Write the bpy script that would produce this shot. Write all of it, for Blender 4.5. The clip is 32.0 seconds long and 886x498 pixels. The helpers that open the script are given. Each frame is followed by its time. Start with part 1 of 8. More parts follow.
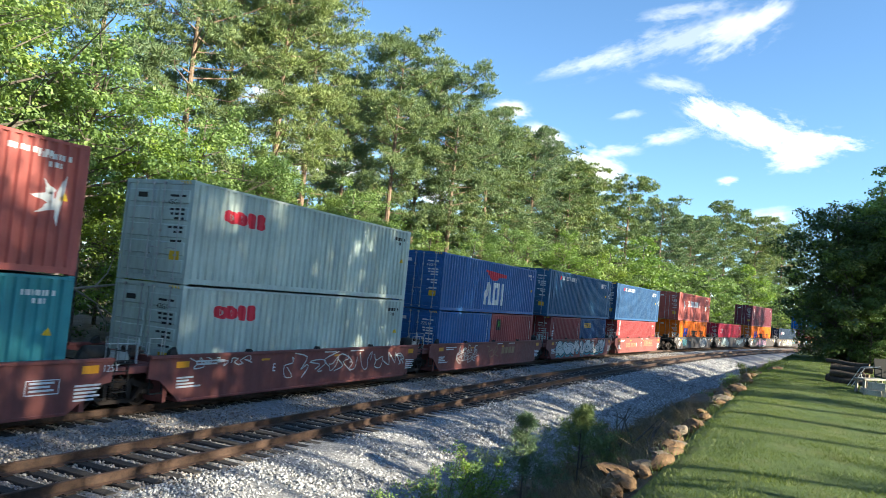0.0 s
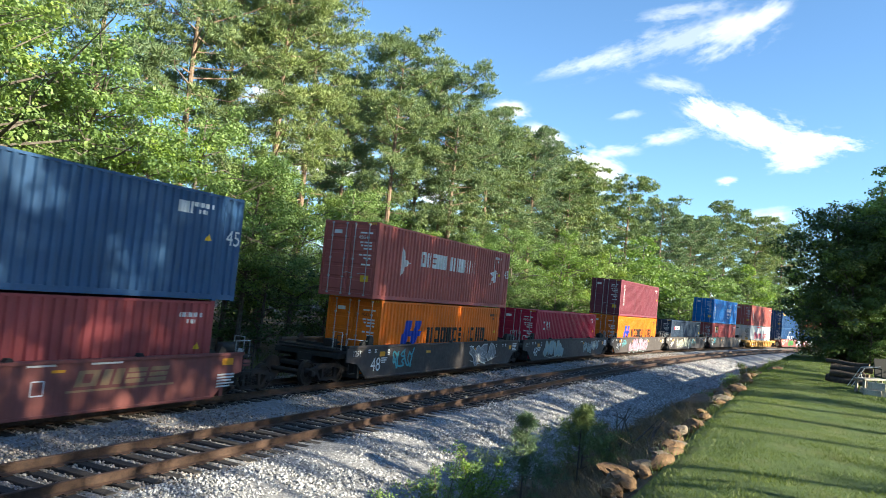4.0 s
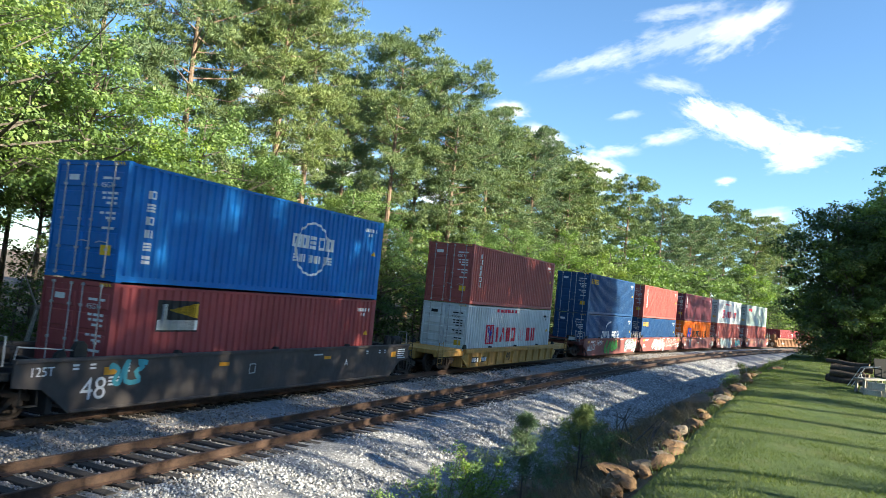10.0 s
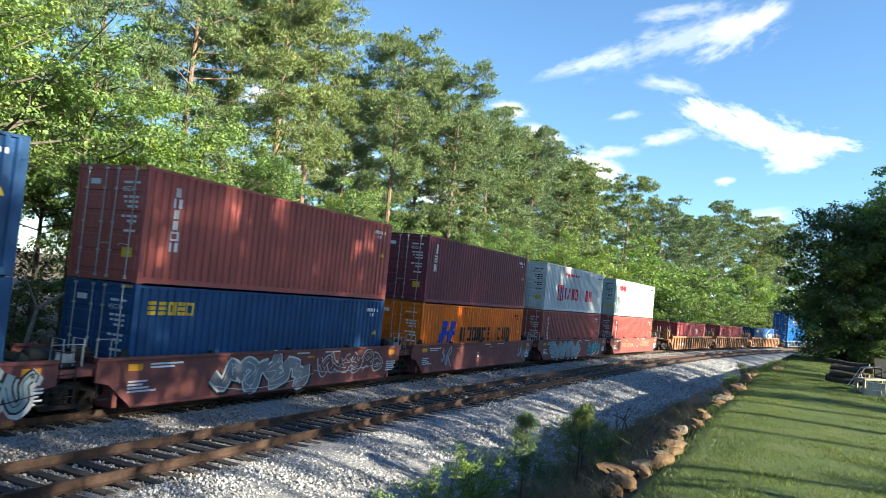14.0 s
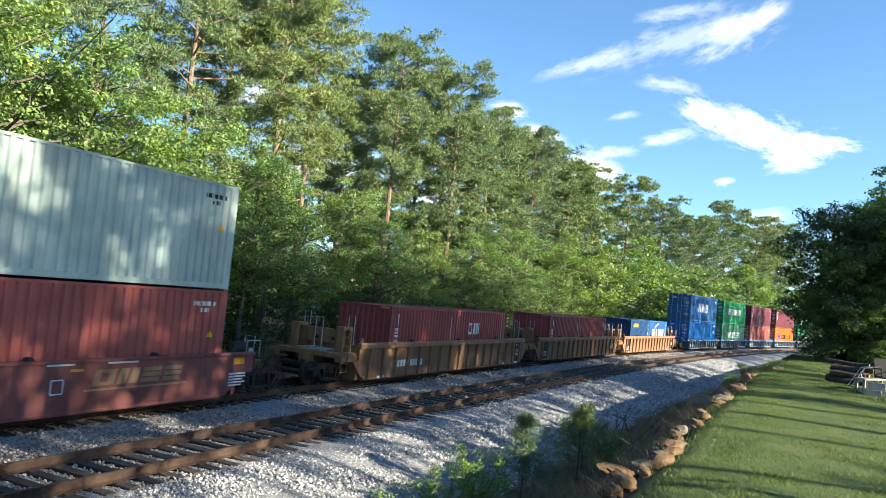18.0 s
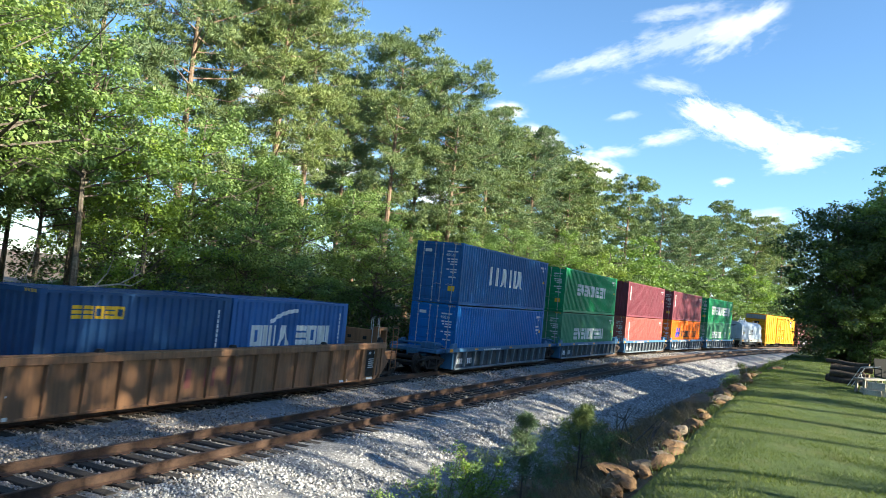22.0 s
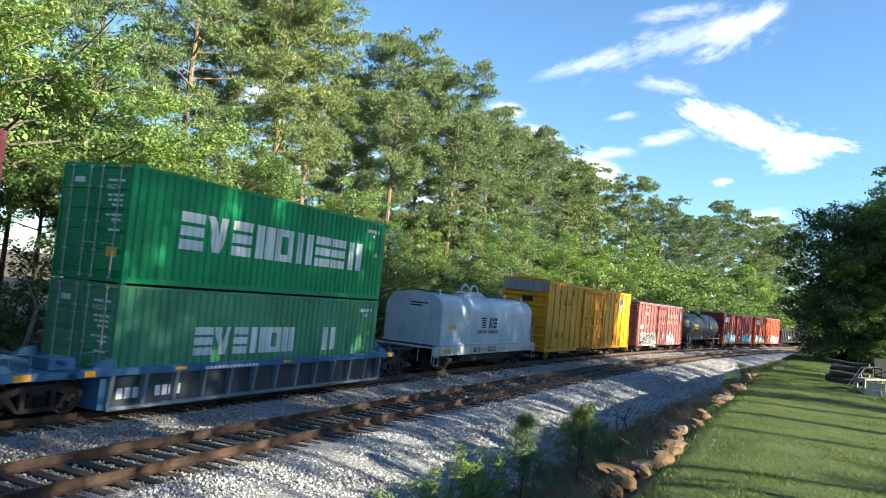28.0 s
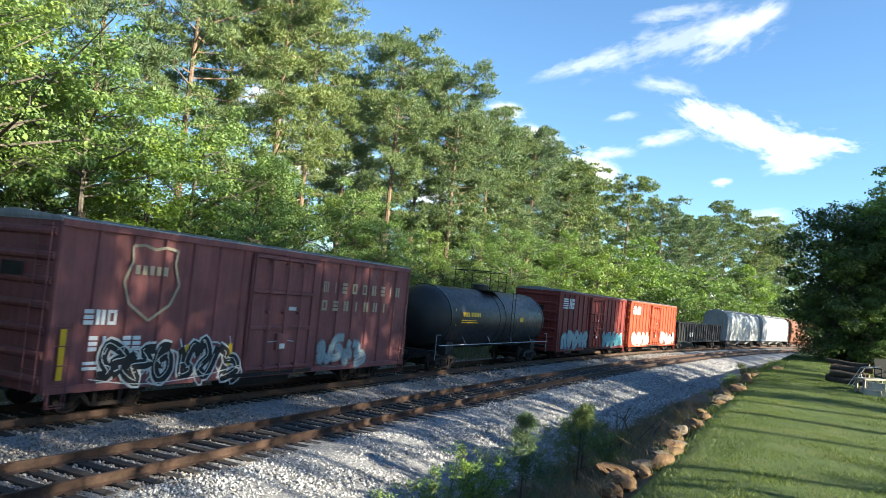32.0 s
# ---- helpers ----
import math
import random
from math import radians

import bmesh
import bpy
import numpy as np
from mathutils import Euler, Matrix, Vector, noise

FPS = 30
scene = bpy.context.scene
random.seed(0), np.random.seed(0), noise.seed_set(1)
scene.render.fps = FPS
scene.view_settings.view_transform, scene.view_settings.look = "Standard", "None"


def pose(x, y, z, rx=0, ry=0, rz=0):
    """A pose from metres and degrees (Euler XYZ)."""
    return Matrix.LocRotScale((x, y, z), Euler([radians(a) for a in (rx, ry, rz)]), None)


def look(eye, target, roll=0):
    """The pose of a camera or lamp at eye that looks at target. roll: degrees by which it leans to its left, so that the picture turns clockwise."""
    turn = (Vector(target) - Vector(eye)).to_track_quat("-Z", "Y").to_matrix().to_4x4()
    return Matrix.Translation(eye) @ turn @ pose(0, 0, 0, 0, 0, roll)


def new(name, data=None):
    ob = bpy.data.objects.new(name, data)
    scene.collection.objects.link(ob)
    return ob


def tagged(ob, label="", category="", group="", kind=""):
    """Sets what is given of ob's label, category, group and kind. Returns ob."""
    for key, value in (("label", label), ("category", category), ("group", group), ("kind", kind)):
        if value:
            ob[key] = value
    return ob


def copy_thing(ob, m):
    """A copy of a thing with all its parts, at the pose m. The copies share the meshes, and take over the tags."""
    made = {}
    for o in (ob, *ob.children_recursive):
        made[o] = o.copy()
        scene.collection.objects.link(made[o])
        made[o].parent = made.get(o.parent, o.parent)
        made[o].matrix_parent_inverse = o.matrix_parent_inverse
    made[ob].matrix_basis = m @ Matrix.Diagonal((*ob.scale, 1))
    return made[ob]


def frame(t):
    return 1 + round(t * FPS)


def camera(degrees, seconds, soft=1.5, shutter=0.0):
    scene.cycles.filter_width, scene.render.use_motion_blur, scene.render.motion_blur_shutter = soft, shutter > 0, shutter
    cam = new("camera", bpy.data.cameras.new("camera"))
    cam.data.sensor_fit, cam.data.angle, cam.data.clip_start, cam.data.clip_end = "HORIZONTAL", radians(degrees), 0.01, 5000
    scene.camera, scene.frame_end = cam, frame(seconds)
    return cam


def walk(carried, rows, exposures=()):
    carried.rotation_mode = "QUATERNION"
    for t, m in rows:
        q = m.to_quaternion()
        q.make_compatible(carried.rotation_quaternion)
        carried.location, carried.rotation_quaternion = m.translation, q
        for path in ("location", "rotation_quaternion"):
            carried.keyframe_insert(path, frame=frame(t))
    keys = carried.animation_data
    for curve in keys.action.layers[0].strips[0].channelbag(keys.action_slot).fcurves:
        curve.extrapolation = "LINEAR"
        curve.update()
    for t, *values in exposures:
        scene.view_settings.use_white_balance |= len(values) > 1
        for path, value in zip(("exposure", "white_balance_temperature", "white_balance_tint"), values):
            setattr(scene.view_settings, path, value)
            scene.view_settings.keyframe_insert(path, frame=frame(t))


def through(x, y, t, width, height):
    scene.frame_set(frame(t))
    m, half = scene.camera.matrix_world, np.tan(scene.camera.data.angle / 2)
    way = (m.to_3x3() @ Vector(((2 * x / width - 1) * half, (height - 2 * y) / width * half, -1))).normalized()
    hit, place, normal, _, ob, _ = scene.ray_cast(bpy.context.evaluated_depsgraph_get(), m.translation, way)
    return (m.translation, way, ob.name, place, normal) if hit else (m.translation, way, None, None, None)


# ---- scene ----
# ---- camera: it stands still on the lawn, 1.6 m above the grass ----
EYE_HEIGHT = 3.578
cam = camera(59.44, 32.0, soft=0.65, shutter=0.12)
YAW, PITCH, ROLL = radians(25.195), radians(3.166), 5.573
eye = Vector((0, 0, EYE_HEIGHT))
aim = eye + 10 * Vector((math.cos(YAW) * math.cos(PITCH), math.sin(YAW) * math.cos(PITCH), math.sin(PITCH)))
walk(cam, [(0.0, look(eye, aim, ROLL)), (32.0, look(eye, aim, ROLL))], exposures=[(0.0, 1.8, 6500, 2), (32.0, 1.8, 6500, 2)])

# ---- light: low sun behind the camera's right shoulder, blue sky ----
SUN_AZIMUTH, SUN_HEIGHT = radians(-87), radians(22)
world = bpy.data.worlds.new("sky")
scene.world = world
world.use_nodes = True
wn = world.node_tree.nodes
sky = wn.new("ShaderNodeTexSky")
sky.sky_type, sky.sun_disc = "NISHITA", False
sky.sun_elevation, sky.sun_rotation = SUN_HEIGHT, radians(90) - SUN_AZIMUTH
sky.altitude, sky.air_density, sky.dust_density, sky.ozone_density = 900, 1.0, 0.35, 5.0
world.node_tree.links.new(sky.outputs[0], wn["Background"].inputs[0])
wn["Background"].inputs[1].default_value = 0.083
sun_dir = Vector((math.cos(SUN_HEIGHT) * math.cos(SUN_AZIMUTH), math.cos(SUN_HEIGHT) * math.sin(SUN_AZIMUTH), math.sin(SUN_HEIGHT)))
sun = new("sun", bpy.data.lights.new("sun", "SUN"))
sun.data.energy, sun.data.angle, sun.data.color = 5.0, radians(0.6), (1.0, 0.88, 0.7)
sun.matrix_world = look(sun_dir * 100, (0, 0, 0))


# ---- materials ----
def nodes_of(name):
    m = bpy.data.materials.new(name)
    m.use_nodes = True
    nt = m.node_tree
    return m, nt.nodes, nt.links.new, nt.nodes["Principled BSDF"]


def noise_tex(n, link, vec, scale, detail=4, rough=0.6):
    t = n.new("ShaderNodeTexNoise")
    t.inputs["Scale"].default_value, t.inputs["Detail"].default_value, t.inputs["Roughness"].default_value = scale, detail, rough
    if vec is not None:
        link(vec, t.inputs["Vector"])
    return t.outputs["Fac"]


def ramp(n, link, fac, stops):
    r = n.new("ShaderNodeValToRGB")
    e = r.color_ramp.elements
    while len(e) < len(stops):
        e.new(0.5)
    for el, (p, c) in zip(e, stops):
        el.position = p
        el.color = (*c, 1) if isinstance(c, tuple) else (c, c, c, 1)
    link(fac, r.inputs[0])
    return r.outputs[0]


def mix(n, link, fac, a, b, kind="MIX"):
    m = n.new("ShaderNodeMix")
    m.data_type, m.blend_type = "RGBA", kind
    for sock, val in ((m.inputs[0], fac), (m.inputs[6], a), (m.inputs[7], b)):
        if hasattr(val, "is_linked"):
            link(val, sock)
        else:
            sock.default_value = val if not isinstance(val, tuple) else (*val, 1)[:4]
    return m.outputs[2]


def bumped(n, link, bsdf, height, strength, dist):
    b = n.new("ShaderNodeBump")
    b.inputs["Strength"].default_value, b.inputs["Distance"].default_value = strength, dist
    link(height, b.inputs["Height"])
    link(b.outputs[0], bsdf.inputs["Normal"])


def coords(n, link, scale=(1, 1, 1), shift=True):
    """Object coordinates, moved by a random step for each object."""
    tc = n.new("ShaderNodeTexCoord")
    mp = n.new("ShaderNodeMapping")
    mp.inputs["Scale"].default_value = scale
    link(tc.outputs["Object"], mp.inputs["Vector"])
    if shift:
        oi = n.new("ShaderNodeObjectInfo")
        mul = n.new("ShaderNodeMath")
        mul.operation, mul.inputs[1].default_value = "MULTIPLY", 37.0
        link(oi.outputs["Random"], mul.inputs[0])
        cx = n.new("ShaderNodeCombineXYZ")
        for i in range(3):
            link(mul.outputs[0], cx.inputs[i])
        link(cx.outputs[0], mp.inputs["Location"])
    return mp.outputs[0]


def scaled(c, k):
    return tuple(max(0.0, min(1.0, v * k)) for v in c)


def paint(name, rgb, rough=0.45, dirt=0.35, rust=0.1, metal=0.0):
    """Weathered painted steel: fading, vertical grime streaks, rust spots."""
    m, n, link, b = nodes_of(name)
    v = coords(n, link)
    vs = coords(n, link, (5.0, 5.0, 0.35))
    fade = ramp(n, link, noise_tex(n, link, v, 0.7, 5), [(0.3, scaled(rgb, 0.78)), (0.7, scaled(rgb, 1.18))])
    streak = ramp(n, link, noise_tex(n, link, vs, 1.6, 6, 0.7), [(0.42, 0.0), (0.72, min(1.0, dirt * 1.3))])
    c = mix(n, link, streak, fade, scaled(tuple(0.5 * x + 0.03 for x in rgb), 0.6))
    fine = ramp(n, link, noise_tex(n, link, v, 14, 5, 0.7), [(0.35, 0.0), (0.75, 0.22)])
    c = mix(n, link, fine, c, scaled(rgb, 0.62))
    spots = ramp(n, link, noise_tex(n, link, v, 5.5, 8, 0.75), [(0.66, 0.0), (0.74, rust * 4 if rust < 0.25 else 1.0)])
    c = mix(n, link, spots, c, (0.085, 0.035, 0.018))
    link(c, b.inputs["Base Color"])
    rg = ramp(n, link, noise_tex(n, link, v, 6, 4), [(0.3, rough - 0.1), (0.7, min(1.0, rough + 0.18))])
    link(rg, b.inputs["Roughness"])
    b.inputs["Metallic"].default_value = metal
    b.inputs["Specular IOR Level"].default_value = 0.3
    bumped(n, link, b, noise_tex(n, link, v, 40, 3), 0.12, 0.01)
    return m


def rough_stuff(name, stops, scale, bump=0.5, dist=0.02, rough=0.9, fine=30, island=0.0):
    """Earth, stone, bark, wood: two scales of colour and relief."""
    m, n, link, b = nodes_of(name)
    v = coords(n, link, shift=False)
    c = ramp(n, link, noise_tex(n, link, v, scale, 8, 0.65), stops)
    f = ramp(n, link, noise_tex(n, link, v, fine, 6, 0.7), [(0.3, 0.55), (0.7, 1.25)])
    c = mix(n, link, 1.0, c, f, "MULTIPLY")
    if island:
        g = n.new("ShaderNodeNewGeometry")
        k = ramp(n, link, g.outputs["Random Per Island"], [(0.0, 1 - island), (1.0, 1 + island)])
        c = mix(n, link, 1.0, c, k, "MULTIPLY")
    link(c, b.inputs["Base Color"])
    b.inputs["Roughness"].default_value = rough
    bumped(n, link, b, noise_tex(n, link, v, fine, 6, 0.7), bump, dist)
    return m


def leafy(name, dark, light, through, rough=0.55):
    """Leaves: colour varies leaf by leaf and tree by tree, light shines through."""
    m, n, link, b = nodes_of(name)
    g = n.new("ShaderNodeNewGeometry")
    oi = n.new("ShaderNodeObjectInfo")
    c = ramp(n, link, g.outputs["Random Per Island"], [(0.0, dark), (1.0, light)])
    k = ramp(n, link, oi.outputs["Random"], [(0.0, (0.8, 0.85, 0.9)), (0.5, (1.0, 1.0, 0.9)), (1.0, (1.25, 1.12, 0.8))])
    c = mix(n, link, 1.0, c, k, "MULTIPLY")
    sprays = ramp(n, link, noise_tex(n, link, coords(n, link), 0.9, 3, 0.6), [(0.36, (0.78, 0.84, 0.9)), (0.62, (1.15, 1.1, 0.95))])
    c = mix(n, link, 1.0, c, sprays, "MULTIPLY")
    link(c, b.inputs["Base Color"])
    b.inputs["Roughness"].default_value = rough
    t = n.new("ShaderNodeBsdfTranslucent")
    tc = mix(n, link, 1.0, c, (1.3, 1.4, 0.7), "MULTIPLY")
    link(tc, t.inputs[0])
    ms = n.new("ShaderNodeMixShader")
    ms.inputs[0].default_value = through
    link(b.outputs[0], ms.inputs[1])
    link(t.outputs[0], ms.inputs[2])
    link(ms.outputs[0], n["Material Output"].inputs[0])
    return m


M_BALLAST = rough_stuff("crushed granite bed", [(0.3, (0.14, 0.14, 0.15)), (0.7, (0.4, 0.4, 0.42))], 9, 1.0, 0.05, 0.9, 22)
M_STONE = rough_stuff("granite chips", [(0.3, (0.3, 0.3, 0.31)), (0.7, (0.53, 0.53, 0.54))], 3, 0.4, 0.01, 0.85, 60, 0.6)
M_STONE_BROWN = rough_stuff("granite chips with brake dust", [(0.3, (0.19, 0.165, 0.145)), (0.7, (0.4, 0.36, 0.33))], 3, 0.4, 0.01, 0.85, 60, 0.6)
M_DIRT = rough_stuff("leaf litter and earth", [(0.3, (0.09, 0.065, 0.045)), (0.6, (0.2, 0.145, 0.1)), (0.8, (0.13, 0.13, 0.065))], 1.3, 0.8, 0.05, 0.95, 18)
M_LAWN = rough_stuff("mown grass", [(0.3, (0.05, 0.09, 0.02)), (0.5, (0.085, 0.135, 0.032)), (0.74, (0.16, 0.165, 0.06))], 1.1, 1.0, 0.04, 0.95, 26)
M_BLADE = leafy("grass blades", (0.064, 0.1, 0.024), (0.13, 0.175, 0.046), 0.25)
M_TIE = rough_stuff("creosoted oak", [(0.3, (0.016, 0.014, 0.013)), (0.7, (0.06, 0.05, 0.045))], 6, 0.8, 0.01, 0.85, 30)
M_RAIL = rough_stuff("rusty rail steel", [(0.3, (0.04, 0.022, 0.016)), (0.7, (0.1, 0.055, 0.035))], 8, 0.3, 0.004, 0.7, 60)
M_BARK = rough_stuff("pine bark", [(0.3, (0.13, 0.085, 0.06)), (0.7, (0.34, 0.235, 0.17))], 4, 1.0, 0.04, 0.95, 14)
M_BARK2 = rough_stuff("grey bark", [(0.3, (0.06, 0.05, 0.042)), (0.7, (0.2, 0.17, 0.14))], 5, 0.9, 0.03, 0.95, 16)
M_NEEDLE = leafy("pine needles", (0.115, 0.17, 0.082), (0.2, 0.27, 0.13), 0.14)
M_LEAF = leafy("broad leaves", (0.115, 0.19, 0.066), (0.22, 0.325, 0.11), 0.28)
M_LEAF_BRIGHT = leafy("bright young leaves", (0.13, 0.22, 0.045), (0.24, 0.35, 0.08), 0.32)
# leaf colour about halved, putting the shade of understorey and clump into it
M_LEAF_SHADE = leafy("dark leaves", (0.05, 0.085, 0.03), (0.1, 0.155, 0.05), 0.25)


# ---- mesh building ----
class Shape:
    """Vertices and faces gathered for one mesh."""

    def __init__(self):
        self.v, self.f = [], []

    def add(self, verts, faces):
        k = len(self.v)
        self.v += [tuple(p) for p in verts]
        self.f += [tuple(i + k for i in f) for f in faces]
        return self

    def box(self, x0, x1, y0, y1, z0, z1, c=0.0):
        """A box, its edges cut by c."""
        if c <= 0:
            p = [(x, y, z) for x in (x0, x1) for y in (y0, y1) for z in (z0, z1)]
            return self.add(p, [(0, 1, 3, 2), (4, 6, 7, 5), (0, 4, 5, 1), (2, 3, 7, 6), (0, 2, 6, 4), (1, 5, 7, 3)])
        bm = bmesh.new()
        bmesh.ops.create_cube(bm, size=1.0)
        for q in bm.verts:
            q.co = Vector(((x0 + x1) / 2 + q.co.x * (x1 - x0), (y0 + y1) / 2 + q.co.y * (y1 - y0), (z0 + z1) / 2 + q.co.z * (z1 - z0)))
        bmesh.ops.bevel(bm, geom=bm.edges[:], offset=c, segments=1, affect="EDGES")
        bm.verts.index_update()
        self.add([q.co for q in bm.verts], [[q.index for q in f.verts] for f in bm.faces])
        bm.free()
        return self

    def prism(self, poly, axis, a, b):
        """A flat outline pushed from a to b along an axis; the outline gives the other two coordinates in order."""
        k = len(poly)

        def at(p, w):
            return (w, p[0], p[1]) if axis == "x" else (p[0], w, p[1]) if axis == "y" else (p[0], p[1], w)
        vs = [at(p, a) for p in poly] + [at(p, b) for p in poly]
        fs = [(i, (i + 1) % k, (i + 1) % k + k, i + k) for i in range(k)]
        return self.add(vs, fs + [tuple(range(k - 1, -1, -1)), tuple(range(k, 2 * k))])

    def tube(self, pts, r, n=6, r1=None, caps=True):
        """A round bar through points, tapering from r to r1."""
        pts = [Vector(p) for p in pts]
        r1 = r if r1 is None else r1
        vs, fs, last = [], [], None
        for i, p in enumerate(pts):
            d = (pts[min(i + 1, len(pts) - 1)] - pts[max(i - 1, 0)]).normalized()
            side = d.orthogonal().normalized() if last is None else (last - d * last.dot(d)).normalized()
            last = side
            up = d.cross(side)
            rr = r + (r1 - r) * i / max(1, len(pts) - 1)
            vs += [p + rr * (math.cos(2 * math.pi * j / n) * side + math.sin(2 * math.pi * j / n) * up) for j in range(n)]
        for i in range(len(pts) - 1):
            for j in range(n):
                a, b = i * n + j, i * n + (j + 1) % n
                fs.append((a, b, b + n, a + n))
        if caps:
            fs += [tuple(range(n - 1, -1, -1)), tuple(range((len(pts) - 1) * n, len(pts) * n))]
        return self.add(vs, fs)

    def turned(self, prof, axis, centre, n=16):
        """A turned body: profile of (along, radius) about an axis through centre."""
        vs, fs = [], []
        for a, r in prof:
            for j in range(n):
                c, s = r * math.cos(2 * math.pi * j / n), r * math.sin(2 * math.pi * j / n)
                o = (a, c, s) if axis == "x" else (c, a, s) if axis == "y" else (c, s, a)
                vs.append(tuple(o[i] + centre[i] for i in range(3)))
        for i in range(len(prof) - 1):
            for j in range(n):
                a, b = i * n + j, i * n + (j + 1) % n
                fs.append((a, b, b + n, a + n))
        fs += [tuple(range(n)), tuple(range((len(prof) - 1) * n, len(prof) * n))]
        return self.add(vs, fs)

    def mesh(self, name, smooth=False):
        me = bpy.data.meshes.new(name)
        me.from_pydata([tuple(p) for p in self.v], [], self.f)
        bm = bmesh.new()
        bm.from_mesh(me)
        bmesh.ops.recalc_face_normals(bm, faces=bm.faces[:])
        bm.to_mesh(me)
        bm.free()
        if smooth:
            me.shade_smooth()
            me.set_sharp_from_angle(angle=radians(40))
        me.materials.append(None)
        return me


def part(name, shape, material, parent=None, label="", smooth=False):
    """One mesh object, alone or under a thing or a part. shape: a Shape or a mesh that others use too."""
    me = shape.mesh(name, smooth) if isinstance(shape, Shape) else shape
    ob = new(name, me)
    ob.material_slots[0].link = "OBJECT"
    ob.material_slots[0].material = material
    if parent is not None:
        ob.parent = parent
    if label:
        ob["label"] = label
    return ob


def thing(name, label, category, group="", kind=""):
    return tagged(new(name), label, category, group, kind)


def big_mesh(name, verts, faces, material):
    """A mesh from numpy arrays: (n, 3) corners and (m, k) faces."""
    me = bpy.data.meshes.new(name)
    k = faces.shape[1]
    me.vertices.add(len(verts))
    me.vertices.foreach_set("co", np.asarray(verts, np.float32).ravel())
    me.loops.add(faces.size)
    me.loops.foreach_set("vertex_index", faces.astype(np.int32).ravel())
    me.polygons.add(len(faces))
    me.polygons.foreach_set("loop_start", np.arange(0, faces.size, k, dtype=np.int32))
    me.update(calc_edges=True)
    me.materials.append(material)
    return me


# ---- the line: a track that runs straight past the camera and bends to the right beyond ----
NEAR_Y, SPACING = 11.222, 4.594
KNOTS = (-600, -30, 10, 40, 75, 110, 160, 250, 300, 900)
BENDS = (0, 0.00017, 0.00017, 0.00158, 0.00189, 0.00168, 0.00168, 0.00168, 0.0004, 0.0)
S_GRID = np.linspace(-600, 900, 3001)
kap = np.interp(S_GRID, KNOTS, BENDS)
kap[S_GRID < -60] = 0
turn_ = -np.concatenate([[0], np.cumsum((kap[1:] + kap[:-1]) / 2 * 0.5)])
zero_ = int(np.argmin(abs(S_GRID)))
turn_ -= turn_[zero_]
half_ = (turn_[1:] + turn_[:-1]) / 2
line_x = np.concatenate([[0], np.cumsum(np.cos(half_) * 0.5)])
line_y = np.concatenate([[0], np.cumsum(np.sin(half_) * 0.5)])
line_x, line_y = line_x - line_x[zero_], line_y - line_y[zero_] + NEAR_Y


def along(s, off):
    """World x, y and heading at s metres along the near track, off metres to its far side (numbers or arrays)."""
    th = np.interp(s, S_GRID, turn_)
    return np.interp(s, S_GRID, line_x) - np.sin(th) * off, np.interp(s, S_GRID, line_y) + np.cos(th) * off, th


def on_track(s, z=0.0, off=SPACING):
    x, y, th = along(s, off)
    return pose(float(x), float(y), z, 0, 0, math.degrees(float(th)))


# ---- ground ----
def sheet(name, s_lines, profile, material, wobble=0.0, seed=1.0):
    """A ground sheet along the line: a cross profile of (off, z), with unevenness."""
    vs = []
    for s in s_lines:
        for off, z in profile:
            x, y, _ = along(s, off)
            w = wobble * noise.noise((float(x) * 0.35 + seed, float(y) * 0.35, 0)) + 0.4 * wobble * noise.noise((float(x) * 1.3 + seed, float(y) * 1.3, 3))
            vs.append((float(x), float(y), z + w))
    k = len(profile)
    fs = [(i * k + j, i * k + j + 1, (i + 1) * k + j + 1, (i + 1) * k + j) for i in range(len(s_lines) - 1) for j in range(k - 1)]
    me = bpy.data.meshes.new(name)
    me.from_pydata(vs, [], [f[::-1] for f in fs])
    me.shade_smooth()
    me.materials.append(material)
    return new(name, me)


near_s = [-30 + i * 0.8 for i in range(120)]
far_s = [-3000, -1500, -600, -300, -150, -80, -50] + near_s + [68 + 4 * i for i in range(40)] + [240, 280, 340, 420, 600, 900, 1500, 3000]
tagged(sheet("ground", far_s, [(-500, 1.6), (-200, 1.7), (-60, 1.8), (-25, 1.85), (-12, 1.86), (-10.2, 1.8), (-9.5, 1.55), (-8.9, 0.75), (-8.2, -0.15),
                               (-7.3, -0.6), (-6.4, -0.85), (-5.4, -0.9), (-4.4, -0.85), (-2, -0.8), (2, -0.8), (6, -0.8), (9, -0.75), (11, -0.5),
                               (14, -0.25), (20, 0.0), (40, 0.3), (90, 0.5), (300, 1.0), (1000, 2), (3000, 4)], M_DIRT, 0.1),
       "brown earth with leaf litter and weeds under the trees", "ground", kind="structure")
tagged(sheet("lawn", [-60, -40, -25] + [-15 + 0.7 * i for i in range(90)] + [50, 54, 60], [(-60, 1.9), (-40, 1.92), (-30, 1.94), (-24, 1.95), (-20, 1.96), (-17, 1.96), (-15, 1.97), (-13.5, 1.97),
             (-12.3, 1.98), (-11.4, 1.98), (-10.7, 1.97), (-10.15, 1.94), (-9.9, 1.88), (-9.8, 1.7)], M_LAWN, 0.05),
       "mown green lawn with worn yellowish patches in dappled light", "lawn", kind="structure")
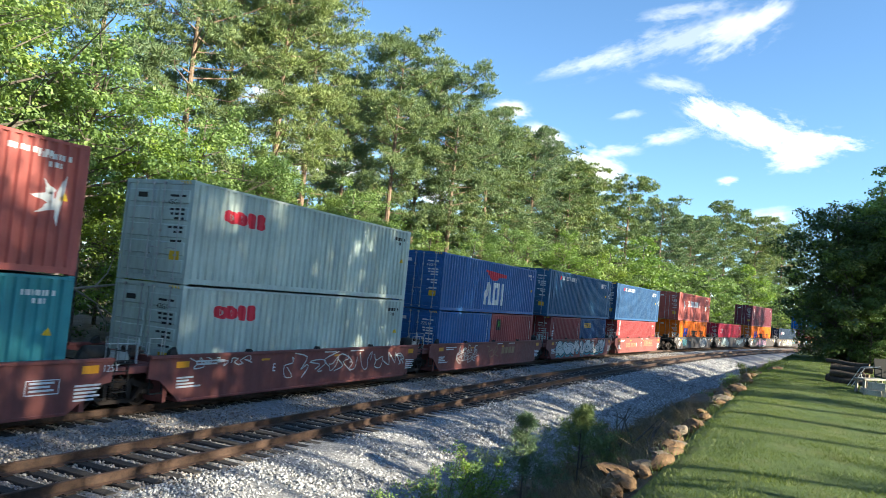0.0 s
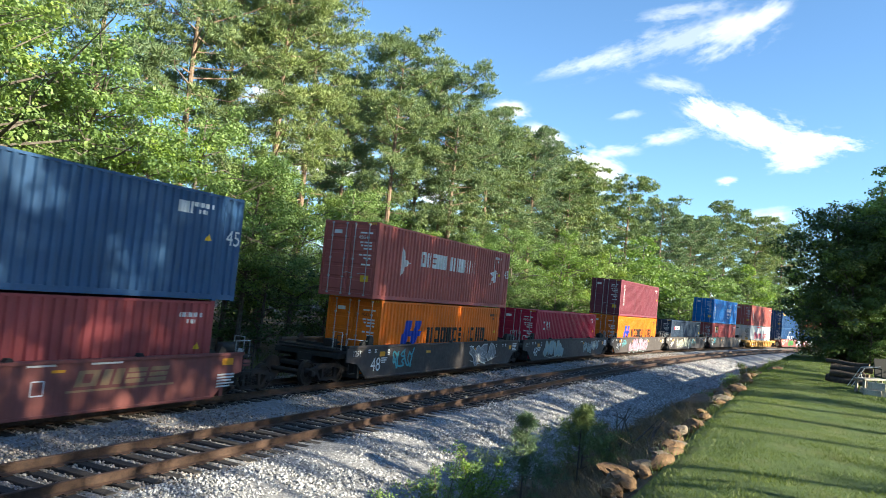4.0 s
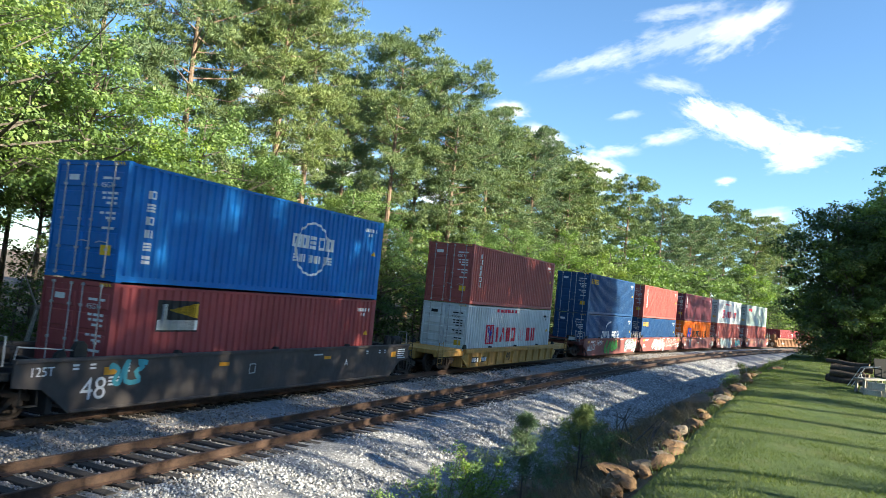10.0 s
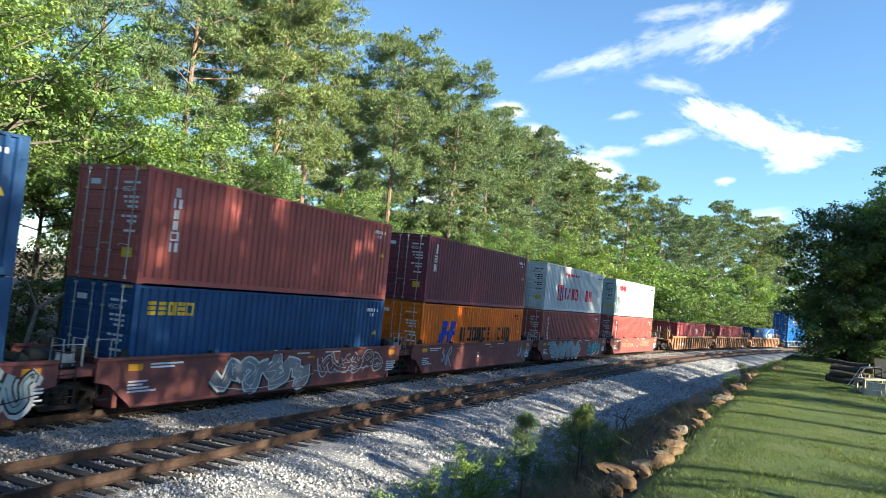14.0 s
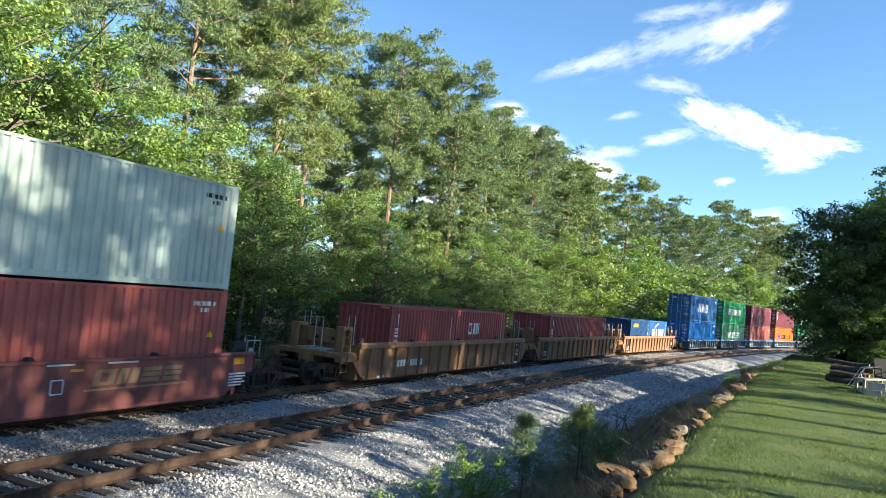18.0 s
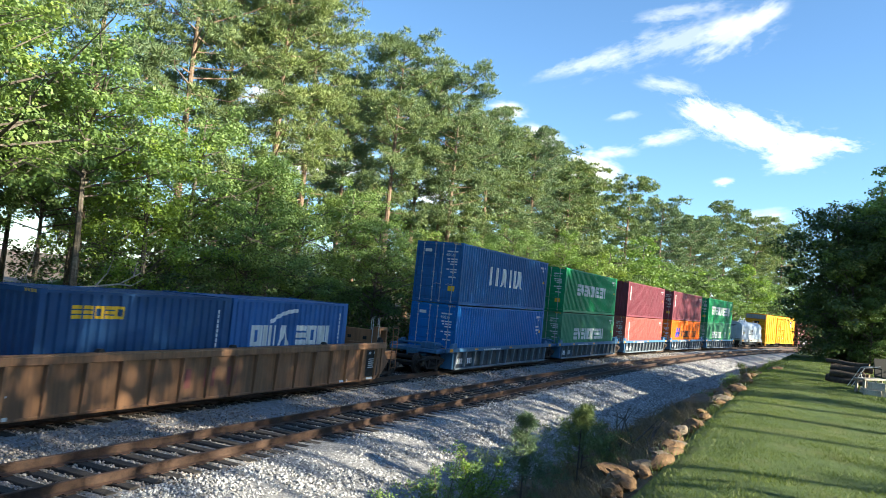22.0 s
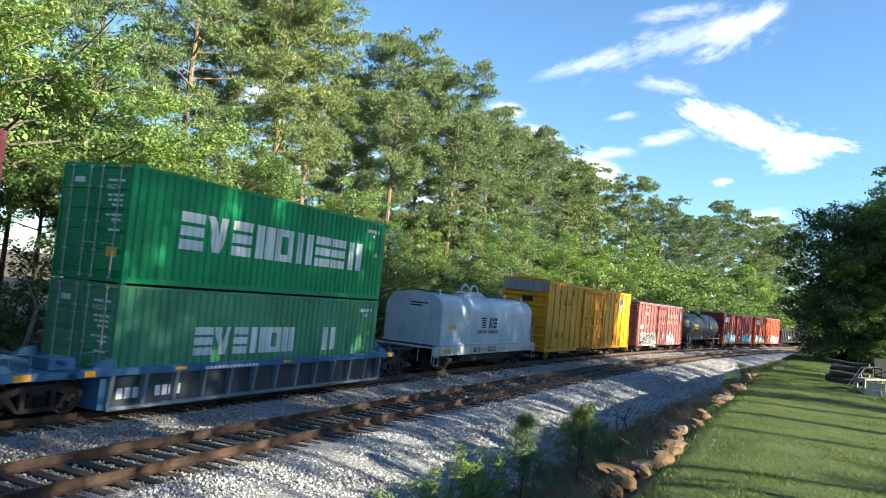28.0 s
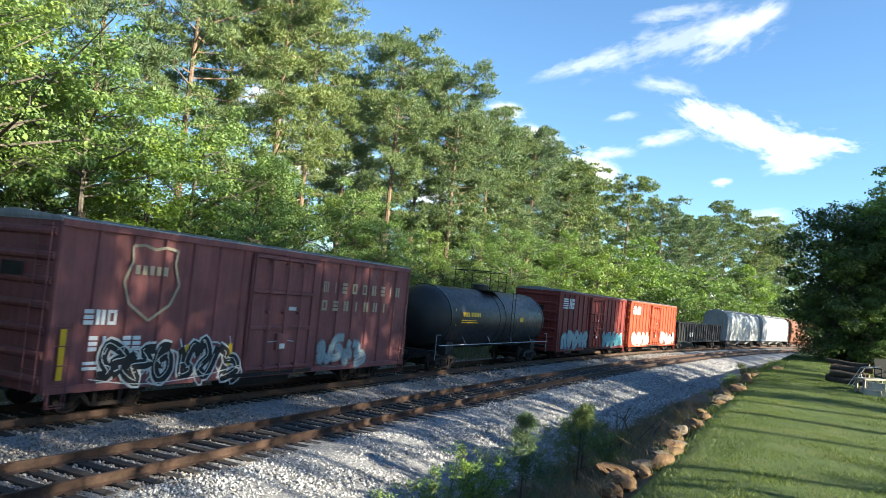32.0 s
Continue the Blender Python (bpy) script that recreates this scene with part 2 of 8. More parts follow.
tagged(sheet("ballast_bed", [-600, -300, -120, -60] + [-30 + 0.5 * i for i in range(200)] + [72 + 2 * i for i in range(80)] + [240, 300, 400, 600, 900],
             [(-5.6, -1.0), (-5.1, -0.86), (-4.6, -0.72), (-4.0, -0.58), (-3.3, -0.42), (-2.6, -0.29), (-2.1, -0.22), (-1.6, -0.2), (-0.75, -0.23), (0, -0.24), (0.75, -0.23), (1.5, -0.21), (2.3, -0.3), (3.0, -0.21),
              (3.84, -0.23), (4.6, -0.24), (5.35, -0.23), (6.2, -0.2), (6.8, -0.24), (7.6, -0.45), (8.6, -0.7), (9.2, -0.95)], M_BALLAST, 0.045, 7.0),
       "grey crushed-granite ballast bed under both tracks", "ballast", kind="structure")


# ---- track: rails and ties ----
RAIL_PROFILE = [(-0.07, -0.185), (0.07, -0.185), (0.07, -0.172), (0.012, -0.15), (0.012, -0.045), (0.036, -0.035), (0.036, -0.006), (0.026, 0.0), (-0.026, 0.0), (-0.036, -0.006), (-0.036, -0.035), (-0.012, -0.045), (-0.012, -0.15), (-0.07, -0.172)]


def rail_shape(off):
    ss = [-600, -300, -100, -50] + [-30 + 2 * i for i in range(131)] + [240, 260, 280, 300, 340, 400, 500, 700, 900]
    sh, k = Shape(), len(RAIL_PROFILE)
    vs, fs = [], []
    for s in ss:
        for o, z in RAIL_PROFILE:
            x, y, _ = along(s, off + o)
            vs.append((float(x), float(y), z))
    for i in range(len(ss) - 1):
        for j in range(k):
            fs.append((i * k + j, i * k + (j + 1) % k, (i + 1) * k + (j + 1) % k, (i + 1) * k + j))
    return sh.add(vs, fs)


tie_mesh = Shape().box(-0.115, 0.115, -1.3, 1.3, -0.17, 0.0, 0.012).mesh("tie")
rng = random.Random(5)
for off, nm, text in ((0.0, "near_track", "empty near railway track with rusty rails on dark timber ties"), (SPACING, "train_track", "railway track that carries the freight train")):
    tr = thing(nm, text, "railway track", kind="structure")
    for o in (-0.755, 0.755):
        part("rail", rail_shape(off + o), M_RAIL, tr)
    picked = [5 + 0.5 * i for i in range(210)]
    for s in picked:
        x, y, th = along(s, off + rng.uniform(-0.05, 0.05))
        t = part("tie", tie_mesh, M_TIE, tr)
        t.matrix_basis = pose(float(x), float(y), -0.183 + rng.uniform(-0.008, 0.004), 0, 0, math.degrees(float(th)) + rng.uniform(-1.2, 1.2))
    rest = Shape()
    for s in [-60 + 0.5 * i for i in range(130)] + [110 + 0.5 * i for i in range(260)]:
        x, y, th = along(s, off)
        m = pose(float(x), float(y), -0.185, 0, 0, math.degrees(float(th)))
        rest.add([m @ Vector(p) for p in ((-0.115, -1.3, 0), (0.115, -1.3, 0), (0.115, 1.3, 0), (-0.115, 1.3, 0), (-0.115, -1.3, -0.15), (0.115, -1.3, -0.15), (0.115, 1.3, -0.15), (-0.115, 1.3, -0.15))],
                 [(0, 1, 2, 3), (0, 4, 5, 1), (1, 5, 6, 2), (2, 6, 7, 3), (3, 7, 4, 0)])
    tagged(part("far_ties", rest, M_TIE, tr), kind="stuff")
    plates = Shape()
    for s in picked:
        for o in (-0.755, 0.755):
            x, y, th = along(s, off + o)
            m = pose(float(x), float(y), -0.18, 0, 0, math.degrees(float(th)))
            plates.add([m @ Vector(p) for p in ((-0.1, -0.17, 0), (0.1, -0.17, 0), (0.1, 0.17, 0), (-0.1, 0.17, 0), (-0.1, -0.17, 0.012), (0.1, -0.17, 0.012), (0.1, 0.17, 0.012), (-0.1, 0.17, 0.012))],
                       [(4, 5, 6, 7), (0, 1, 5, 4), (1, 2, 6, 5), (2, 3, 7, 6), (3, 0, 4, 7)])
    tagged(part("tie_plates", plates, M_RAIL, tr), kind="stuff")
# ---- clouds: thin sheets far behind everything ----
def cloud_material():
    m = bpy.data.materials.new("cloud vapour")
    m.use_nodes = True
    n, link = m.node_tree.nodes, m.node_tree.links.new
    n.remove(n["Principled BSDF"])
    uv = n.new("ShaderNodeUVMap")
    ln = n.new("ShaderNodeVectorMath")
    ln.operation = "LENGTH"
    link(uv.outputs[0], ln.inputs[0])
    v = coords(n, link, (0.004, 0.011, 0.004))
    v2 = coords(n, link, (0.02, 0.05, 0.02))
    a, b = noise_tex(n, link, v, 1.0, 8, 0.62), noise_tex(n, link, v2, 1.0, 6, 0.6)

    def calc(op, x, y):
        k = n.new("ShaderNodeMath")
        k.operation = op
        for sock, val in zip(k.inputs, (x, y)):
            if isinstance(val, float):
                sock.default_value = val
            else:
                link(val, sock)
        return k.outputs[0]
    shape = calc("SUBTRACT", 1.0, ln.outputs["Value"])
    dens = calc("ADD", calc("MULTIPLY", shape, 1.15), calc("MULTIPLY", calc("SUBTRACT", a, 0.56), 3.2))
    dens = calc("ADD", dens, calc("MULTIPLY", calc("SUBTRACT", b, 0.5), 1.3))
    edge = calc("MINIMUM", calc("MULTIPLY", shape, 1.8), 1.0)
    oi = n.new("ShaderNodeObjectInfo")
    fac = calc("MULTIPLY", ramp(n, link, dens, [(0.1, 0.0), (0.95, 1.0)]), calc("MAXIMUM", edge, 0.0))
    fac = calc("MULTIPLY", fac, oi.outputs["Alpha"])
    em = n.new("ShaderNodeEmission")
    em.inputs[0].default_value, em.inputs[1].default_value = (1.0, 0.98, 0.97, 1), 0.5
    tr = n.new("ShaderNodeBsdfTransparent")
    ms = n.new("ShaderNodeMixShader")
    link(fac, ms.inputs[0])
    link(tr.outputs[0], ms.inputs[1])
    link(em.outputs[0], ms.inputs[2])
    link(ms.outputs[0], n["Material Output"].inputs[0])
    return m


M_CLOUD = cloud_material()
CLOUD_FAR = 3000.0
view = look(eye, aim, ROLL)
per_px = CLOUD_FAR * 2 * math.tan(radians(59.44 / 2)) / 1568
drifting = []


def cloud(label, puffs):
    """puffs: middle (right, down), half length, half width in parts of the view, slant in degrees, thickness."""
    t = thing("cloud", label, "cloud", "clouds in the sky")
    mid = puffs[0]
    home = view @ Matrix.Translation(((mid[0] - 784) * per_px, (441 - mid[1]) * per_px, -CLOUD_FAR))
    for x, y, a, b, slant, thick in puffs:
        me = bpy.data.meshes.new("puff")
        ring_ = [(math.cos(2 * math.pi * i / 32), math.sin(2 * math.pi * i / 32)) for i in range(32)]
        pts = [(0.0, 0.0)] + ring_
        me.from_pydata([(px * a * per_px, py * b * per_px, 0) for px, py in pts], [], [(0, 1 + i, 1 + (i + 1) % 32) for i in range(32)])
        uvl = me.uv_layers.new(name="UVMap")
        for lp in me.loops:
            uvl.data[lp.index].uv = pts[lp.vertex_index]
        me.materials.append(M_CLOUD)
        o = new("puff", me)
        o.parent = t
        o.color = (1, 1, 1, thick)
        o.visible_shadow = False
        o.matrix_basis = Matrix.Translation(((x - mid[0]) * per_px, (mid[1] - y) * per_px, rng_c.uniform(-8, 8))) @ pose(0, 0, 0, 0, 0, slant)
    t.matrix_basis = home
    drifting.append((t, home))
    return t


rng_c = random.Random(2)
cloud("long thin white streak of cloud", [(1190, 72, 285, 40, 17, 0.34), (1300, 62, 120, 58, 24, 0.5), (1040, 108, 130, 22, 14, 0.36), (1220, 20, 130, 24, 10, 0.34), (1350, 30, 75, 34, 30, 0.55)])
cloud("bright white ragged cloud", [(1350, 232, 180, 56, -19, 1.0), (1256, 198, 80, 40, -30, 1.0), (1412, 270, 90, 48, 6, 1.0), (1470, 250, 110, 30, -4, 1.0), (1195, 238, 110, 22, 12, 0.5)])
cloud("small wisp of white cloud", [(1195, 152, 80, 26, -12, 0.4)])
cloud("white cloud low behind the pines", [(1045, 300, 105, 56, -22, 1.0), (1075, 268, 75, 20, 4, 0.7), (965, 248, 60, 34, -20, 1.0), (905, 198, 50, 28, -10, 0.9)])
cloud("tiny bright white cloud", [(1288, 323, 30, 12, 4, 0.95)])
cloud("faint wisp of white cloud", [(1110, 203, 45, 14, 6, 0.35), (1360, 385, 60, 30, 10, 0.45)])
cloud("pale cloud behind the wood", [(560, 280, 170, 80, -10, 0.9), (480, 170, 80, 40, 10, 0.8), (780, 340, 100, 60, -20, 0.8)])
# ---- paints of the train ----
WHITE = paint("white marking paint", (0.72, 0.73, 0.74), 0.5, 0.2, 0.02)
BLACK = paint("black marking paint", (0.02, 0.02, 0.022), 0.5, 0.1, 0.0)
RED = paint("red marking paint", (0.62, 0.03, 0.06), 0.5, 0.15, 0.0)
YELLOW = paint("yellow marking paint", (0.75, 0.46, 0.03), 0.5, 0.15, 0.0)
ORANGE_MARK = paint("orange reflector film", (0.75, 0.33, 0.03), 0.4, 0.2, 0.0)
BLUE_MARK = paint("blue marking paint", (0.02, 0.06, 0.45), 0.5, 0.15, 0.0)
M_STEEL = paint("galvanised steel", (0.45, 0.46, 0.47), 0.45, 0.3, 0.06, 0.3)
M_TRUCK = paint("oily cast steel", (0.032, 0.023, 0.02), 0.75, 0.5, 0.25)
M_WHEEL = paint("wheel steel", (0.04, 0.03, 0.026), 0.6, 0.4, 0.25, 0.2)
M_DARK = paint("dark grimy steel", (0.025, 0.024, 0.024), 0.7, 0.4, 0.2)

HALF = 1.219
PITCH_C, DEPTH_C = 0.278, 0.056


def groove(x, half):
    """Depth of the wall's folds at x along a container, none within 0.15 m of the posts."""
    if abs(x) > half - 0.15:
        return 0.0
    u = (x % PITCH_C) / PITCH_C
    return DEPTH_C * (0.0 if u < 0.36 else (u - 0.36) / 0.13 if u < 0.49 else 1.0 if u < 0.87 else (1 - u) / 0.13)


def breaks(x0, x1, half):
    """Where the folds break between x0 and x1."""
    k0, k1 = math.floor(x0 / PITCH_C) - 1, math.ceil(x1 / PITCH_C) + 1
    b = [k * PITCH_C + f * PITCH_C for k in range(k0, k1) for f in (0.0, 0.36, 0.49, 0.87)] + [half - 0.15, -half + 0.15]
    return sorted({round(v, 4) for v in b if x0 < v < x1})


def folded_wall(half, z0, z1, y, far=False):
    xs = [-half + 0.1] + breaks(-half + 0.1, half - 0.1, half) + [half - 0.1]
    sh = Shape()
    sg = 1 if far else -1
    vs = [(x, sg * (y - groove(x, half)), z) for x in xs for z in (z0, z1)]
    return sh.add(vs, [(2 * i, 2 * i + 2, 2 * i + 3, 2 * i + 1) for i in range(len(xs) - 1)])


def clip(poly, x, keep_less):
    out = []
    for (ax, az), (bx, bz) in zip(poly, poly[1:] + poly[:1]):
        ia, ib = (ax <= x) == keep_less or ax == x, (bx <= x) == keep_less or bx == x
        if ia:
            out.append((ax, az))
        if ia != ib and ax != bx:
            f = (x - ax) / (bx - ax)
            out.append((x, az + f * (bz - az)))
    return out


def on_folds(polys, half, y=HALF - 0.002):
    """Flat outlines (x, z) laid on the folded near wall like paint."""
    sh, at = Shape(), {}
    for poly in polys:
        x0, x1 = min(p[0] for p in poly), max(p[0] for p in poly)
        cuts = [x0] + breaks(x0, x1, half) + [x1]
        for a, b in zip(cuts, cuts[1:]):
            q = clip(clip(list(poly), b, True), a, False)
            if len(q) >= 3:
                face = []
                for px, pz in q:
                    key = (round(px, 3), round(pz, 3))
                    if key not in at:
                        at[key] = len(sh.v)
                        sh.v.append((px, -(y - groove(px, half) + 0.004), pz))
                    if at[key] not in face:
                        face.append(at[key])
                if len(face) >= 3:
                    sh.f.append(tuple(face))
    return sh


def rect(x0, x1, z0, z1, slant=0.0):
    return [(x0, z0), (x1, z0), (x1 + slant * (z1 - z0), z1), (x0 + slant * (z1 - z0), z1)]


def glyph(x, z, w, h, slant, kind):
    """One letter of a name as a plain shape: b block, h two uprights, m three, e three cross bars, o frame, l thin upright, d block with a slit."""
    def r(a, b, c, d):
        return rect(x + a * w + slant * c * h, x + b * w + slant * c * h, z + c * h, z + d * h, slant)
    return {"b": [r(0, 1, 0, 1)], "h": [r(0, 0.42, 0, 1), r(0.58, 1, 0, 1)], "m": [r(0, 0.24, 0, 1), r(0.38, 0.62, 0, 1), r(0.76, 1, 0, 1)],
            "e": [r(0, 1, 0, 0.27), r(0, 1, 0.37, 0.63), r(0, 1, 0.73, 1)], "o": [r(0, 0.3, 0, 1), r(0.7, 1, 0, 1), r(0.3, 0.7, 0, 0.22), r(0.3, 0.7, 0.78, 1)],
            "l": [r(0.32, 0.68, 0, 1)], "v": [[(x, z + h), (x + 0.34 * w, z + h), (x + 0.66 * w, z), (x + 0.34 * w, z)], [(x + 0.66 * w, z + h), (x + w, z + h), (x + 0.66 * w, z), (x + 0.5 * w, z)]], "a": [[(x, z), (x + 0.32 * w, z), (x + 0.68 * w, z + h), (x + 0.32 * w, z + h)], [(x + 0.68 * w, z), (x + w, z), (x + 0.68 * w, z + h), (x + 0.5 * w, z + h)]], "d": [r(0, 1, 0, 0.42), r(0, 1, 0.58, 1)]}[kind]


def bars(x, z, h, widths, gap, slant=0.0, kinds="b"):
    """A word as plain shapes, one for each letter; a negative width leaves a gap."""
    out = []
    for i, w in enumerate(widths):
        if w > 0:
            out += glyph(x, z, w, h, slant, kinds[i % len(kinds)])
        x += abs(w) + gap
    return out


def upright_bars(x, z_top, w, hs, gap, kinds="b"):
    out = []
    for i, h in enumerate(hs):
        out += glyph(x, z_top - h, w, h, 0.0, kinds[i % len(kinds)])
        z_top -= h + gap
    return out


def triangle(x, z, s):
    return [(x, z), (x + s, z), (x + s / 2, z + 0.9 * s)]


def letters(text, x, z, h, face, material, parent, name="number", wide=0.62):
    """Readable figures in the built-in font. face(u, v): place on the thing's side."""
    cu = bpy.data.curves.new("text", "FONT")
    cu.body, cu.size = text, h / 0.7
    tmp = bpy.data.objects.new("text", cu)
    me0 = tmp.to_mesh()
    sh = Shape().add([face(x + p.co.x, z + p.co.y) for p in me0.vertices], [tuple(f.vertices) for f in me0.polygons])
    tmp.to_mesh_clear()
    bpy.data.objects.remove(tmp)
    bpy.data.curves.remove(cu)
    return part(name, sh, material, parent, "painted " + text)


_made = {}


def cached(key, build, smooth=False):
    if key not in _made:
        _made[key] = build().mesh(str(key[0]), smooth)
    return _made[key]


def cached_text(text, h, at):
    """Figures on the end wall, facing -x."""
    key = ("type_code", text, round(at[0], 3), round(at[2], 3))
    if key not in _made:
        cu = bpy.data.curves.new("text", "FONT")
        cu.body, cu.size = text, h / 0.7
        tmp = bpy.data.objects.new("text", cu)
        me0 = tmp.to_mesh()
        sh = Shape().add([(at[0], at[1] + 0.55 - p.co.x, at[2] + p.co.y) for p in me0.vertices], [tuple(f.vertices) for f in me0.polygons])
        tmp.to_mesh_clear()
        bpy.data.objects.remove(tmp)
        bpy.data.curves.remove(cu)
        _made[key] = sh.mesh("type_code")
    return _made[key]


def frame_shape(half, h, inner=None):
    sh = Shape()
    for sx in (-1, 1):
        for sy in (-1, 1):
            x = sx * (half - 0.08)
            sh.box(x - 0.08, x + 0.08, sy * HALF - (0.07 if sy > 0 else 0), sy * HALF + (0.07 if sy < 0 else 0), 0.1, h - 0.1)
            if inner:
                x = sx * inner
                sh.box(x - 0.08, x + 0.08, sy * HALF - (0.06 if sy > 0 else 0.006), sy * HALF + (0.06 if sy < 0 else 0.006), 0.0, h - 0.02)
            for z in (0.0, h - 0.118):
                x = sx * (half - 0.089)
                sh.box(x - 0.092, x + 0.092, sy * (HALF - 0.078) - 0.083, sy * (HALF - 0.078) + 0.083, z, z + 0.118, 0.012)
        x = sx * (half - 0.05)
        sh.box(x - 0.05, x + 0.05, -HALF + 0.1, HALF - 0.1, 0.02, 0.16).box(x - 0.05, x + 0.05, -HALF + 0.1, HALF - 0.1, h - 0.12, h - 0.01)
    for sy in (-1, 1):
        y = sy * (HALF - 0.03)
        sh.box(-half + 0.15, half - 0.15, y - 0.03, y + 0.03, 0.03, 0.17).box(-half + 0.15, half - 0.15, y - 0.03, y + 0.03, h - 0.085, h - 0.022)
    return sh


def roof_shape(half, h):
    sh, n = Shape(), int(half * 2 / 0.42)
    xs = [-half + 0.1 + (2 * half - 0.2) * i / (4 * n) for i in range(4 * n + 1)]
    vs = [(x, y, h - 0.03 - (0.02 if i % 4 in (2, 3) else 0.0)) for i, x in enumerate(xs) for y in (-HALF + 0.05, HALF - 0.05)]
    sh.add(vs, [(2 * i, 2 * i + 2, 2 * i + 3, 2 * i + 1) for i in range(len(xs) - 1)])
    return sh.box(-half + 0.1, half - 0.1, -HALF + 0.05, HALF - 0.05, 0.1, 0.16)


def door_shape(h, side):
    """One leaf of the end doors: a single pressed sheet with raised panels, closed at its rim."""
    y0, y1 = (-1.13, -0.012) if side < 0 else (0.012, 1.13)
    ys = (y0, y0 + 0.05, y0 + 0.075, y1 - 0.075, y1 - 0.05, y1)
    zs, up, k = [0.17], [False], 5
    for i in range(k):
        a, b = 0.22 + (h - 0.45) * i / k + 0.06, 0.22 + (h - 0.45) * (i + 1) / k - 0.04
        zs += [a, a + 0.025, b - 0.025, b]
        up += [False, True, True, False]
    zs, up = zs + [h - 0.13], up + [False]
    vs = [(-0.026 if up[r] and c in (2, 3) else 0.0, y, z) for r, z in enumerate(zs) for c, y in enumerate(ys)]
    fs = [(r * 6 + c, r * 6 + c + 1, (r + 1) * 6 + c + 1, (r + 1) * 6 + c) for r in range(len(zs) - 1) for c in range(5)]
    n, last = len(vs), (len(zs) - 1) * 6
    vs += [(0.035, y0, 0.17), (0.035, y1, 0.17), (0.035, y1, h - 0.13), (0.035, y0, h - 0.13)]
    fs += [(n, n + 1, n + 2, n + 3), tuple(range(6)) + (n + 1, n), tuple(range(last, last + 6)) + (n + 2, n + 3), tuple(range(0, last + 1, 6)) + (n + 3, n), tuple(range(5, last + 6, 6)) + (n + 2, n + 1)]
    return Shape().add(vs, fs)


def rod_shape(h):
    sh = Shape().tube([(0, 0, 0.08), (0, 0, h - 0.06)], 0.017, 6)
    for z in (0.12, 0.75, h * 0.5, h - 0.6, h - 0.1):
        sh.box(-0.03, 0.03, -0.035, 0.035, z - 0.03, z + 0.03)
    sh.tube([(-0.03, 0, 0.92), (-0.04, 0.2, 0.94), (-0.04, 0.33, 0.9)], 0.012, 5)
    return sh


def folded_end(h):
    """A folded end wall."""
    sh, ys = Shape(), []
    n = 9
    for i in range(n):
        for f, d in ((0.0, 0.0), (0.3, 0.0), (0.5, 0.045), (0.8, 0.045)):
            ys.append((-1.12 + 2.24 * (i + f) / n, d))
    ys.append((1.12, 0.0))
    vs = [(d, y, z) for y, d in ys for z in (0.14, h - 0.1)]
    return sh.add(vs, [(2 * i, 2 * i + 2, 2 * i + 3, 2 * i + 1) for i in range(len(ys) - 1)])


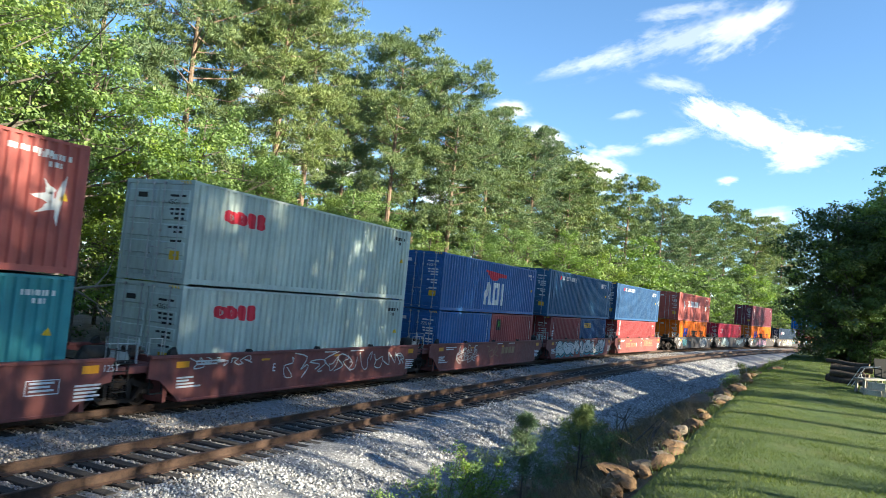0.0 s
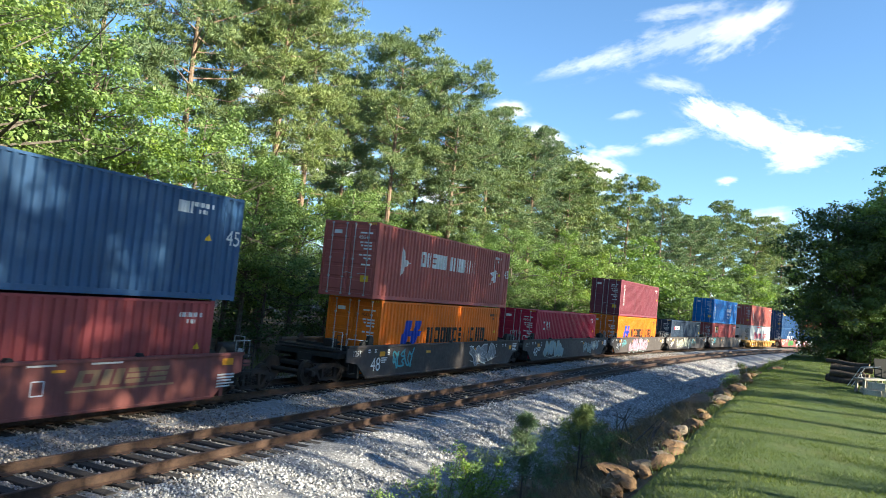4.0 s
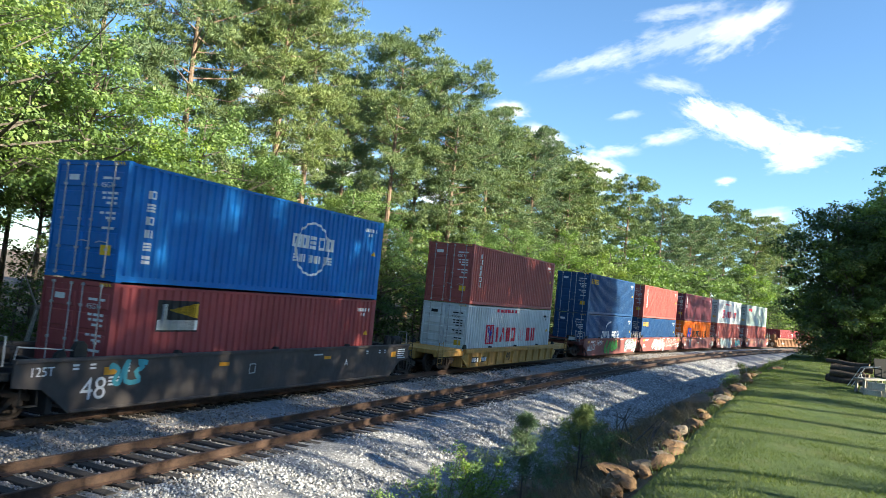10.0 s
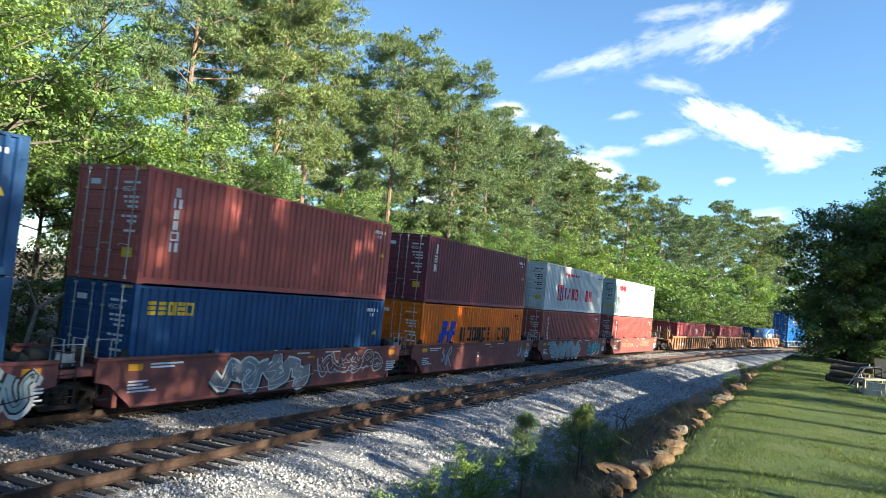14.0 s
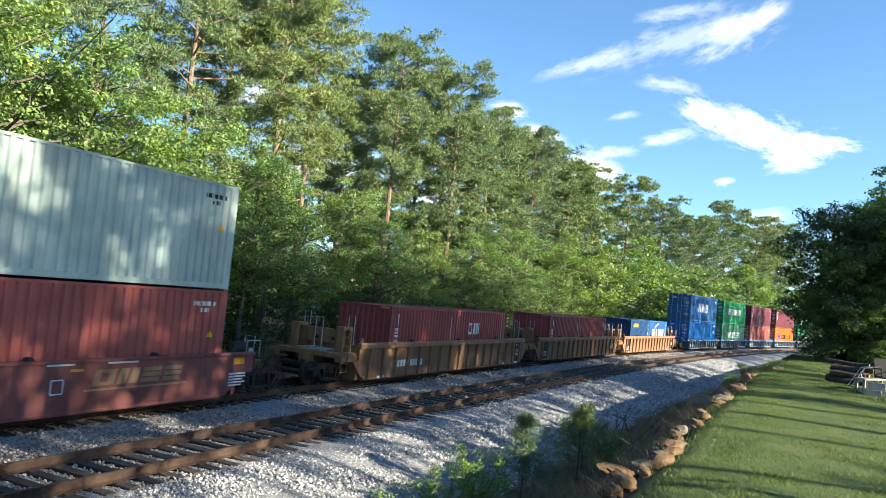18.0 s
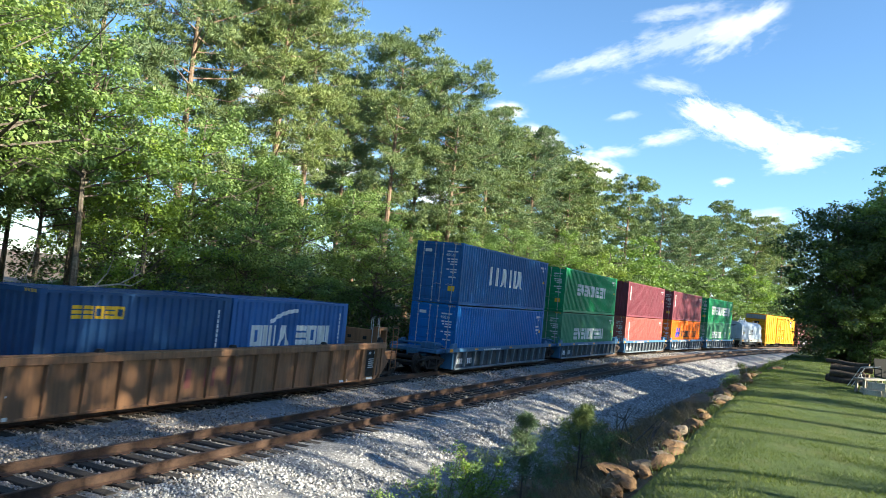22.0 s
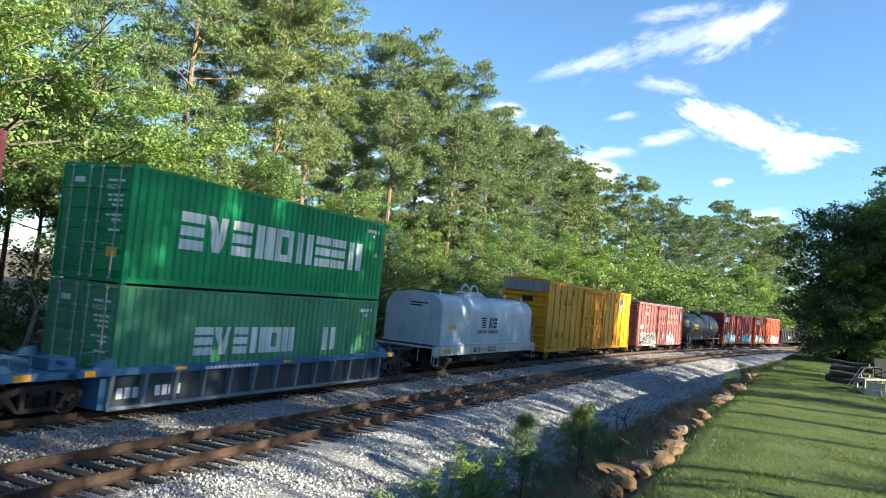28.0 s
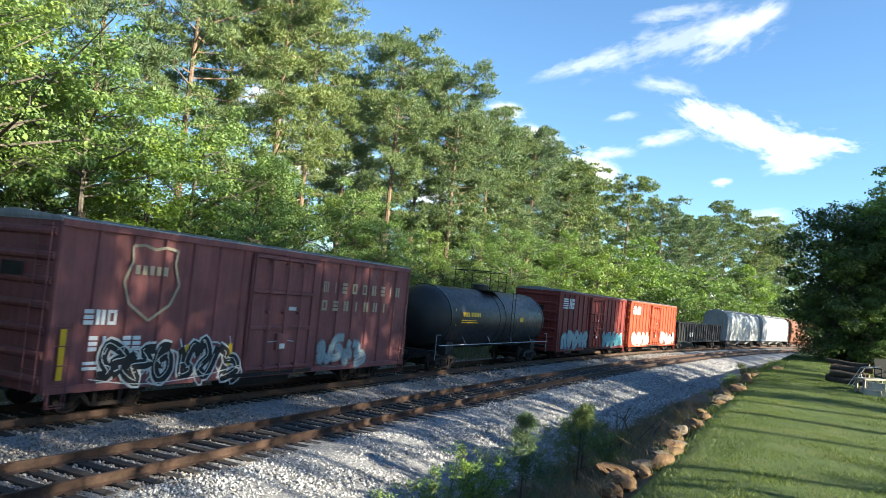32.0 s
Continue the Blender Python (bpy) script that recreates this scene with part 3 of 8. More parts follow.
def container(length, h, colour, label, folded=False, marks=()):
    """A shipping container, its base at the origin. The end towards -x has doors, or a folded wall. marks: (name, outlines, material) for the near wall."""
    half = length / 2
    t = thing("shipping_container", label, "shipping container", "containers on the train")
    inner = 6.016 if length > 13 else None
    fh = 6.096 if length > 13 else half
    part("frame", cached(("frame", length, h), lambda: frame_shape(half, h, inner)), colour, t)
    part("side_wall", cached(("side_wall", length, h), lambda: folded_wall(half, 0.15, h - 0.07, HALF - 0.002)), colour, t)
    part("side_wall", cached(("side_wall_far", length, h), lambda: folded_wall(half, 0.15, h - 0.07, HALF - 0.002, True)), colour, t)
    part("roof", cached(("roof", length, h), lambda: roof_shape(half, h)), colour, t)
    e = part("end_wall", cached(("end_wall", h), lambda: folded_end(h)), colour, t)
    e.matrix_basis = pose(half - 0.02, 0, 0, 0, 0, 180)
    if folded:
        part("end_wall", cached(("end_wall", h), lambda: folded_end(h)), colour, t).matrix_basis = pose(-half + 0.02, 0, 0)
    else:
        for sd in (-1, 1):
            d = part("door", cached(("door", h, sd), lambda: door_shape(h, sd)), colour, t)
            d.matrix_basis = pose(-half + 0.02, 0, 0)
            for y in (0.2, 0.82):
                r = part("lock_rod", cached(("lock_rod", h), lambda: rod_shape(h)), M_STEEL, d, "galvanised lock rod")
                r.matrix_basis = pose(-0.045, sd * y, 0, 0, 0, 180 if sd > 0 else 0)
            # small print on the door, too fine to read
            pr = Shape()
            if sd < 0:
                for i, ws in enumerate(((0.2, 0.3), (), (), (0.12, 0.16, 0.14), (0.12, 0.16, 0.1), (0.1, 0.2), (), (0.12, 0.16, 0.14), (0.12, 0.14), (), (0.14, 0.2))):
                    a = -0.97
                    for w in ws:
                        pr.add([(-0.03, a, h - 0.46 - i * 0.12), (-0.03, a + w, h - 0.46 - i * 0.12), (-0.03, a + w, h - 0.4 - i * 0.12), (-0.03, a, h - 0.4 - i * 0.12)], [(0, 1, 2, 3)])
                        a += w + 0.05
            else:
                pr.add([(-0.03, 0.4, h - 0.5), (-0.03, 0.75, h - 0.5), (-0.03, 0.75, h - 0.36), (-0.03, 0.4, h - 0.36)], [(0, 1, 2, 3)])
            if sd < 0:
                stick = Shape().add([(-0.03, -0.95, 0.62), (-0.03, -0.6, 0.62), (-0.03, -0.6, 0.86), (-0.03, -0.95, 0.86)], [(0, 1, 2, 3)])
                part("sticker", stick, YELLOW, d, "yellow notice sticker")
            part("print", pr, BLACK if label.startswith(("pale", "white")) else WHITE, d, "rows of small print as bars")["kind"] = "stuff"
    ink = BLACK if label.startswith(("pale", "white", "orange")) else WHITE
    if not folded:
        code = "22G1" if length < 7 else "45G1" if h > 2.7 else "42G1"
        tc = cached_text(code, 0.13, (-half - 0.012, -0.92, h - 0.66))
        part("type_code", tc, ink, t, "painted " + code)
    if length > 13:
        letters("45", half - 0.62, h - 1.35, 0.42, lambda u, v: (u, -HALF - 0.006, v), WHITE, t, "length_mark")
    for nm, polys, material in marks:
        one = nm[:-1] if nm.endswith("s") else nm
        for p in ([[q] for q in polys] if nm.endswith(("bars", "characters", "gaps")) else [polys]):
            part(one, on_folds(p, half), material, t)
    # code bars and warning triangle near the far end
    if length > 7:
        part("code", on_folds([rect(fh - 1.25 + 0.12 * i, fh - 1.17 + 0.12 * i, h - 0.45, h - 0.33) for i in range(7)] + [rect(fh - 0.95 + 0.12 * i, fh - 0.87 + 0.12 * i, h - 0.62, h - 0.51) for i in range(3)], half), ink, t)["kind"] = "stuff"
        part("warning_triangle", on_folds([triangle(fh - 0.62, h - 1.3, 0.2)], half), YELLOW, t, "yellow warning triangle")
    else:
        part("code", on_folds([rect(fh - 0.5, fh - 0.44, h - 0.45 - 0.13 * i, h - 0.35 - 0.13 * i) for i in range(11)], half), ink, t)["kind"] = "stuff"
    stripe = Shape()
    for i in range(4):
        stripe.add([(-half - 0.005, -HALF + 0.12 + 0.1 * i, h - 0.1), (-half - 0.005, -HALF + 0.17 + 0.1 * i, h - 0.1), (-half - 0.005, -HALF + 0.2 + 0.1 * i, h - 0.03), (-half - 0.005, -HALF + 0.15 + 0.1 * i, h - 0.03)], [(0, 1, 2, 3)])
    part("height_stripe", stripe, YELLOW, t)
    return t


# ---- how the train runs: metres gone by since the start ----
SPEEDS = (14.124, 14.416, 13.941, 13.794, 13.916, 13.5, 13.719, 13.543, 14.192)
fine_t = np.linspace(0, 32, 3201)
fine_v = np.interp(fine_t, np.arange(9) * 4.0, SPEEDS)
fine_d = np.concatenate([[0], np.cumsum((fine_v[1:] + fine_v[:-1]) / 2 * 0.01)])


def gone(t):
    return float(np.interp(t, fine_t, fine_d))


riders = []  # (thing, place on the train in metres, height, lateral)


def rides(ob, s, z=0.0):
    riders.append((ob, s, z))
    ob.matrix_basis = on_track(s, z)
    return ob
# ---- running gear ----
WHEEL_R = 0.42


def wheelset_shape():
    sh = Shape()
    for sy in (-1, 1):
        prof = [(sy * 0.69, 0.12), (sy * 0.69, WHEEL_R + 0.02), (sy * 0.72, WHEEL_R + 0.02), (sy * 0.725, WHEEL_R), (sy * 0.82, WHEEL_R - 0.006), (sy * 0.82, WHEEL_R - 0.06), (sy * 0.775, WHEEL_R - 0.08), (sy * 0.77, 0.16), (sy * 0.83, 0.13), (sy * 0.83, 0.05)]
        sh.turned(prof, "y", (0, 0, 0), 20)
        for j in range(4):
            a = j * math.pi / 2
            sh.box(0.25 * math.cos(a) - 0.035, 0.25 * math.cos(a) + 0.035, sy * 0.79 - 0.02, sy * 0.79 + 0.02, 0.25 * math.sin(a) - 0.035, 0.25 * math.sin(a) + 0.035)
        sh.turned([(sy * 0.83, 0.09), (sy * 1.06, 0.09), (sy * 1.08, 0.06)], "y", (0, 0, 0), 10)
    return sh.turned([(-0.7, 0.085), (0.7, 0.085)], "y", (0, 0, 0), 10)


def side_frame_shape(sy):
    """A cast side frame: arched top, window with spring nest, pedestals."""
    y0, y1 = sorted((sy * 0.93, sy * 1.07))
    top = [(-1.15, 0.42), (-1.15, 0.56), (-0.75, 0.64), (-0.42, 0.74), (0.42, 0.74), (0.75, 0.64), (1.15, 0.56), (1.15, 0.42), (0.72, 0.5), (0.4, 0.6), (-0.4, 0.6), (-0.72, 0.5)]
    sh = Shape()
    for i in range(5):
        a, b = top[i + 1], top[i + 2]
        c, d = (top[-(i + 1)], top[-(i + 2)])
        sh.prism([a, b, d, c], "y", y0, y1)
    sh.prism([(-0.45, 0.16), (0.45, 0.16), (0.45, 0.26), (-0.45, 0.26)], "y", y0, y1)
    for sx in (-1, 1):
        sh.prism([(sx * 0.3, 0.24), (sx * 0.42, 0.24), (sx * 0.42, 0.62), (sx * 0.3, 0.62)], "y", y0, y1)
        sh.prism([(sx * 0.42, 0.17), (sx * 0.5, 0.17), (sx * 0.86, 0.5), (sx * 0.7, 0.56)], "y", y0, y1)
        sh.box(sx * 0.89 - 0.13, sx * 0.89 + 0.13, y0, y1, 0.32, 0.52, 0.02)
    for sx in (-0.16, 0, 0.16):
        for k in range(6):
            z = 0.27 + 0.05 * k
            sh.turned([(z, 0.055), (z + 0.012, 0.075), (z + 0.026, 0.075), (z + 0.038, 0.055)], "z", (sx, sy * 1.0, 0), 8)
    return sh


def add_truck(parent, x):
    t = part("truck", cached(("bolster",), lambda: Shape().box(-0.2, 0.2, -1.05, 1.05, 0.5, 0.66, 0.03).box(-0.14, 0.14, -0.9, 0.9, 0.2, 0.3).turned([(0.64, 0.2), (0.74, 0.2)], "z", (0, 0, 0), 12)), M_TRUCK, parent, "oily cast-steel bogie")
    t.matrix_basis = pose(x, 0, 0)
    for sy in (-1, 1):
        part("side_frame", cached(("side_frame", sy), lambda: side_frame_shape(sy)), M_TRUCK, t)
    for sx in (-0.89, 0.89):
        w = part("wheelset", cached(("wheelset",), wheelset_shape, True), M_WHEEL, t)
        w.matrix_parent_inverse = pose(sx, 0, WHEEL_R)
    return t


def face_at(y):
    return lambda u, v: (u, -y - 0.004, v)


def flat_marks(name, polys, y, material, parent, label=""):
    """Flat painted outlines (x, z) on the near side at depth y: fine print and strokes as one part, larger shapes each their own."""
    fine = name in ("print", "scrawl", "graffiti_detail", "notice", "shield_line", "swoosh")
    for group in ([polys] if fine else [[p] for p in polys]):
        sh = Shape()
        for p in group:
            sh.add([(px, -y - 0.004, pz) for px, pz in p], [tuple(range(len(p)))])
        ob = part(name[:-1] if name.endswith("_bars") else name, sh, material, parent, label)
        if fine:
            ob["kind"] = "stuff"
    return ob


def blob(cx, cz, w, h, rr, n=22, lobes=3):
    a0, k = rr.uniform(0, 6.28), rr.uniform(0.1, 0.24)
    out = []
    for i in range(n):
        a = 2 * math.pi * i / n
        r = 1 + k * math.sin(lobes * a + a0) + 0.1 * math.sin(2 * a + a0 * 2)
        ca, sa = math.cos(a), math.sin(a)
        out.append((cx + w / 2 * r * math.copysign(abs(ca) ** 0.7, ca), cz + h / 2 * min(r, 1.12) * math.copysign(abs(sa) ** 0.7, sa)))
    return out


def stroke(pts, w):
    """A brush line as quads."""
    out = []
    for (ax, az), (bx, bz) in zip(pts, pts[1:]):
        dx, dz = bx - ax, bz - az
        l = math.hypot(dx, dz) or 1
        nx, nz = -dz / l * w / 2, dx / l * w / 2
        out.append([(ax - nx, az - nz), (bx - nx, bz - nz), (bx + nx, bz + nz), (ax + nx, az + nz)])
    return out


def rounded(pts, n=4):
    """A smooth line through points."""
    out = []
    for i in range(len(pts) - 1):
        a, b, c, d = pts[max(0, i - 1)], pts[i], pts[i + 1], pts[min(len(pts) - 1, i + 2)]
        for k in range(n):
            u = k / n
            out.append(tuple(0.5 * (2 * b[q] + (c[q] - a[q]) * u + (2 * a[q] - 5 * b[q] + 4 * c[q] - d[q]) * u * u + (3 * b[q] - a[q] - 3 * c[q] + d[q]) * u ** 3) for q in (0, 1)))
    return out + [pts[-1]]


def ribbon(pts, w):
    """A brush line of even width with joined, slightly blunt ends."""
    left, right = [], []
    for i, (x, z) in enumerate(pts):
        ax, az = pts[max(0, i - 1)]
        bx, bz = pts[min(len(pts) - 1, i + 1)]
        l = math.hypot(bx - ax, bz - az) or 1
        nx, nz = -(bz - az) / l * w / 2, (bx - ax) / l * w / 2
        left.append((x + nx, z + nz))
        right.append((x - nx, z - nz))
    return [[right[i], right[i + 1], left[i + 1], left[i]] for i in range(len(pts) - 1)]


# skeletons of sprayed shapes on a unit square
LOOPS = (((0.5, 0.5), (0.62, 0.62), (0.35, 0.72), (0.22, 0.4), (0.55, 0.15), (0.9, 0.4), (0.75, 0.92), (0.2, 0.98)), ((0.05, 0.7), (0.3, 0.95), (0.42, 0.5), (0.2, 0.2), (0.55, 0.05), (0.72, 0.6), (0.95, 0.9)),
         ((0.02, 0.25), (0.35, 0.9), (0.3, 0.35), (0.68, 0.95), (0.6, 0.1), (0.98, 0.55)), ((0.1, 0.05), (0.5, 0.3), (0.15, 0.6), (0.6, 0.95), (0.92, 0.6), (0.6, 0.45), (0.95, 0.1)),
         ((0.0, 0.5), (0.25, 0.15), (0.5, 0.55), (0.3, 0.9), (0.12, 0.6), (0.6, 0.35), (0.9, 0.15), (1.0, 0.7)), ((0.9, 0.98), (0.55, 0.8), (0.8, 0.5), (0.35, 0.55), (0.15, 0.2), (0.6, 0.02), (0.55, 0.4)),
         ((0.05, 0.95), (0.5, 0.75), (0.1, 0.45), (0.55, 0.3), (0.3, 0.02), (0.9, 0.2), (0.8, 0.75)))


def spray(name, lines, w, y, material, parent, stuff=False):
    """Sprayed lines on the near side, each a single band that rises a little along its way."""
    for k, group in enumerate([lines] if stuff else [[l] for l in lines]):
        sh = Shape()
        for g, pts in enumerate(group):
            quads = ribbon(pts, w)
            vs = [(q[0], q[3]) for q in quads] + [(quads[-1][1], quads[-1][2])]
            sh.add([(px, -y - 0.004 - 0.00015 * n - 0.0007 * (k % 3) - 0.0003 * (g % 4), pz) for n, ab in enumerate(vs) for px, pz in ab], [(2 * n, 2 * n + 2, 2 * n + 3, 2 * n + 1) for n in range(len(vs) - 1)])
        ob = part(name, sh, material, parent)
        if stuff:
            ob["kind"] = "stuff"


def graffiti(parent, x0, x1, z0, z1, y, seed, fill, line, count=5, glow=None, rounds=3):
    """Fat sprayed loops with an outline, inner lines and specks: no readable words."""
    rr = random.Random(seed)
    w, h = (x1 - x0) / count, z1 - z0
    fat = min(0.3, 0.3 * w, 0.3 * h)
    bodies, cuts = [], []
    for i in range(count):
        lean, up, k = rr.uniform(-0.15, 0.22), rr.uniform(-0.06, 0.06), rr.uniform(0.95, 1.2)
        sk = rounded([(x0 + w * (i - 0.02 + k * ((a if k < 1.08 else 1 - a) + rr.uniform(-0.16, 0.16)) + lean * (b - 0.5)), z0 + fat / 2 + up + (h - fat) * (b + rr.uniform(-0.14, 0.08))) for a, b in rr.choice(LOOPS)])
        bodies.append(sk)
        if rounds > 1:
            cuts.append([(a - 0.18 * fat, b + 0.14 * fat) for a, b in sk[3:-4]])
        for _ in range(rounds - 1):
            q = rr.choice(sk)
            cuts.append(rounded([(q[0] + rr.uniform(-0.4, 0.4) * fat, q[1] + rr.uniform(-0.4, 0.4) * fat) for _ in range(3)], 3))
    cuts.append(rounded([(x0 - 0.1, z0 + 0.2 * h), (x0 + 0.3 * (x1 - x0), z0 + 0.02), (x0 + 0.7 * (x1 - x0), z0 + 0.1), (x1 + 0.15, z0 + 0.3 * h)], 5))
    if glow:
        spray("graffiti_glow", [[(a + 0.05, b - 0.05) for a, b in sk] for sk in bodies], fat * 1.6 + 0.08, y, glow, parent)
    spray("graffiti_outline", bodies, fat * 1.35 + 0.03, y + 0.008, line, parent)
    spray("graffiti_fill", bodies, fat, y + 0.016, fill, parent)
    spray("graffiti_detail", cuts, 0.024, y + 0.024, line, parent, True)


def scrawl(parent, x0, x1, z0, z1, y, seed, material, strokes=9, w=0.035):
    """A thin sprayed scrawl with no readable letters."""
    rr = random.Random(seed)
    out = []
    n = max(2, int(strokes * 0.7))
    step = (x1 - x0) / n
    for i in range(n):
        k = rr.uniform(0.85, 1.3)
        sk = [(x0 + step * (i + k * ((a if k < 1.1 else 1 - a) + rr.uniform(-0.25, 0.25))), z0 + (z1 - z0) * (b + rr.uniform(-0.25, 0.15))) for a, b in rr.choice(LOOPS)]
        out.append(rounded(sk, 3))
    spray("scrawl", out, w, y, material, parent, True)


def print_rows(x, z, rows, h=0.045, gap=0.035):
    return [rect(x, x + w, z - i * (h + gap), z - i * (h + gap) + h) for i, w in enumerate(rows)]


# ---- well cars ----
def well_shape_side(e, wb, zt, zb, ze, y, th=0.05):
    sh = Shape()
    poly = [(-e, ze), (-wb - 0.55, ze - 0.08), (-wb + 0.15, zb), (wb - 0.15, zb), (wb + 0.55, ze - 0.08), (e, ze), (e, zt), (-e, zt)]
    return sh.prism(poly, "y", y - th / 2, y + th / 2)


def hand_rail(pts, r=0.016):
    return Shape().tube(pts, r, 5)


def ladder_shape(w, z0, z1, n):
    sh = Shape().tube([(0, 0, z0), (0, 0, z1)], 0.016, 5).tube([(w, 0, z0), (w, 0, z1)], 0.016, 5)
    for i in range(n):
        z = z0 + 0.06 + (z1 - z0 - 0.12) * i / (n - 1)
        sh.tube([(0, 0, z), (w, 0, z)], 0.014, 5)
    return sh


def well_body(t, colour, e, wb, zt, zb, ze, y, pitch_half, dark):
    """Sides, floor beams, end platforms and guides common to the well cars."""
    for sy in (-1, 1):
        part("side_sill", well_shape_side(e, wb, zt, zb, ze, sy * y), colour, t)
        part("top_chord", Shape().box(-e, e, sy * y - 0.075, sy * y + 0.075, zt - 0.07, zt + 0.012, 0.012), colour, t)
        part("bottom_chord", Shape().box(-wb + 0.2, wb - 0.2, sy * (y - 0.06) - 0.1, sy * (y - 0.06) + 0.1, zb - 0.02, zb + 0.05, 0.01), colour, t)
    for i in range(9):
        fb = part("floor_beam", cached(("floor_beam", y, zb), lambda: Shape().box(-0.12, 0.12, -y + 0.05, y - 0.05, zb - 0.03, zb + 0.045)), dark, t)
        fb.matrix_basis = pose(-wb + 0.3 + (2 * wb - 0.6) * i / 8, 0, 0)
    for sx in (-1, 1):
        p = part("end_platform", Shape().box(min(sx * (wb + 0.25), sx * pitch_half), max(sx * (wb + 0.25), sx * pitch_half), -y + 0.1, y - 0.1, ze + 0.12, ze + 0.3, 0.02)
                 .box(min(sx * (wb + 0.2), sx * (wb + 0.34)), max(sx * (wb + 0.2), sx * (wb + 0.34)), -y + 0.06, y - 0.06, zb, zt - 0.08)
                 .box(min(sx * wb, sx * (pitch_half + 0.05)), max(sx * wb, sx * (pitch_half + 0.05)), -0.3, 0.3, ze - 0.18, ze + 0.2), dark, t)
        # corner guides that steer the containers into the well
        for sy in (-1, 1):
            part("guide", Shape().prism([(sx * (wb - 0.02), zt), (sx * (wb + 0.28), zt), (sx * (wb + 0.25), zt + 0.1), (sx * (wb + 0.08), zt + 0.2)], "y", sy * (y - 0.08) - 0.06, sy * (y - 0.08) + 0.06), M_DARK, t)
    for i in range(3):
        x = -wb * 0.55 + wb * 0.55 * i
        part("guide", Shape().prism([(x - 0.12, zt), (x + 0.12, zt), (x + 0.05, zt + 0.09), (x - 0.05, zt + 0.09)], "y", -y - 0.03, -y + 0.1), M_DARK, t)


def joint_gear(t, half, z):
    """Air tank, brake cylinder, levers, end posts and hoses over the joint between two wells."""
    x = half - 0.62
    part("air_tank", cached(("air_tank",), lambda: Shape().turned([(-0.36, 0.04), (-0.33, 0.15), (-0.28, 0.19), (0.28, 0.19), (0.33, 0.15), (0.36, 0.04)], "x", (0, 0, 0), 14), True), M_DARK, t, "black air tank").matrix_basis = pose(x, -0.95, z + 0.2)
    part("brake_cylinder", cached(("brake_cylinder",), lambda: Shape().turned([(-0.25, 0.05), (-0.25, 0.14), (0.12, 0.14), (0.16, 0.05), (0.42, 0.03)], "x", (0, 0, 0), 12), True), M_TRUCK, t).matrix_basis = pose(-x, -0.7, z + 0.16)
    for sx in (-1, 1):
        part("end_post", cached(("end_post",), lambda: Shape().tube([(0, -1.28, 0), (0, -1.28, 0.62), (0, -0.92, 0.62), (0, -0.92, 0)], 0.018, 5)), M_STEEL, t, "galvanised grab post").matrix_basis = pose(sx * (half - 0.28), 0, z - 0.05)
        part("lever", cached(("lever",), lambda: Shape().tube([(-0.3, -1.3, 0.1), (0.0, -1.34, 0.04), (0.24, -1.3, 0.28)], 0.016, 5)), M_STEEL, t).matrix_basis = pose(sx * (half - 0.75), 0, z - 0.28)
        part("step", cached(("well_step",), lambda: Shape().tube([(-0.2, -1.4, 0.5), (-0.2, -1.42, 0.0), (0.2, -1.42, 0.0), (0.2, -1.4, 0.5)], 0.018, 5).box(-0.2, 0.2, -1.46, -1.36, -0.01, 0.015)), M_DARK, t).matrix_basis = pose(sx * (half - 0.85), 0, 0.38)
        part("air_hose", cached(("air_hose",), lambda: Shape().tube([(0, -0.5, 0.1), (0.15, -0.56, -0.25), (0.4, -0.5, -0.3), (0.55, -0.42, 0.05)], 0.024, 6)), M_DARK, t).matrix_basis = pose(sx * (half - 0.2), 0, z - 0.3)
    part("valve_box", cached(("valve_box",), lambda: Shape().box(-0.2, 0.2, -0.16, 0.16, 0, 0.26, 0.03)), M_TRUCK, t).matrix_basis = pose(-half + 1.0, -0.3, z)


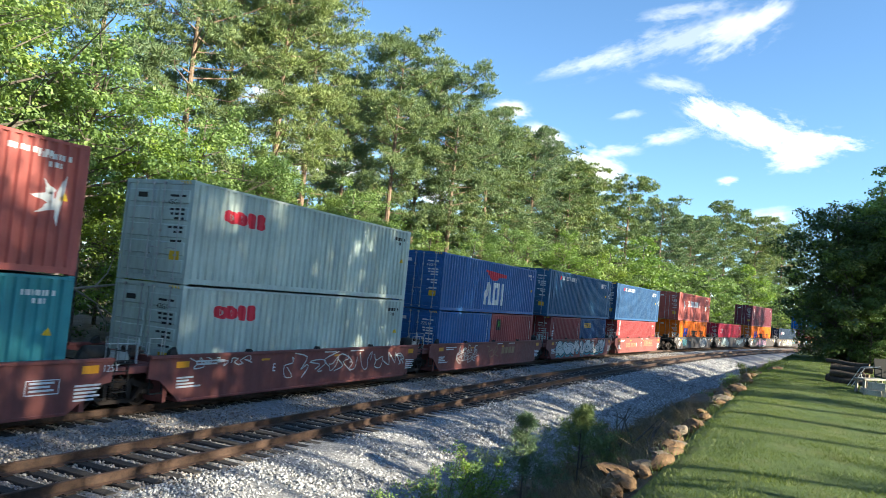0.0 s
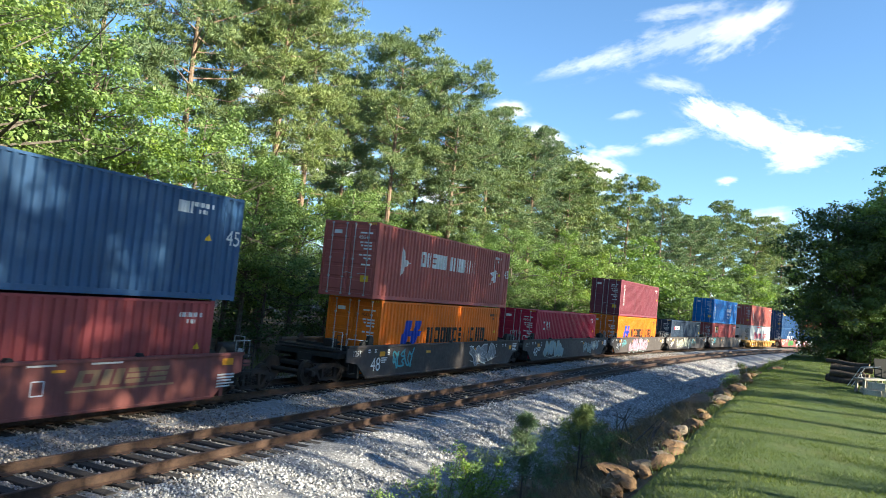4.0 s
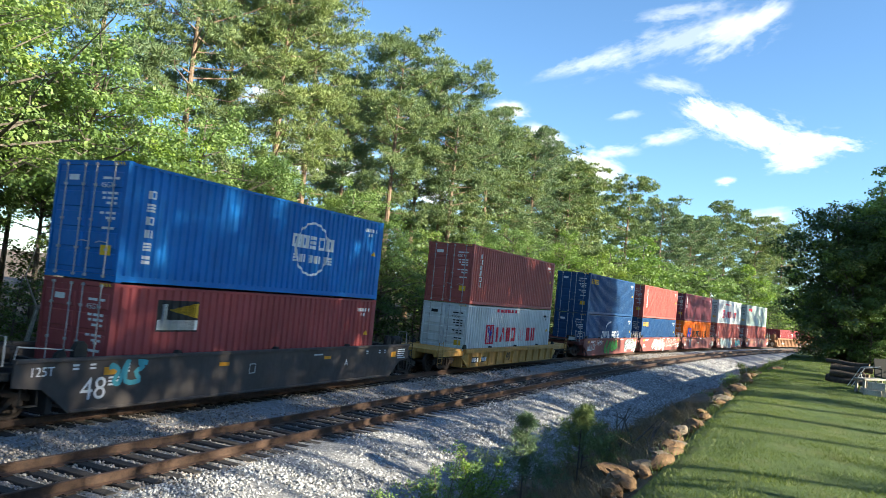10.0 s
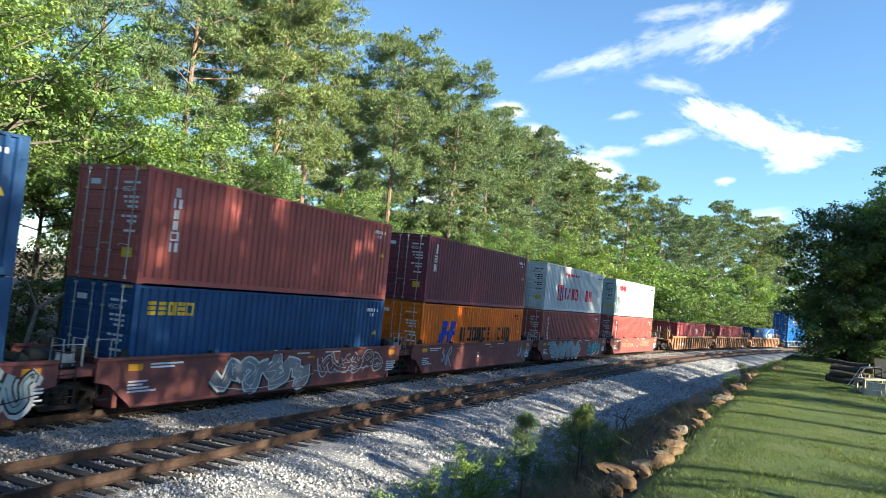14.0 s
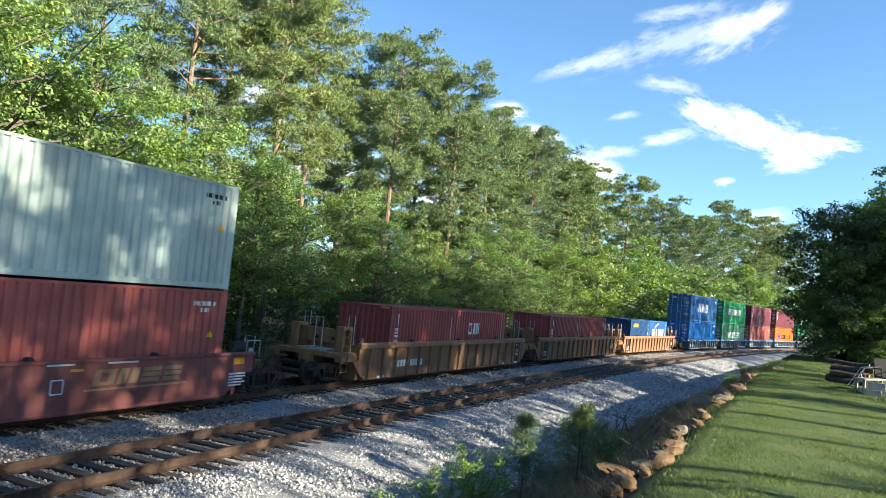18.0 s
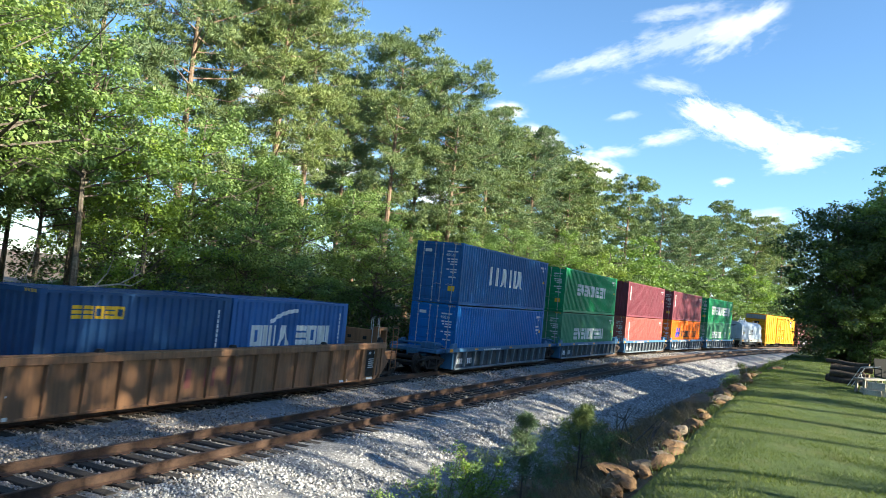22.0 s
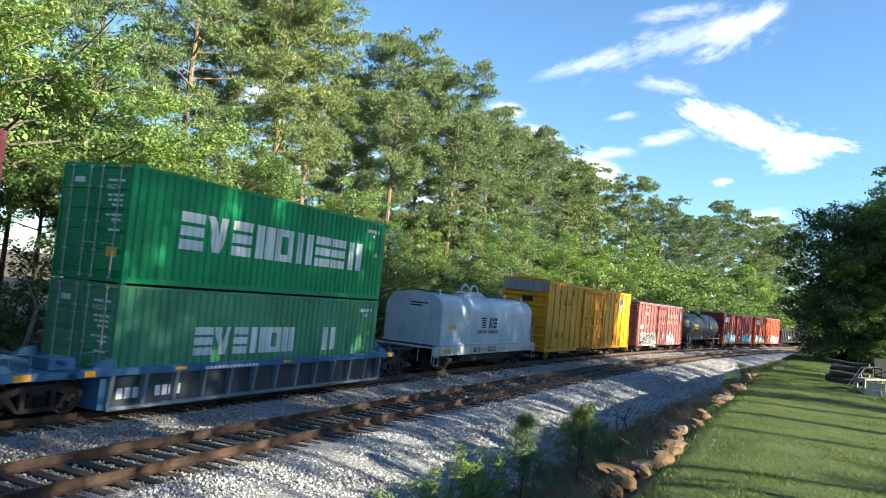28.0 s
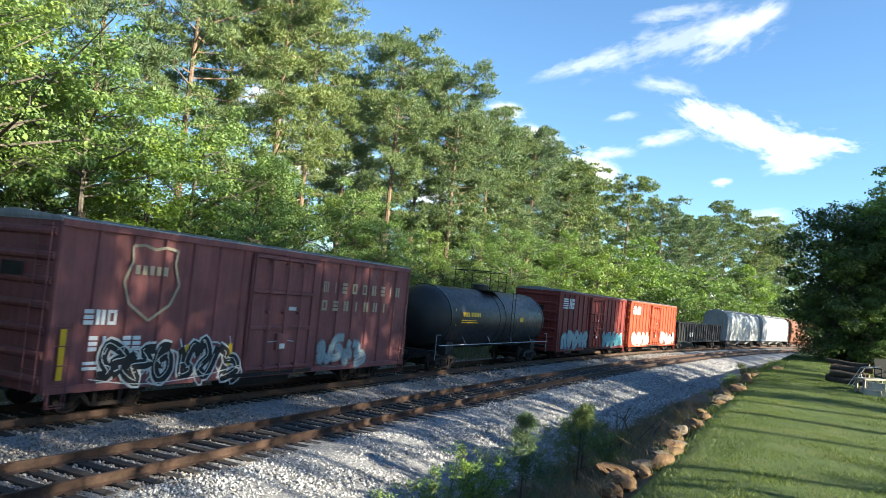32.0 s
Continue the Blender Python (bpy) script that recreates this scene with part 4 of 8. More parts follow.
def brown_well(colour, label, half=7.72, end=0):
    """Short articulated well: plain plate sides."""
    t = thing("well_car", label, "well car", "well cars of the train")
    well_body(t, colour, 7.2, 6.25, 1.32, 0.14, 0.78, 1.46, half, colour)
    add_truck(t, -half)
    if end > 0:
        add_truck(t, half + 0.5)
    # ladder and grab irons beside the joint
    lad = part("ladder", ladder_shape(0.42, 0.45, 1.55, 5), M_DARK, t)
    lad.matrix_basis = pose(7.3, -1.42, 0)
    part("grab_iron", hand_rail([(-7.15, -1.35, 1.3), (-7.15, -1.35, 1.75), (-6.75, -1.35, 1.75), (-6.75, -1.35, 1.3)]), M_STEEL, t)
    joint_gear(t, 7.72, 1.18)
    for a, b in ((-8.0, -7.3), (7.1, 7.9)):
        part("brake_platform", Shape().box(a, b, -1.2, 1.2, 1.12, 1.18), M_DARK, t)
        part("guard", Shape().prism([(a + 0.25, 1.18), (b - 0.05, 1.18), (b - 0.12, 1.36), (a + 0.35, 1.4)], "y", -0.95, -0.55), M_STEEL, t)
        part("hand_rail", hand_rail([(a + 0.1, -1.2, 1.15), (a + 0.1, -1.2, 1.62), (b - 0.1, -1.2, 1.62), (b - 0.1, -1.2, 1.15)]), M_STEEL, t)
        part("cable", hand_rail([(a, -1.0, 1.0), ((a + b) / 2, -1.3, 0.72), (b, -1.1, 0.95)], 0.014), M_DARK, t)
    flat_marks("reflector", [rect(-6.3, -5.85, 1.0, 1.16), rect(-2.9, -2.5, 1.06, 1.12), rect(1.0, 1.35, 1.06, 1.12), rect(6.35, 6.8, 1.0, 1.18)], 1.485, ORANGE_MARK, t, "orange reflector strips")
    flat_marks("print", print_rows(-5.6, 1.12, (1.1, 0.8, 0)) + print_rows(-6.25, 0.72, (0.6, 0.45, 0.65, 0.9)) + print_rows(6.2, 0.72, (0.7, 0.7, 0.6, 0.7, 0.55)) + print_rows(0.4, 1.2, (0.7,)) + print_rows(2.0, 1.2, (0.9,)), 1.485, WHITE, t, "rows of small white print as bars")
    return t


def grey_well(colour, label, half=9.0, end=0):
    """Forty-eight-foot articulated well with dark plate sides."""
    t = thing("well_car", label, "well car", "well cars of the train")
    well_body(t, colour, 8.6, 7.35, 1.36, 0.18, 0.8, 1.46, half, M_DARK)
    add_truck(t, -half)
    if end > 0:
        add_truck(t, half)
    lad = part("ladder", ladder_shape(0.42, 0.5, 1.7, 5), M_DARK, t)
    lad.matrix_basis = pose(8.62, -1.42, 0)
    part("hand_rail", hand_rail([(-8.55, -1.38, 1.35), (-8.5, -1.38, 1.62), (-6.9, -1.38, 1.5), (-6.85, -1.38, 1.38)]), M_STEEL, t)
    joint_gear(t, 9.0, 1.26)
    for a, b in ((-9.0, -8.4), (8.3, 9.0)):
        part("brake_platform", Shape().box(a, b, -1.2, 1.2, 1.2, 1.26), M_DARK, t)
        part("hand_rail", hand_rail([(a + 0.1, -1.2, 1.2), (a + 0.1, -1.2, 1.72), (b - 0.1, -1.2, 1.72), (b - 0.1, -1.2, 1.2)]), M_DARK, t)
        part("cable", hand_rail([(a, -1.0, 1.1), ((a + b) / 2, -1.3, 0.72), (b, -1.1, 1.0)], 0.014), M_DARK, t)
    for sx in (-1, 1):
        part("lock_block", Shape().prism([(sx * 7.0 - 0.17, 1.37), (sx * 7.0 + 0.17, 1.37), (sx * 7.0 + 0.17, 1.62), (sx * 7.0 + 0.06, 1.72), (sx * 7.0 - 0.1, 1.7), (sx * 7.0 - 0.17, 1.55)], "y", -1.44, -1.3), M_DARK, t)
    fc = face_at(1.485)
    letters("48", -6.95, 0.42, 0.5, fc, WHITE, t)
    letters("125T", -8.25, 1.0, 0.2, fc, WHITE, t)
    flat_marks("reflector", [rect(-6.35, -5.95, 0.95, 1.13), rect(-2.5, -2.1, 0.98, 1.08), rect(2.6, 3.0, 0.98, 1.08), rect(7.2, 7.55, 0.9, 1.1)], 1.485, ORANGE_MARK, t, "orange reflector strips")
    flat_marks("print", print_rows(-7.2, 1.18, (0.16, 0.16)) + print_rows(-6.75, 1.18, (0.16, 0.16)) + print_rows(-5.75, 1.15, (0.14, 0.14, 0.14)) + print_rows(-6.2, 0.86, (0.45, 0.4, 0.3)) + print_rows(6.2, 1.15, (0.15, 0.15)) + print_rows(6.6, 1.15, (0.15, 0.15)) + print_rows(7.7, 1.15, (0.6, 0.6, 0.55, 0.5, 0.6))
               + print_rows(5.3, 1.15, (0.14, 0.14)) + print_rows(2.0, 1.12, (0.5,)), 1.485, WHITE, t, "rows of small white print as bars")
    return t


def ribbed_well(colour, label, wb, e, half, zt, zb, ze, ribs, end=0, tall=False):
    """Well with upright ribs along its sides and a deep top chord."""
    t = thing("well_car", label, "well car", "well cars of the train")
    well_body(t, colour, e, wb, zt, zb, ze, 1.44, half, colour)
    for sy in (-1, 1):
        part("top_rail", Shape().box(-e, e, sy * 1.47 - 0.09, sy * 1.47 + 0.09, zt - 0.2, zt - 0.02, 0.015), colour, t)
    for i in range(ribs):
        x = -wb + 0.35 + (2 * wb - 0.7) * i / (ribs - 1)
        part("rib", cached(("rib", zt, zb), lambda: Shape().prism([(-1.6, zt - 0.19), (-1.44, zt - 0.19), (-1.44, zb + 0.02), (-1.53, zb + 0.02)], "x", -0.055, 0.055)), colour, t).matrix_basis = pose(x, 0, 0)
    add_truck(t, -half)
    if end > 0:
        add_truck(t, end)
    for sx in (-1, 1):
        lad = part("ladder", ladder_shape(0.4, 0.4, zt + 0.6 if tall else zt + 0.35, 6 if tall else 5), colour, t)
        lad.matrix_basis = pose(sx * (half - 0.25) - 0.2, -1.42, 0)
        for y0 in (-1.4, 1.2):
            part("end_sill", Shape().box(min(sx * e, sx * half), max(sx * e, sx * half), y0, y0 + 0.2, ze, ze + 0.22), colour, t)
        if tall:
            c = sx * (half - 0.75)
            for y0 in (-1.15, 0.8):
                # a folded plate post, open towards the lawn
                part("guide_post", Shape().prism([(c - 0.3, ze + 0.25), (c - 0.22, ze + 0.25), (c - 0.22, zt + 0.44), (c + 0.22, zt + 0.44), (c + 0.22, ze + 0.25), (c + 0.3, ze + 0.25), (c + 0.3, zt + 0.55), (c - 0.3, zt + 0.55)], "y", y0, y0 + 0.32), colour, t)
                part("grab_iron", hand_rail([(c - sx * 0.4, y0, ze + 0.2), (c - sx * 0.4, y0, zt + 0.95), (c - sx * 0.4, y0 + 0.26, zt + 0.95), (c - sx * 0.4, y0 + 0.26, ze + 0.2)]), M_STEEL, t)
            # end bulkhead, dark blocks painting two pockets' shade, and the side's drop over the bogie
            bx = sx * (wb + 0.55)
            part("bulkhead", Shape().box(bx - 0.06, bx + 0.06, -0.95, 0.95, zt - 0.1, zt + 0.42, 0.015), colour, t)
            for y0 in (-0.55, 0.15):
                part("pocket", Shape().box(bx - 0.072, bx + 0.072, y0, y0 + 0.16, zt + 0.02, zt + 0.14), M_DARK, t, "dark block for a shaded slot")
            for y0 in (-1.5, 1.44):
                part("arch_plate", Shape().prism([(sx * (wb + 0.1), zt - 0.2), (sx * (half - 1.1), zt - 0.2), (sx * (half - 1.1), ze + 0.05), (sx * (wb + 0.7), ze - 0.02), (sx * (wb + 0.35), zb + 0.3), (sx * (wb + 0.1), zb + 0.1)], "y", y0, y0 + 0.06), colour, t)
            for y0 in (-0.6, -0.15, 0.3):
                part("walkway_plank", Shape().box(min(sx * (wb + 0.3), sx * (half - 0.2)), max(sx * (wb + 0.3), sx * (half - 0.2)), y0, y0 + 0.3, ze + 0.31, ze + 0.36, 0.008), M_STEEL, t)
            part("grab_iron", hand_rail([(sx * (half - 0.1), -0.5, ze + 0.2), (sx * (half - 0.1), -0.5, zt + 0.85), (sx * (half - 0.1), -0.2, zt + 0.85), (sx * (half - 0.1), -0.2, ze + 0.2)]), M_STEEL, t)
    return t


def blue_well(colour, skirt, label, half=7.82, end=0):
    """Blue spine well: deck rail above slanting grey-blue skirt panels."""
    t = thing("well_car", label, "well car", "well cars of the train")
    for sy in (-1, 1):
        part("deck_rail", Shape().box(-7.25, 7.25, sy * 1.43 - 0.06, sy * 1.43 + 0.06, 0.9, 1.09, 0.012), colour, t)
        # panel behind the ribs: the skirt's grey-blue at about a third of its value
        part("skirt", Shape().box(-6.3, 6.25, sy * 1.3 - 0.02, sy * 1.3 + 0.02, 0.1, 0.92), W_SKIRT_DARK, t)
        part("bottom_flange", Shape().box(-6.3, 6.25, sy * 1.36 - 0.1, sy * 1.36 + 0.08, 0.08, 0.17, 0.012), skirt, t)
        for i in range(13):
            x = -6.25 + 12.45 * i / 12
            part("rib", cached(("skirt_rib", sy), lambda: Shape().prism([(sy * 1.3, 0.12), (sy * 1.42, 0.12), (sy * 1.5, 0.91), (sy * 1.3, 0.91)], "x", -0.06, 0.06)), skirt, t).matrix_basis = pose(x, 0, 0)
    for i in range(9):
        part("floor_beam", cached(("skirt_floor_beam",), lambda: Shape().box(-0.1, 0.1, -1.36, 1.36, 0.07, 0.14)), M_DARK, t).matrix_basis = pose(-6.0 + 1.5 * i, 0, 0)
    for sx in (-1, 1):
        part("end_platform", Shape().box(min(sx * 6.35, sx * half), max(sx * 6.35, sx * half), -1.2, 1.2, 0.84, 1.0, 0.02).box(min(sx * 6.3, sx * 6.5), max(sx * 6.3, sx * 6.5), -1.36, 1.36, 0.12, 0.84)
             .box(min(sx * 6.4, sx * half), max(sx * 6.4, sx * half), -0.3, 0.3, 0.6, 0.85), colour, t)
        for sy in (-1, 1):
            part("guide", Shape().prism([(sx * 6.12, 1.09), (sx * 6.75, 1.09), (sx * 6.55, 1.25), (sx * 6.2, 1.3)], "y", sy * 1.34 - 0.06, sy * 1.34 + 0.06), colour, t)
        part("hand_rail", hand_rail([(sx * 6.7, -1.3, 1.05), (sx * 6.7, -1.3, 1.45), (sx * 7.2, -1.3, 1.45), (sx * 7.2, -1.3, 1.05)]), colour, t)
    part("brake_gear", Shape().box(-7.5, -6.8, -0.9, -0.2, 1.0, 1.28, 0.03).tube([(-7.3, -1.2, 1.2), (-7.3, 1.1, 1.2)], 0.05, 8), colour, t)
    part("brake_valve", Shape().box(6.8, 7.4, 0.1, 0.9, 1.0, 1.3, 0.03), colour, t)
    add_truck(t, -half)
    if end > 0:
        add_truck(t, half + 0.35)
    flat_marks("reflector", [rect(-7.05, -6.75, 0.92, 1.06), rect(-4.3, -3.9, 0.96, 1.04), rect(0.2, 0.6, 0.96, 1.04), rect(6.7, 7.1, 0.92, 1.06)], 1.49, ORANGE_MARK, t, "orange reflector strips")
    flat_marks("print", [rect(-3.2 + 0.16 * i, -3.07 + 0.16 * i, 0.92, 1.0) for i in range(14)], 1.49, WHITE, t, "small white print as bars")
    flat_marks("car_mark", bars(-5.95, 0.32, 0.26, (0.18, 0.18, 0.18, 0.18), 0.06) + bars(-4.75, 0.32, 0.26, (0.17, 0.17, 0.17, 0.17), 0.06), 1.322, WHITE, t, "white car mark as bars")
    return t
# ---- the double-stack part of the train ----
C_SAGE = paint("sage grey container paint", (0.4509, 0.5329, 0.5056), 0.45, 0.3, 0.08)
C_BROWN = paint("brown container paint", (0.3806, 0.0996, 0.0878), 0.5, 0.25, 0.05)
C_MAROON = paint("maroon container paint", (0.183, 0.0439, 0.0644), 0.45, 0.25, 0.05)
C_TEAL = paint("teal container paint", (0.0421, 0.2385, 0.2806), 0.45, 0.3, 0.06)
C_BLUE = paint("mid blue container paint", (0.0281, 0.1193, 0.3507), 0.42, 0.3, 0.05)
C_STEELBLUE = paint("slate blue container paint", (0.0366, 0.1244, 0.2489), 0.45, 0.3, 0.06)
C_NAVY = paint("navy container paint", (0.0147, 0.0645, 0.1812), 0.45, 0.25, 0.04)
C_DUSK = paint("dusky blue container paint", (0.0345, 0.0943, 0.2127), 0.45, 0.3, 0.06)
C_SLATE = paint("dark slate container paint", (0.0308, 0.0519, 0.0912), 0.48, 0.3, 0.05)
C_RED = paint("crimson container paint", (0.4685, 0.022, 0.0586), 0.42, 0.25, 0.04)
C_DARKRED = paint("dark red container paint", (0.3074, 0.0614, 0.0659), 0.48, 0.25, 0.05)
C_ORANGE = paint("orange container paint", (0.78, 0.17, 0.01), 0.45, 0.25, 0.05)
C_AZURE = paint("azure container paint", (0.0064, 0.1409, 0.4612), 0.42, 0.2, 0.04)
C_WHITE = paint("white container paint", (0.6, 0.63, 0.65), 0.45, 0.25, 0.06)
C_GREEN = paint("green container paint", (0.0134, 0.2684, 0.1007), 0.42, 0.25, 0.05)
C_GREEN2 = paint("faded green container paint", (0.0854, 0.2928, 0.1586), 0.5, 0.35, 0.1)
C_ITBLUE = paint("weathered blue container paint", (0.0183, 0.122, 0.3416), 0.5, 0.5, 0.12)
W_BROWN = paint("oxide brown car paint", (0.2196, 0.0732, 0.0659), 0.6, 0.35, 0.1)
W_GREY = paint("dark grey car paint", (0.0756, 0.0634, 0.061), 0.6, 0.4, 0.1)
W_TAN = paint("rusty tan car paint", (0.29, 0.15, 0.078), 0.65, 0.7, 0.22)
W_YELLOW = paint("yellow car paint", (0.52, 0.286, 0.078), 0.6, 0.6, 0.2)
W_BLUE = paint("blue car paint", (0.06, 0.16, 0.3), 0.5, 0.4, 0.1)
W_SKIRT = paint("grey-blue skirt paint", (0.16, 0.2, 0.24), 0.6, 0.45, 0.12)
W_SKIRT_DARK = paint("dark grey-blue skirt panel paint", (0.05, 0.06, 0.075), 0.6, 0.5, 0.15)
G_WHITE = paint("white spray paint", (0.62, 0.63, 0.62), 0.6, 0.3, 0.0)
G_PALE = paint("pale blue spray paint", (0.33, 0.42, 0.45), 0.6, 0.3, 0.0)
G_PINK = paint("pink spray paint", (0.45, 0.25, 0.33), 0.6, 0.3, 0.0)
G_CREAM = paint("cream spray paint", (0.5, 0.5, 0.4), 0.6, 0.3, 0.0)
G_GREEN = paint("green spray paint", (0.05, 0.28, 0.05), 0.6, 0.3, 0.0)
G_CYAN = paint("cyan spray paint", (0.08, 0.35, 0.42), 0.6, 0.3, 0.0)
G_GREY = paint("grey spray paint", (0.25, 0.25, 0.27), 0.6, 0.3, 0.0)

HC, STD = 2.896, 2.591
F40, F20, F45 = 12.192, 6.058, 13.716


# painted marks of the containers, as plain shapes; x from the middle, z from the base
def m_oocl(h):
    return ("name_bars", [blobs for k in range(4) for blobs in [blob(-4.55 + 0.44 * k, h - 0.68, 0.42, 0.42, random.Random(3 + k), 16, 2)]], RED), ("name_gaps", [blob(-4.53 + 0.44 * k, h - 0.68, 0.16, 0.18, random.Random(9 + k), 10, 2) for k in range(2)], C_SAGE)


M_APL = [("name_bars", bars(-1.35, 0.42, 1.13, (1.1, 0.85, 0.8), 0.1, 0.0, "aol"), WHITE), ("eagle_shape", [[(-1.3, 2.15), (1.6, 2.02), (1.5, 1.86), (0.6, 1.84), (0.2, 1.66), (-0.4, 1.66), (-0.7, 1.8)]], RED)]
M_HORIZON = [("name_bars", bars(-4.55, 2.35, 0.26, (0.17,) * 7 + (-0.12,) + (0.17,) * 5, 0.06, 0, "hohleohb"), WHITE), ("emblem", [rect(-5.0, -4.75, 2.35, 2.6, 0.3)], RED), ("side_print", bars(4.4, 2.25, 0.3, (0.14, 0.14, 0.14), 0.05), WHITE)]
M_PASHA = [("name_bars", bars(-3.2, 1.5, 0.62, (0.42, 0.42, 0.36, 0.42, 0.42, -0.3, 0.52, 0.42, 0.55, 0.42, 0.2, 0.2), 0.09, 0, "ohehhbhhmhll"), WHITE),
           ("star_shape", [[(4.25, 1.7), (5.1, 1.85), (5.2, 1.45)], [(4.75, 2.5), (5.12, 1.3), (4.85, 1.2)], [(4.4, 1.1), (5.3, 1.75), (5.0, 1.9)], [(-4.9, 1.8), (-4.1, 1.55), (-4.9, 1.2)], [(-4.85, 2.3), (-4.5, 1.5), (-4.85, 0.9)]], WHITE)]
M_STAR = [("star_shape", [[(5.2 + 0.55 * (a - 5.0), 1.6 + 0.55 * (b - 1.55)) for a, b in p] for p in ([(4.2, 1.6), (5.2, 1.85), (5.25, 1.35)], [(5.72, 2.55), (5.55, 0.5), (5.2, 1.4)], [(4.5, 0.95), (5.4, 1.7), (5.5, 1.2)], [(4.7, 2.3), (5.3, 1.9), (5.0, 1.6)])], WHITE), ("code_bars", [rect(4.15 + 0.14 * i, 4.24 + 0.14 * i, 2.5, 2.62) for i in range(8)], WHITE)]
M_HAPAG = [("name_bars", bars(-2.0, 1.22, 0.66, (0.55, 0.5, 0.5, 0.5, 0.5, 0.3, 0.5, 0.2, 0.5, 0.5, 0.5), 0.12, 0.0, "hoohoelloho"), BLACK), ("emblem", [rect(-4.4, -3.9, 1.18, 2.15, 0.5), rect(-3.6, -3.1, 1.18, 2.15, 0.5), rect(-4.0, -2.6, 1.5, 1.72, 0.4)], BLUE_MARK)]
M_CAI = [("name_bars", bars(-4.9, 1.75, 0.5, (0.4, 0.42, 0.14), 0.1, 0.0, "oab"), WHITE)]
M_TRITON = [("name_bars", upright_bars(-5.2, 2.5, 0.32, (0.235,) * 6, 0.045, "lhlloh"), WHITE)]
M_TEX = [("name_bars", upright_bars(-5.4, 2.55, 0.3, (0.42, 0.3, 0.32), 0.07, "leh"), WHITE)]
M_SEACO = [("name_bars", bars(-5.6, 2.16, 0.34, (0.26, 0.27, 0.27, 0.27, 0.28), 0.05, 0, "eeoeo"), YELLOW)]
M_SEACO_W = [("name_bars", bars(-4.55, 1.95, 0.36, (0.3, 0.31, 0.3, 0.3, 0.32), 0.06, 0, "eeoeo"), WHITE), ("emblem", [rect(-5.0, -4.65, 1.95, 2.25, 0.2)], RED)]
M_CMA = [("name_bars", bars(-2.25, 1.12, 0.58, (0.55, 0.7, 0.6, -0.3, 0.55, 0.55, 0.7), 0.12, 0.08, "omabeom"), WHITE), ("swoosh", ribbon(rounded([(-1.35, 1.86), (-1.0, 2.16), (-0.5, 2.34), (0.0, 2.42)], 5), 0.13), WHITE)]
M_COSCO = [("globe", [p for a in range(16) for p in stroke([(1.7 + 0.92 * math.cos(a * math.pi / 8), 1.5 + 0.85 * math.sin(a * math.pi / 8)), (1.7 + 0.92 * math.cos((a + 1) * math.pi / 8), 1.5 + 0.85 * math.sin((a + 1) * math.pi / 8))], 0.07)], WHITE),
           ("name_bars", bars(0.55, 1.5, 0.42, (0.4,) * 5, 0.08, 0, "ooeoo") + bars(0.65, 1.05, 0.25, (0.22,) * 8, 0.06, 0, "ehlhhlhe"), WHITE), ("side_characters", upright_bars(-5.35, 2.3, 0.26, (0.2,) * 6, 0.12, "oeohed"), WHITE)]
M_BEACON = [("emblem_panel", [rect(-4.7, -3.2, 1.75, 2.55)], BLACK), ("emblem_beam", [[(-4.3, 2.3), (-3.25, 2.1), (-3.25, 2.5)]], YELLOW), ("emblem_foot", [rect(-4.66, -3.24, 1.79, 2.05), rect(-4.55, -4.3, 2.05, 2.45)], WHITE)]
M_YM = [("name_bars", bars(-2.5, 0.77, 0.75, (0.62, 0.62, 0.62, 0.62, -0.3, 0.75, 0.2, 0.62, 0.62), 0.12, 0.0, "lahoomlbho"), RED), ("emblem", [rect(-3.65, -2.72, 0.67, 1.65)], RED), ("emblem_inside", [rect(-3.57, -3.32, 0.75, 1.57), rect(-3.05, -2.8, 0.75, 1.57)], WHITE), ("emblem_figure", [rect(-3.28, -3.08, 0.78, 1.3), [(-3.2, 1.1), (-3.05, 1.1), (-2.85, 1.55), (-3.0, 1.55)], [(-3.3, 1.1), (-3.15, 1.1), (-3.35, 1.55), (-3.5, 1.55)]], BLUE_MARK),
        ("small_bars", bars(-2.5, 2.3, 0.16, (0.13,) * 16, 0.05), RED)]
M_ITALIA = [("name_bars", bars(-2.65, 1.1, 0.95, (0.35, 0.95, 0.85, 0.7, 0.35, 0.9), 0.1, 0, "blalba"), WHITE)]
M_EVER = [("name_bars", bars(-3.4, 1.2, 0.76, (0.63,) * 9, 0.1, 0.0, "evehoheeh"), WHITE)]
M_EVER2 = [("name_bars", bars(-3.4, 1.13, 0.76, (0.66, 0.66, 0.66, 0.66, 0.66, 0.66, -0.66, -0.66, 0.66), 0.1, 0.0, "evehoheeh"), WHITE)]
M_EVER3 = [("name_bars", bars(-4.4, 1.0, 0.98, (0.86,) * 9, 0.15, 0.0, "evehoheeh"), WHITE)]
M_F = [("small_bars", [rect(4.9, 5.3, 1.9, 2.0), rect(4.9, 5.4, 1.7, 1.8), rect(5.0, 5.2, 1.5, 1.6)], WHITE)]
M_TEX20 = [("name_bars", upright_bars(-2.55, 2.3, 0.28, (0.46, 0.36, 0.36), 0.1, "leh"), WHITE)]
M_CAI20 = [("name_bars", bars(-1.6, 1.45, 0.55, (0.46, 0.5, 0.16), 0.09, 0, "ohb"), WHITE)]
M_SEACO20 = [("name_bars", bars(-2.2, 1.95, 0.3, (0.26,) * 5, 0.05, 0, "eeoeo"), YELLOW)]
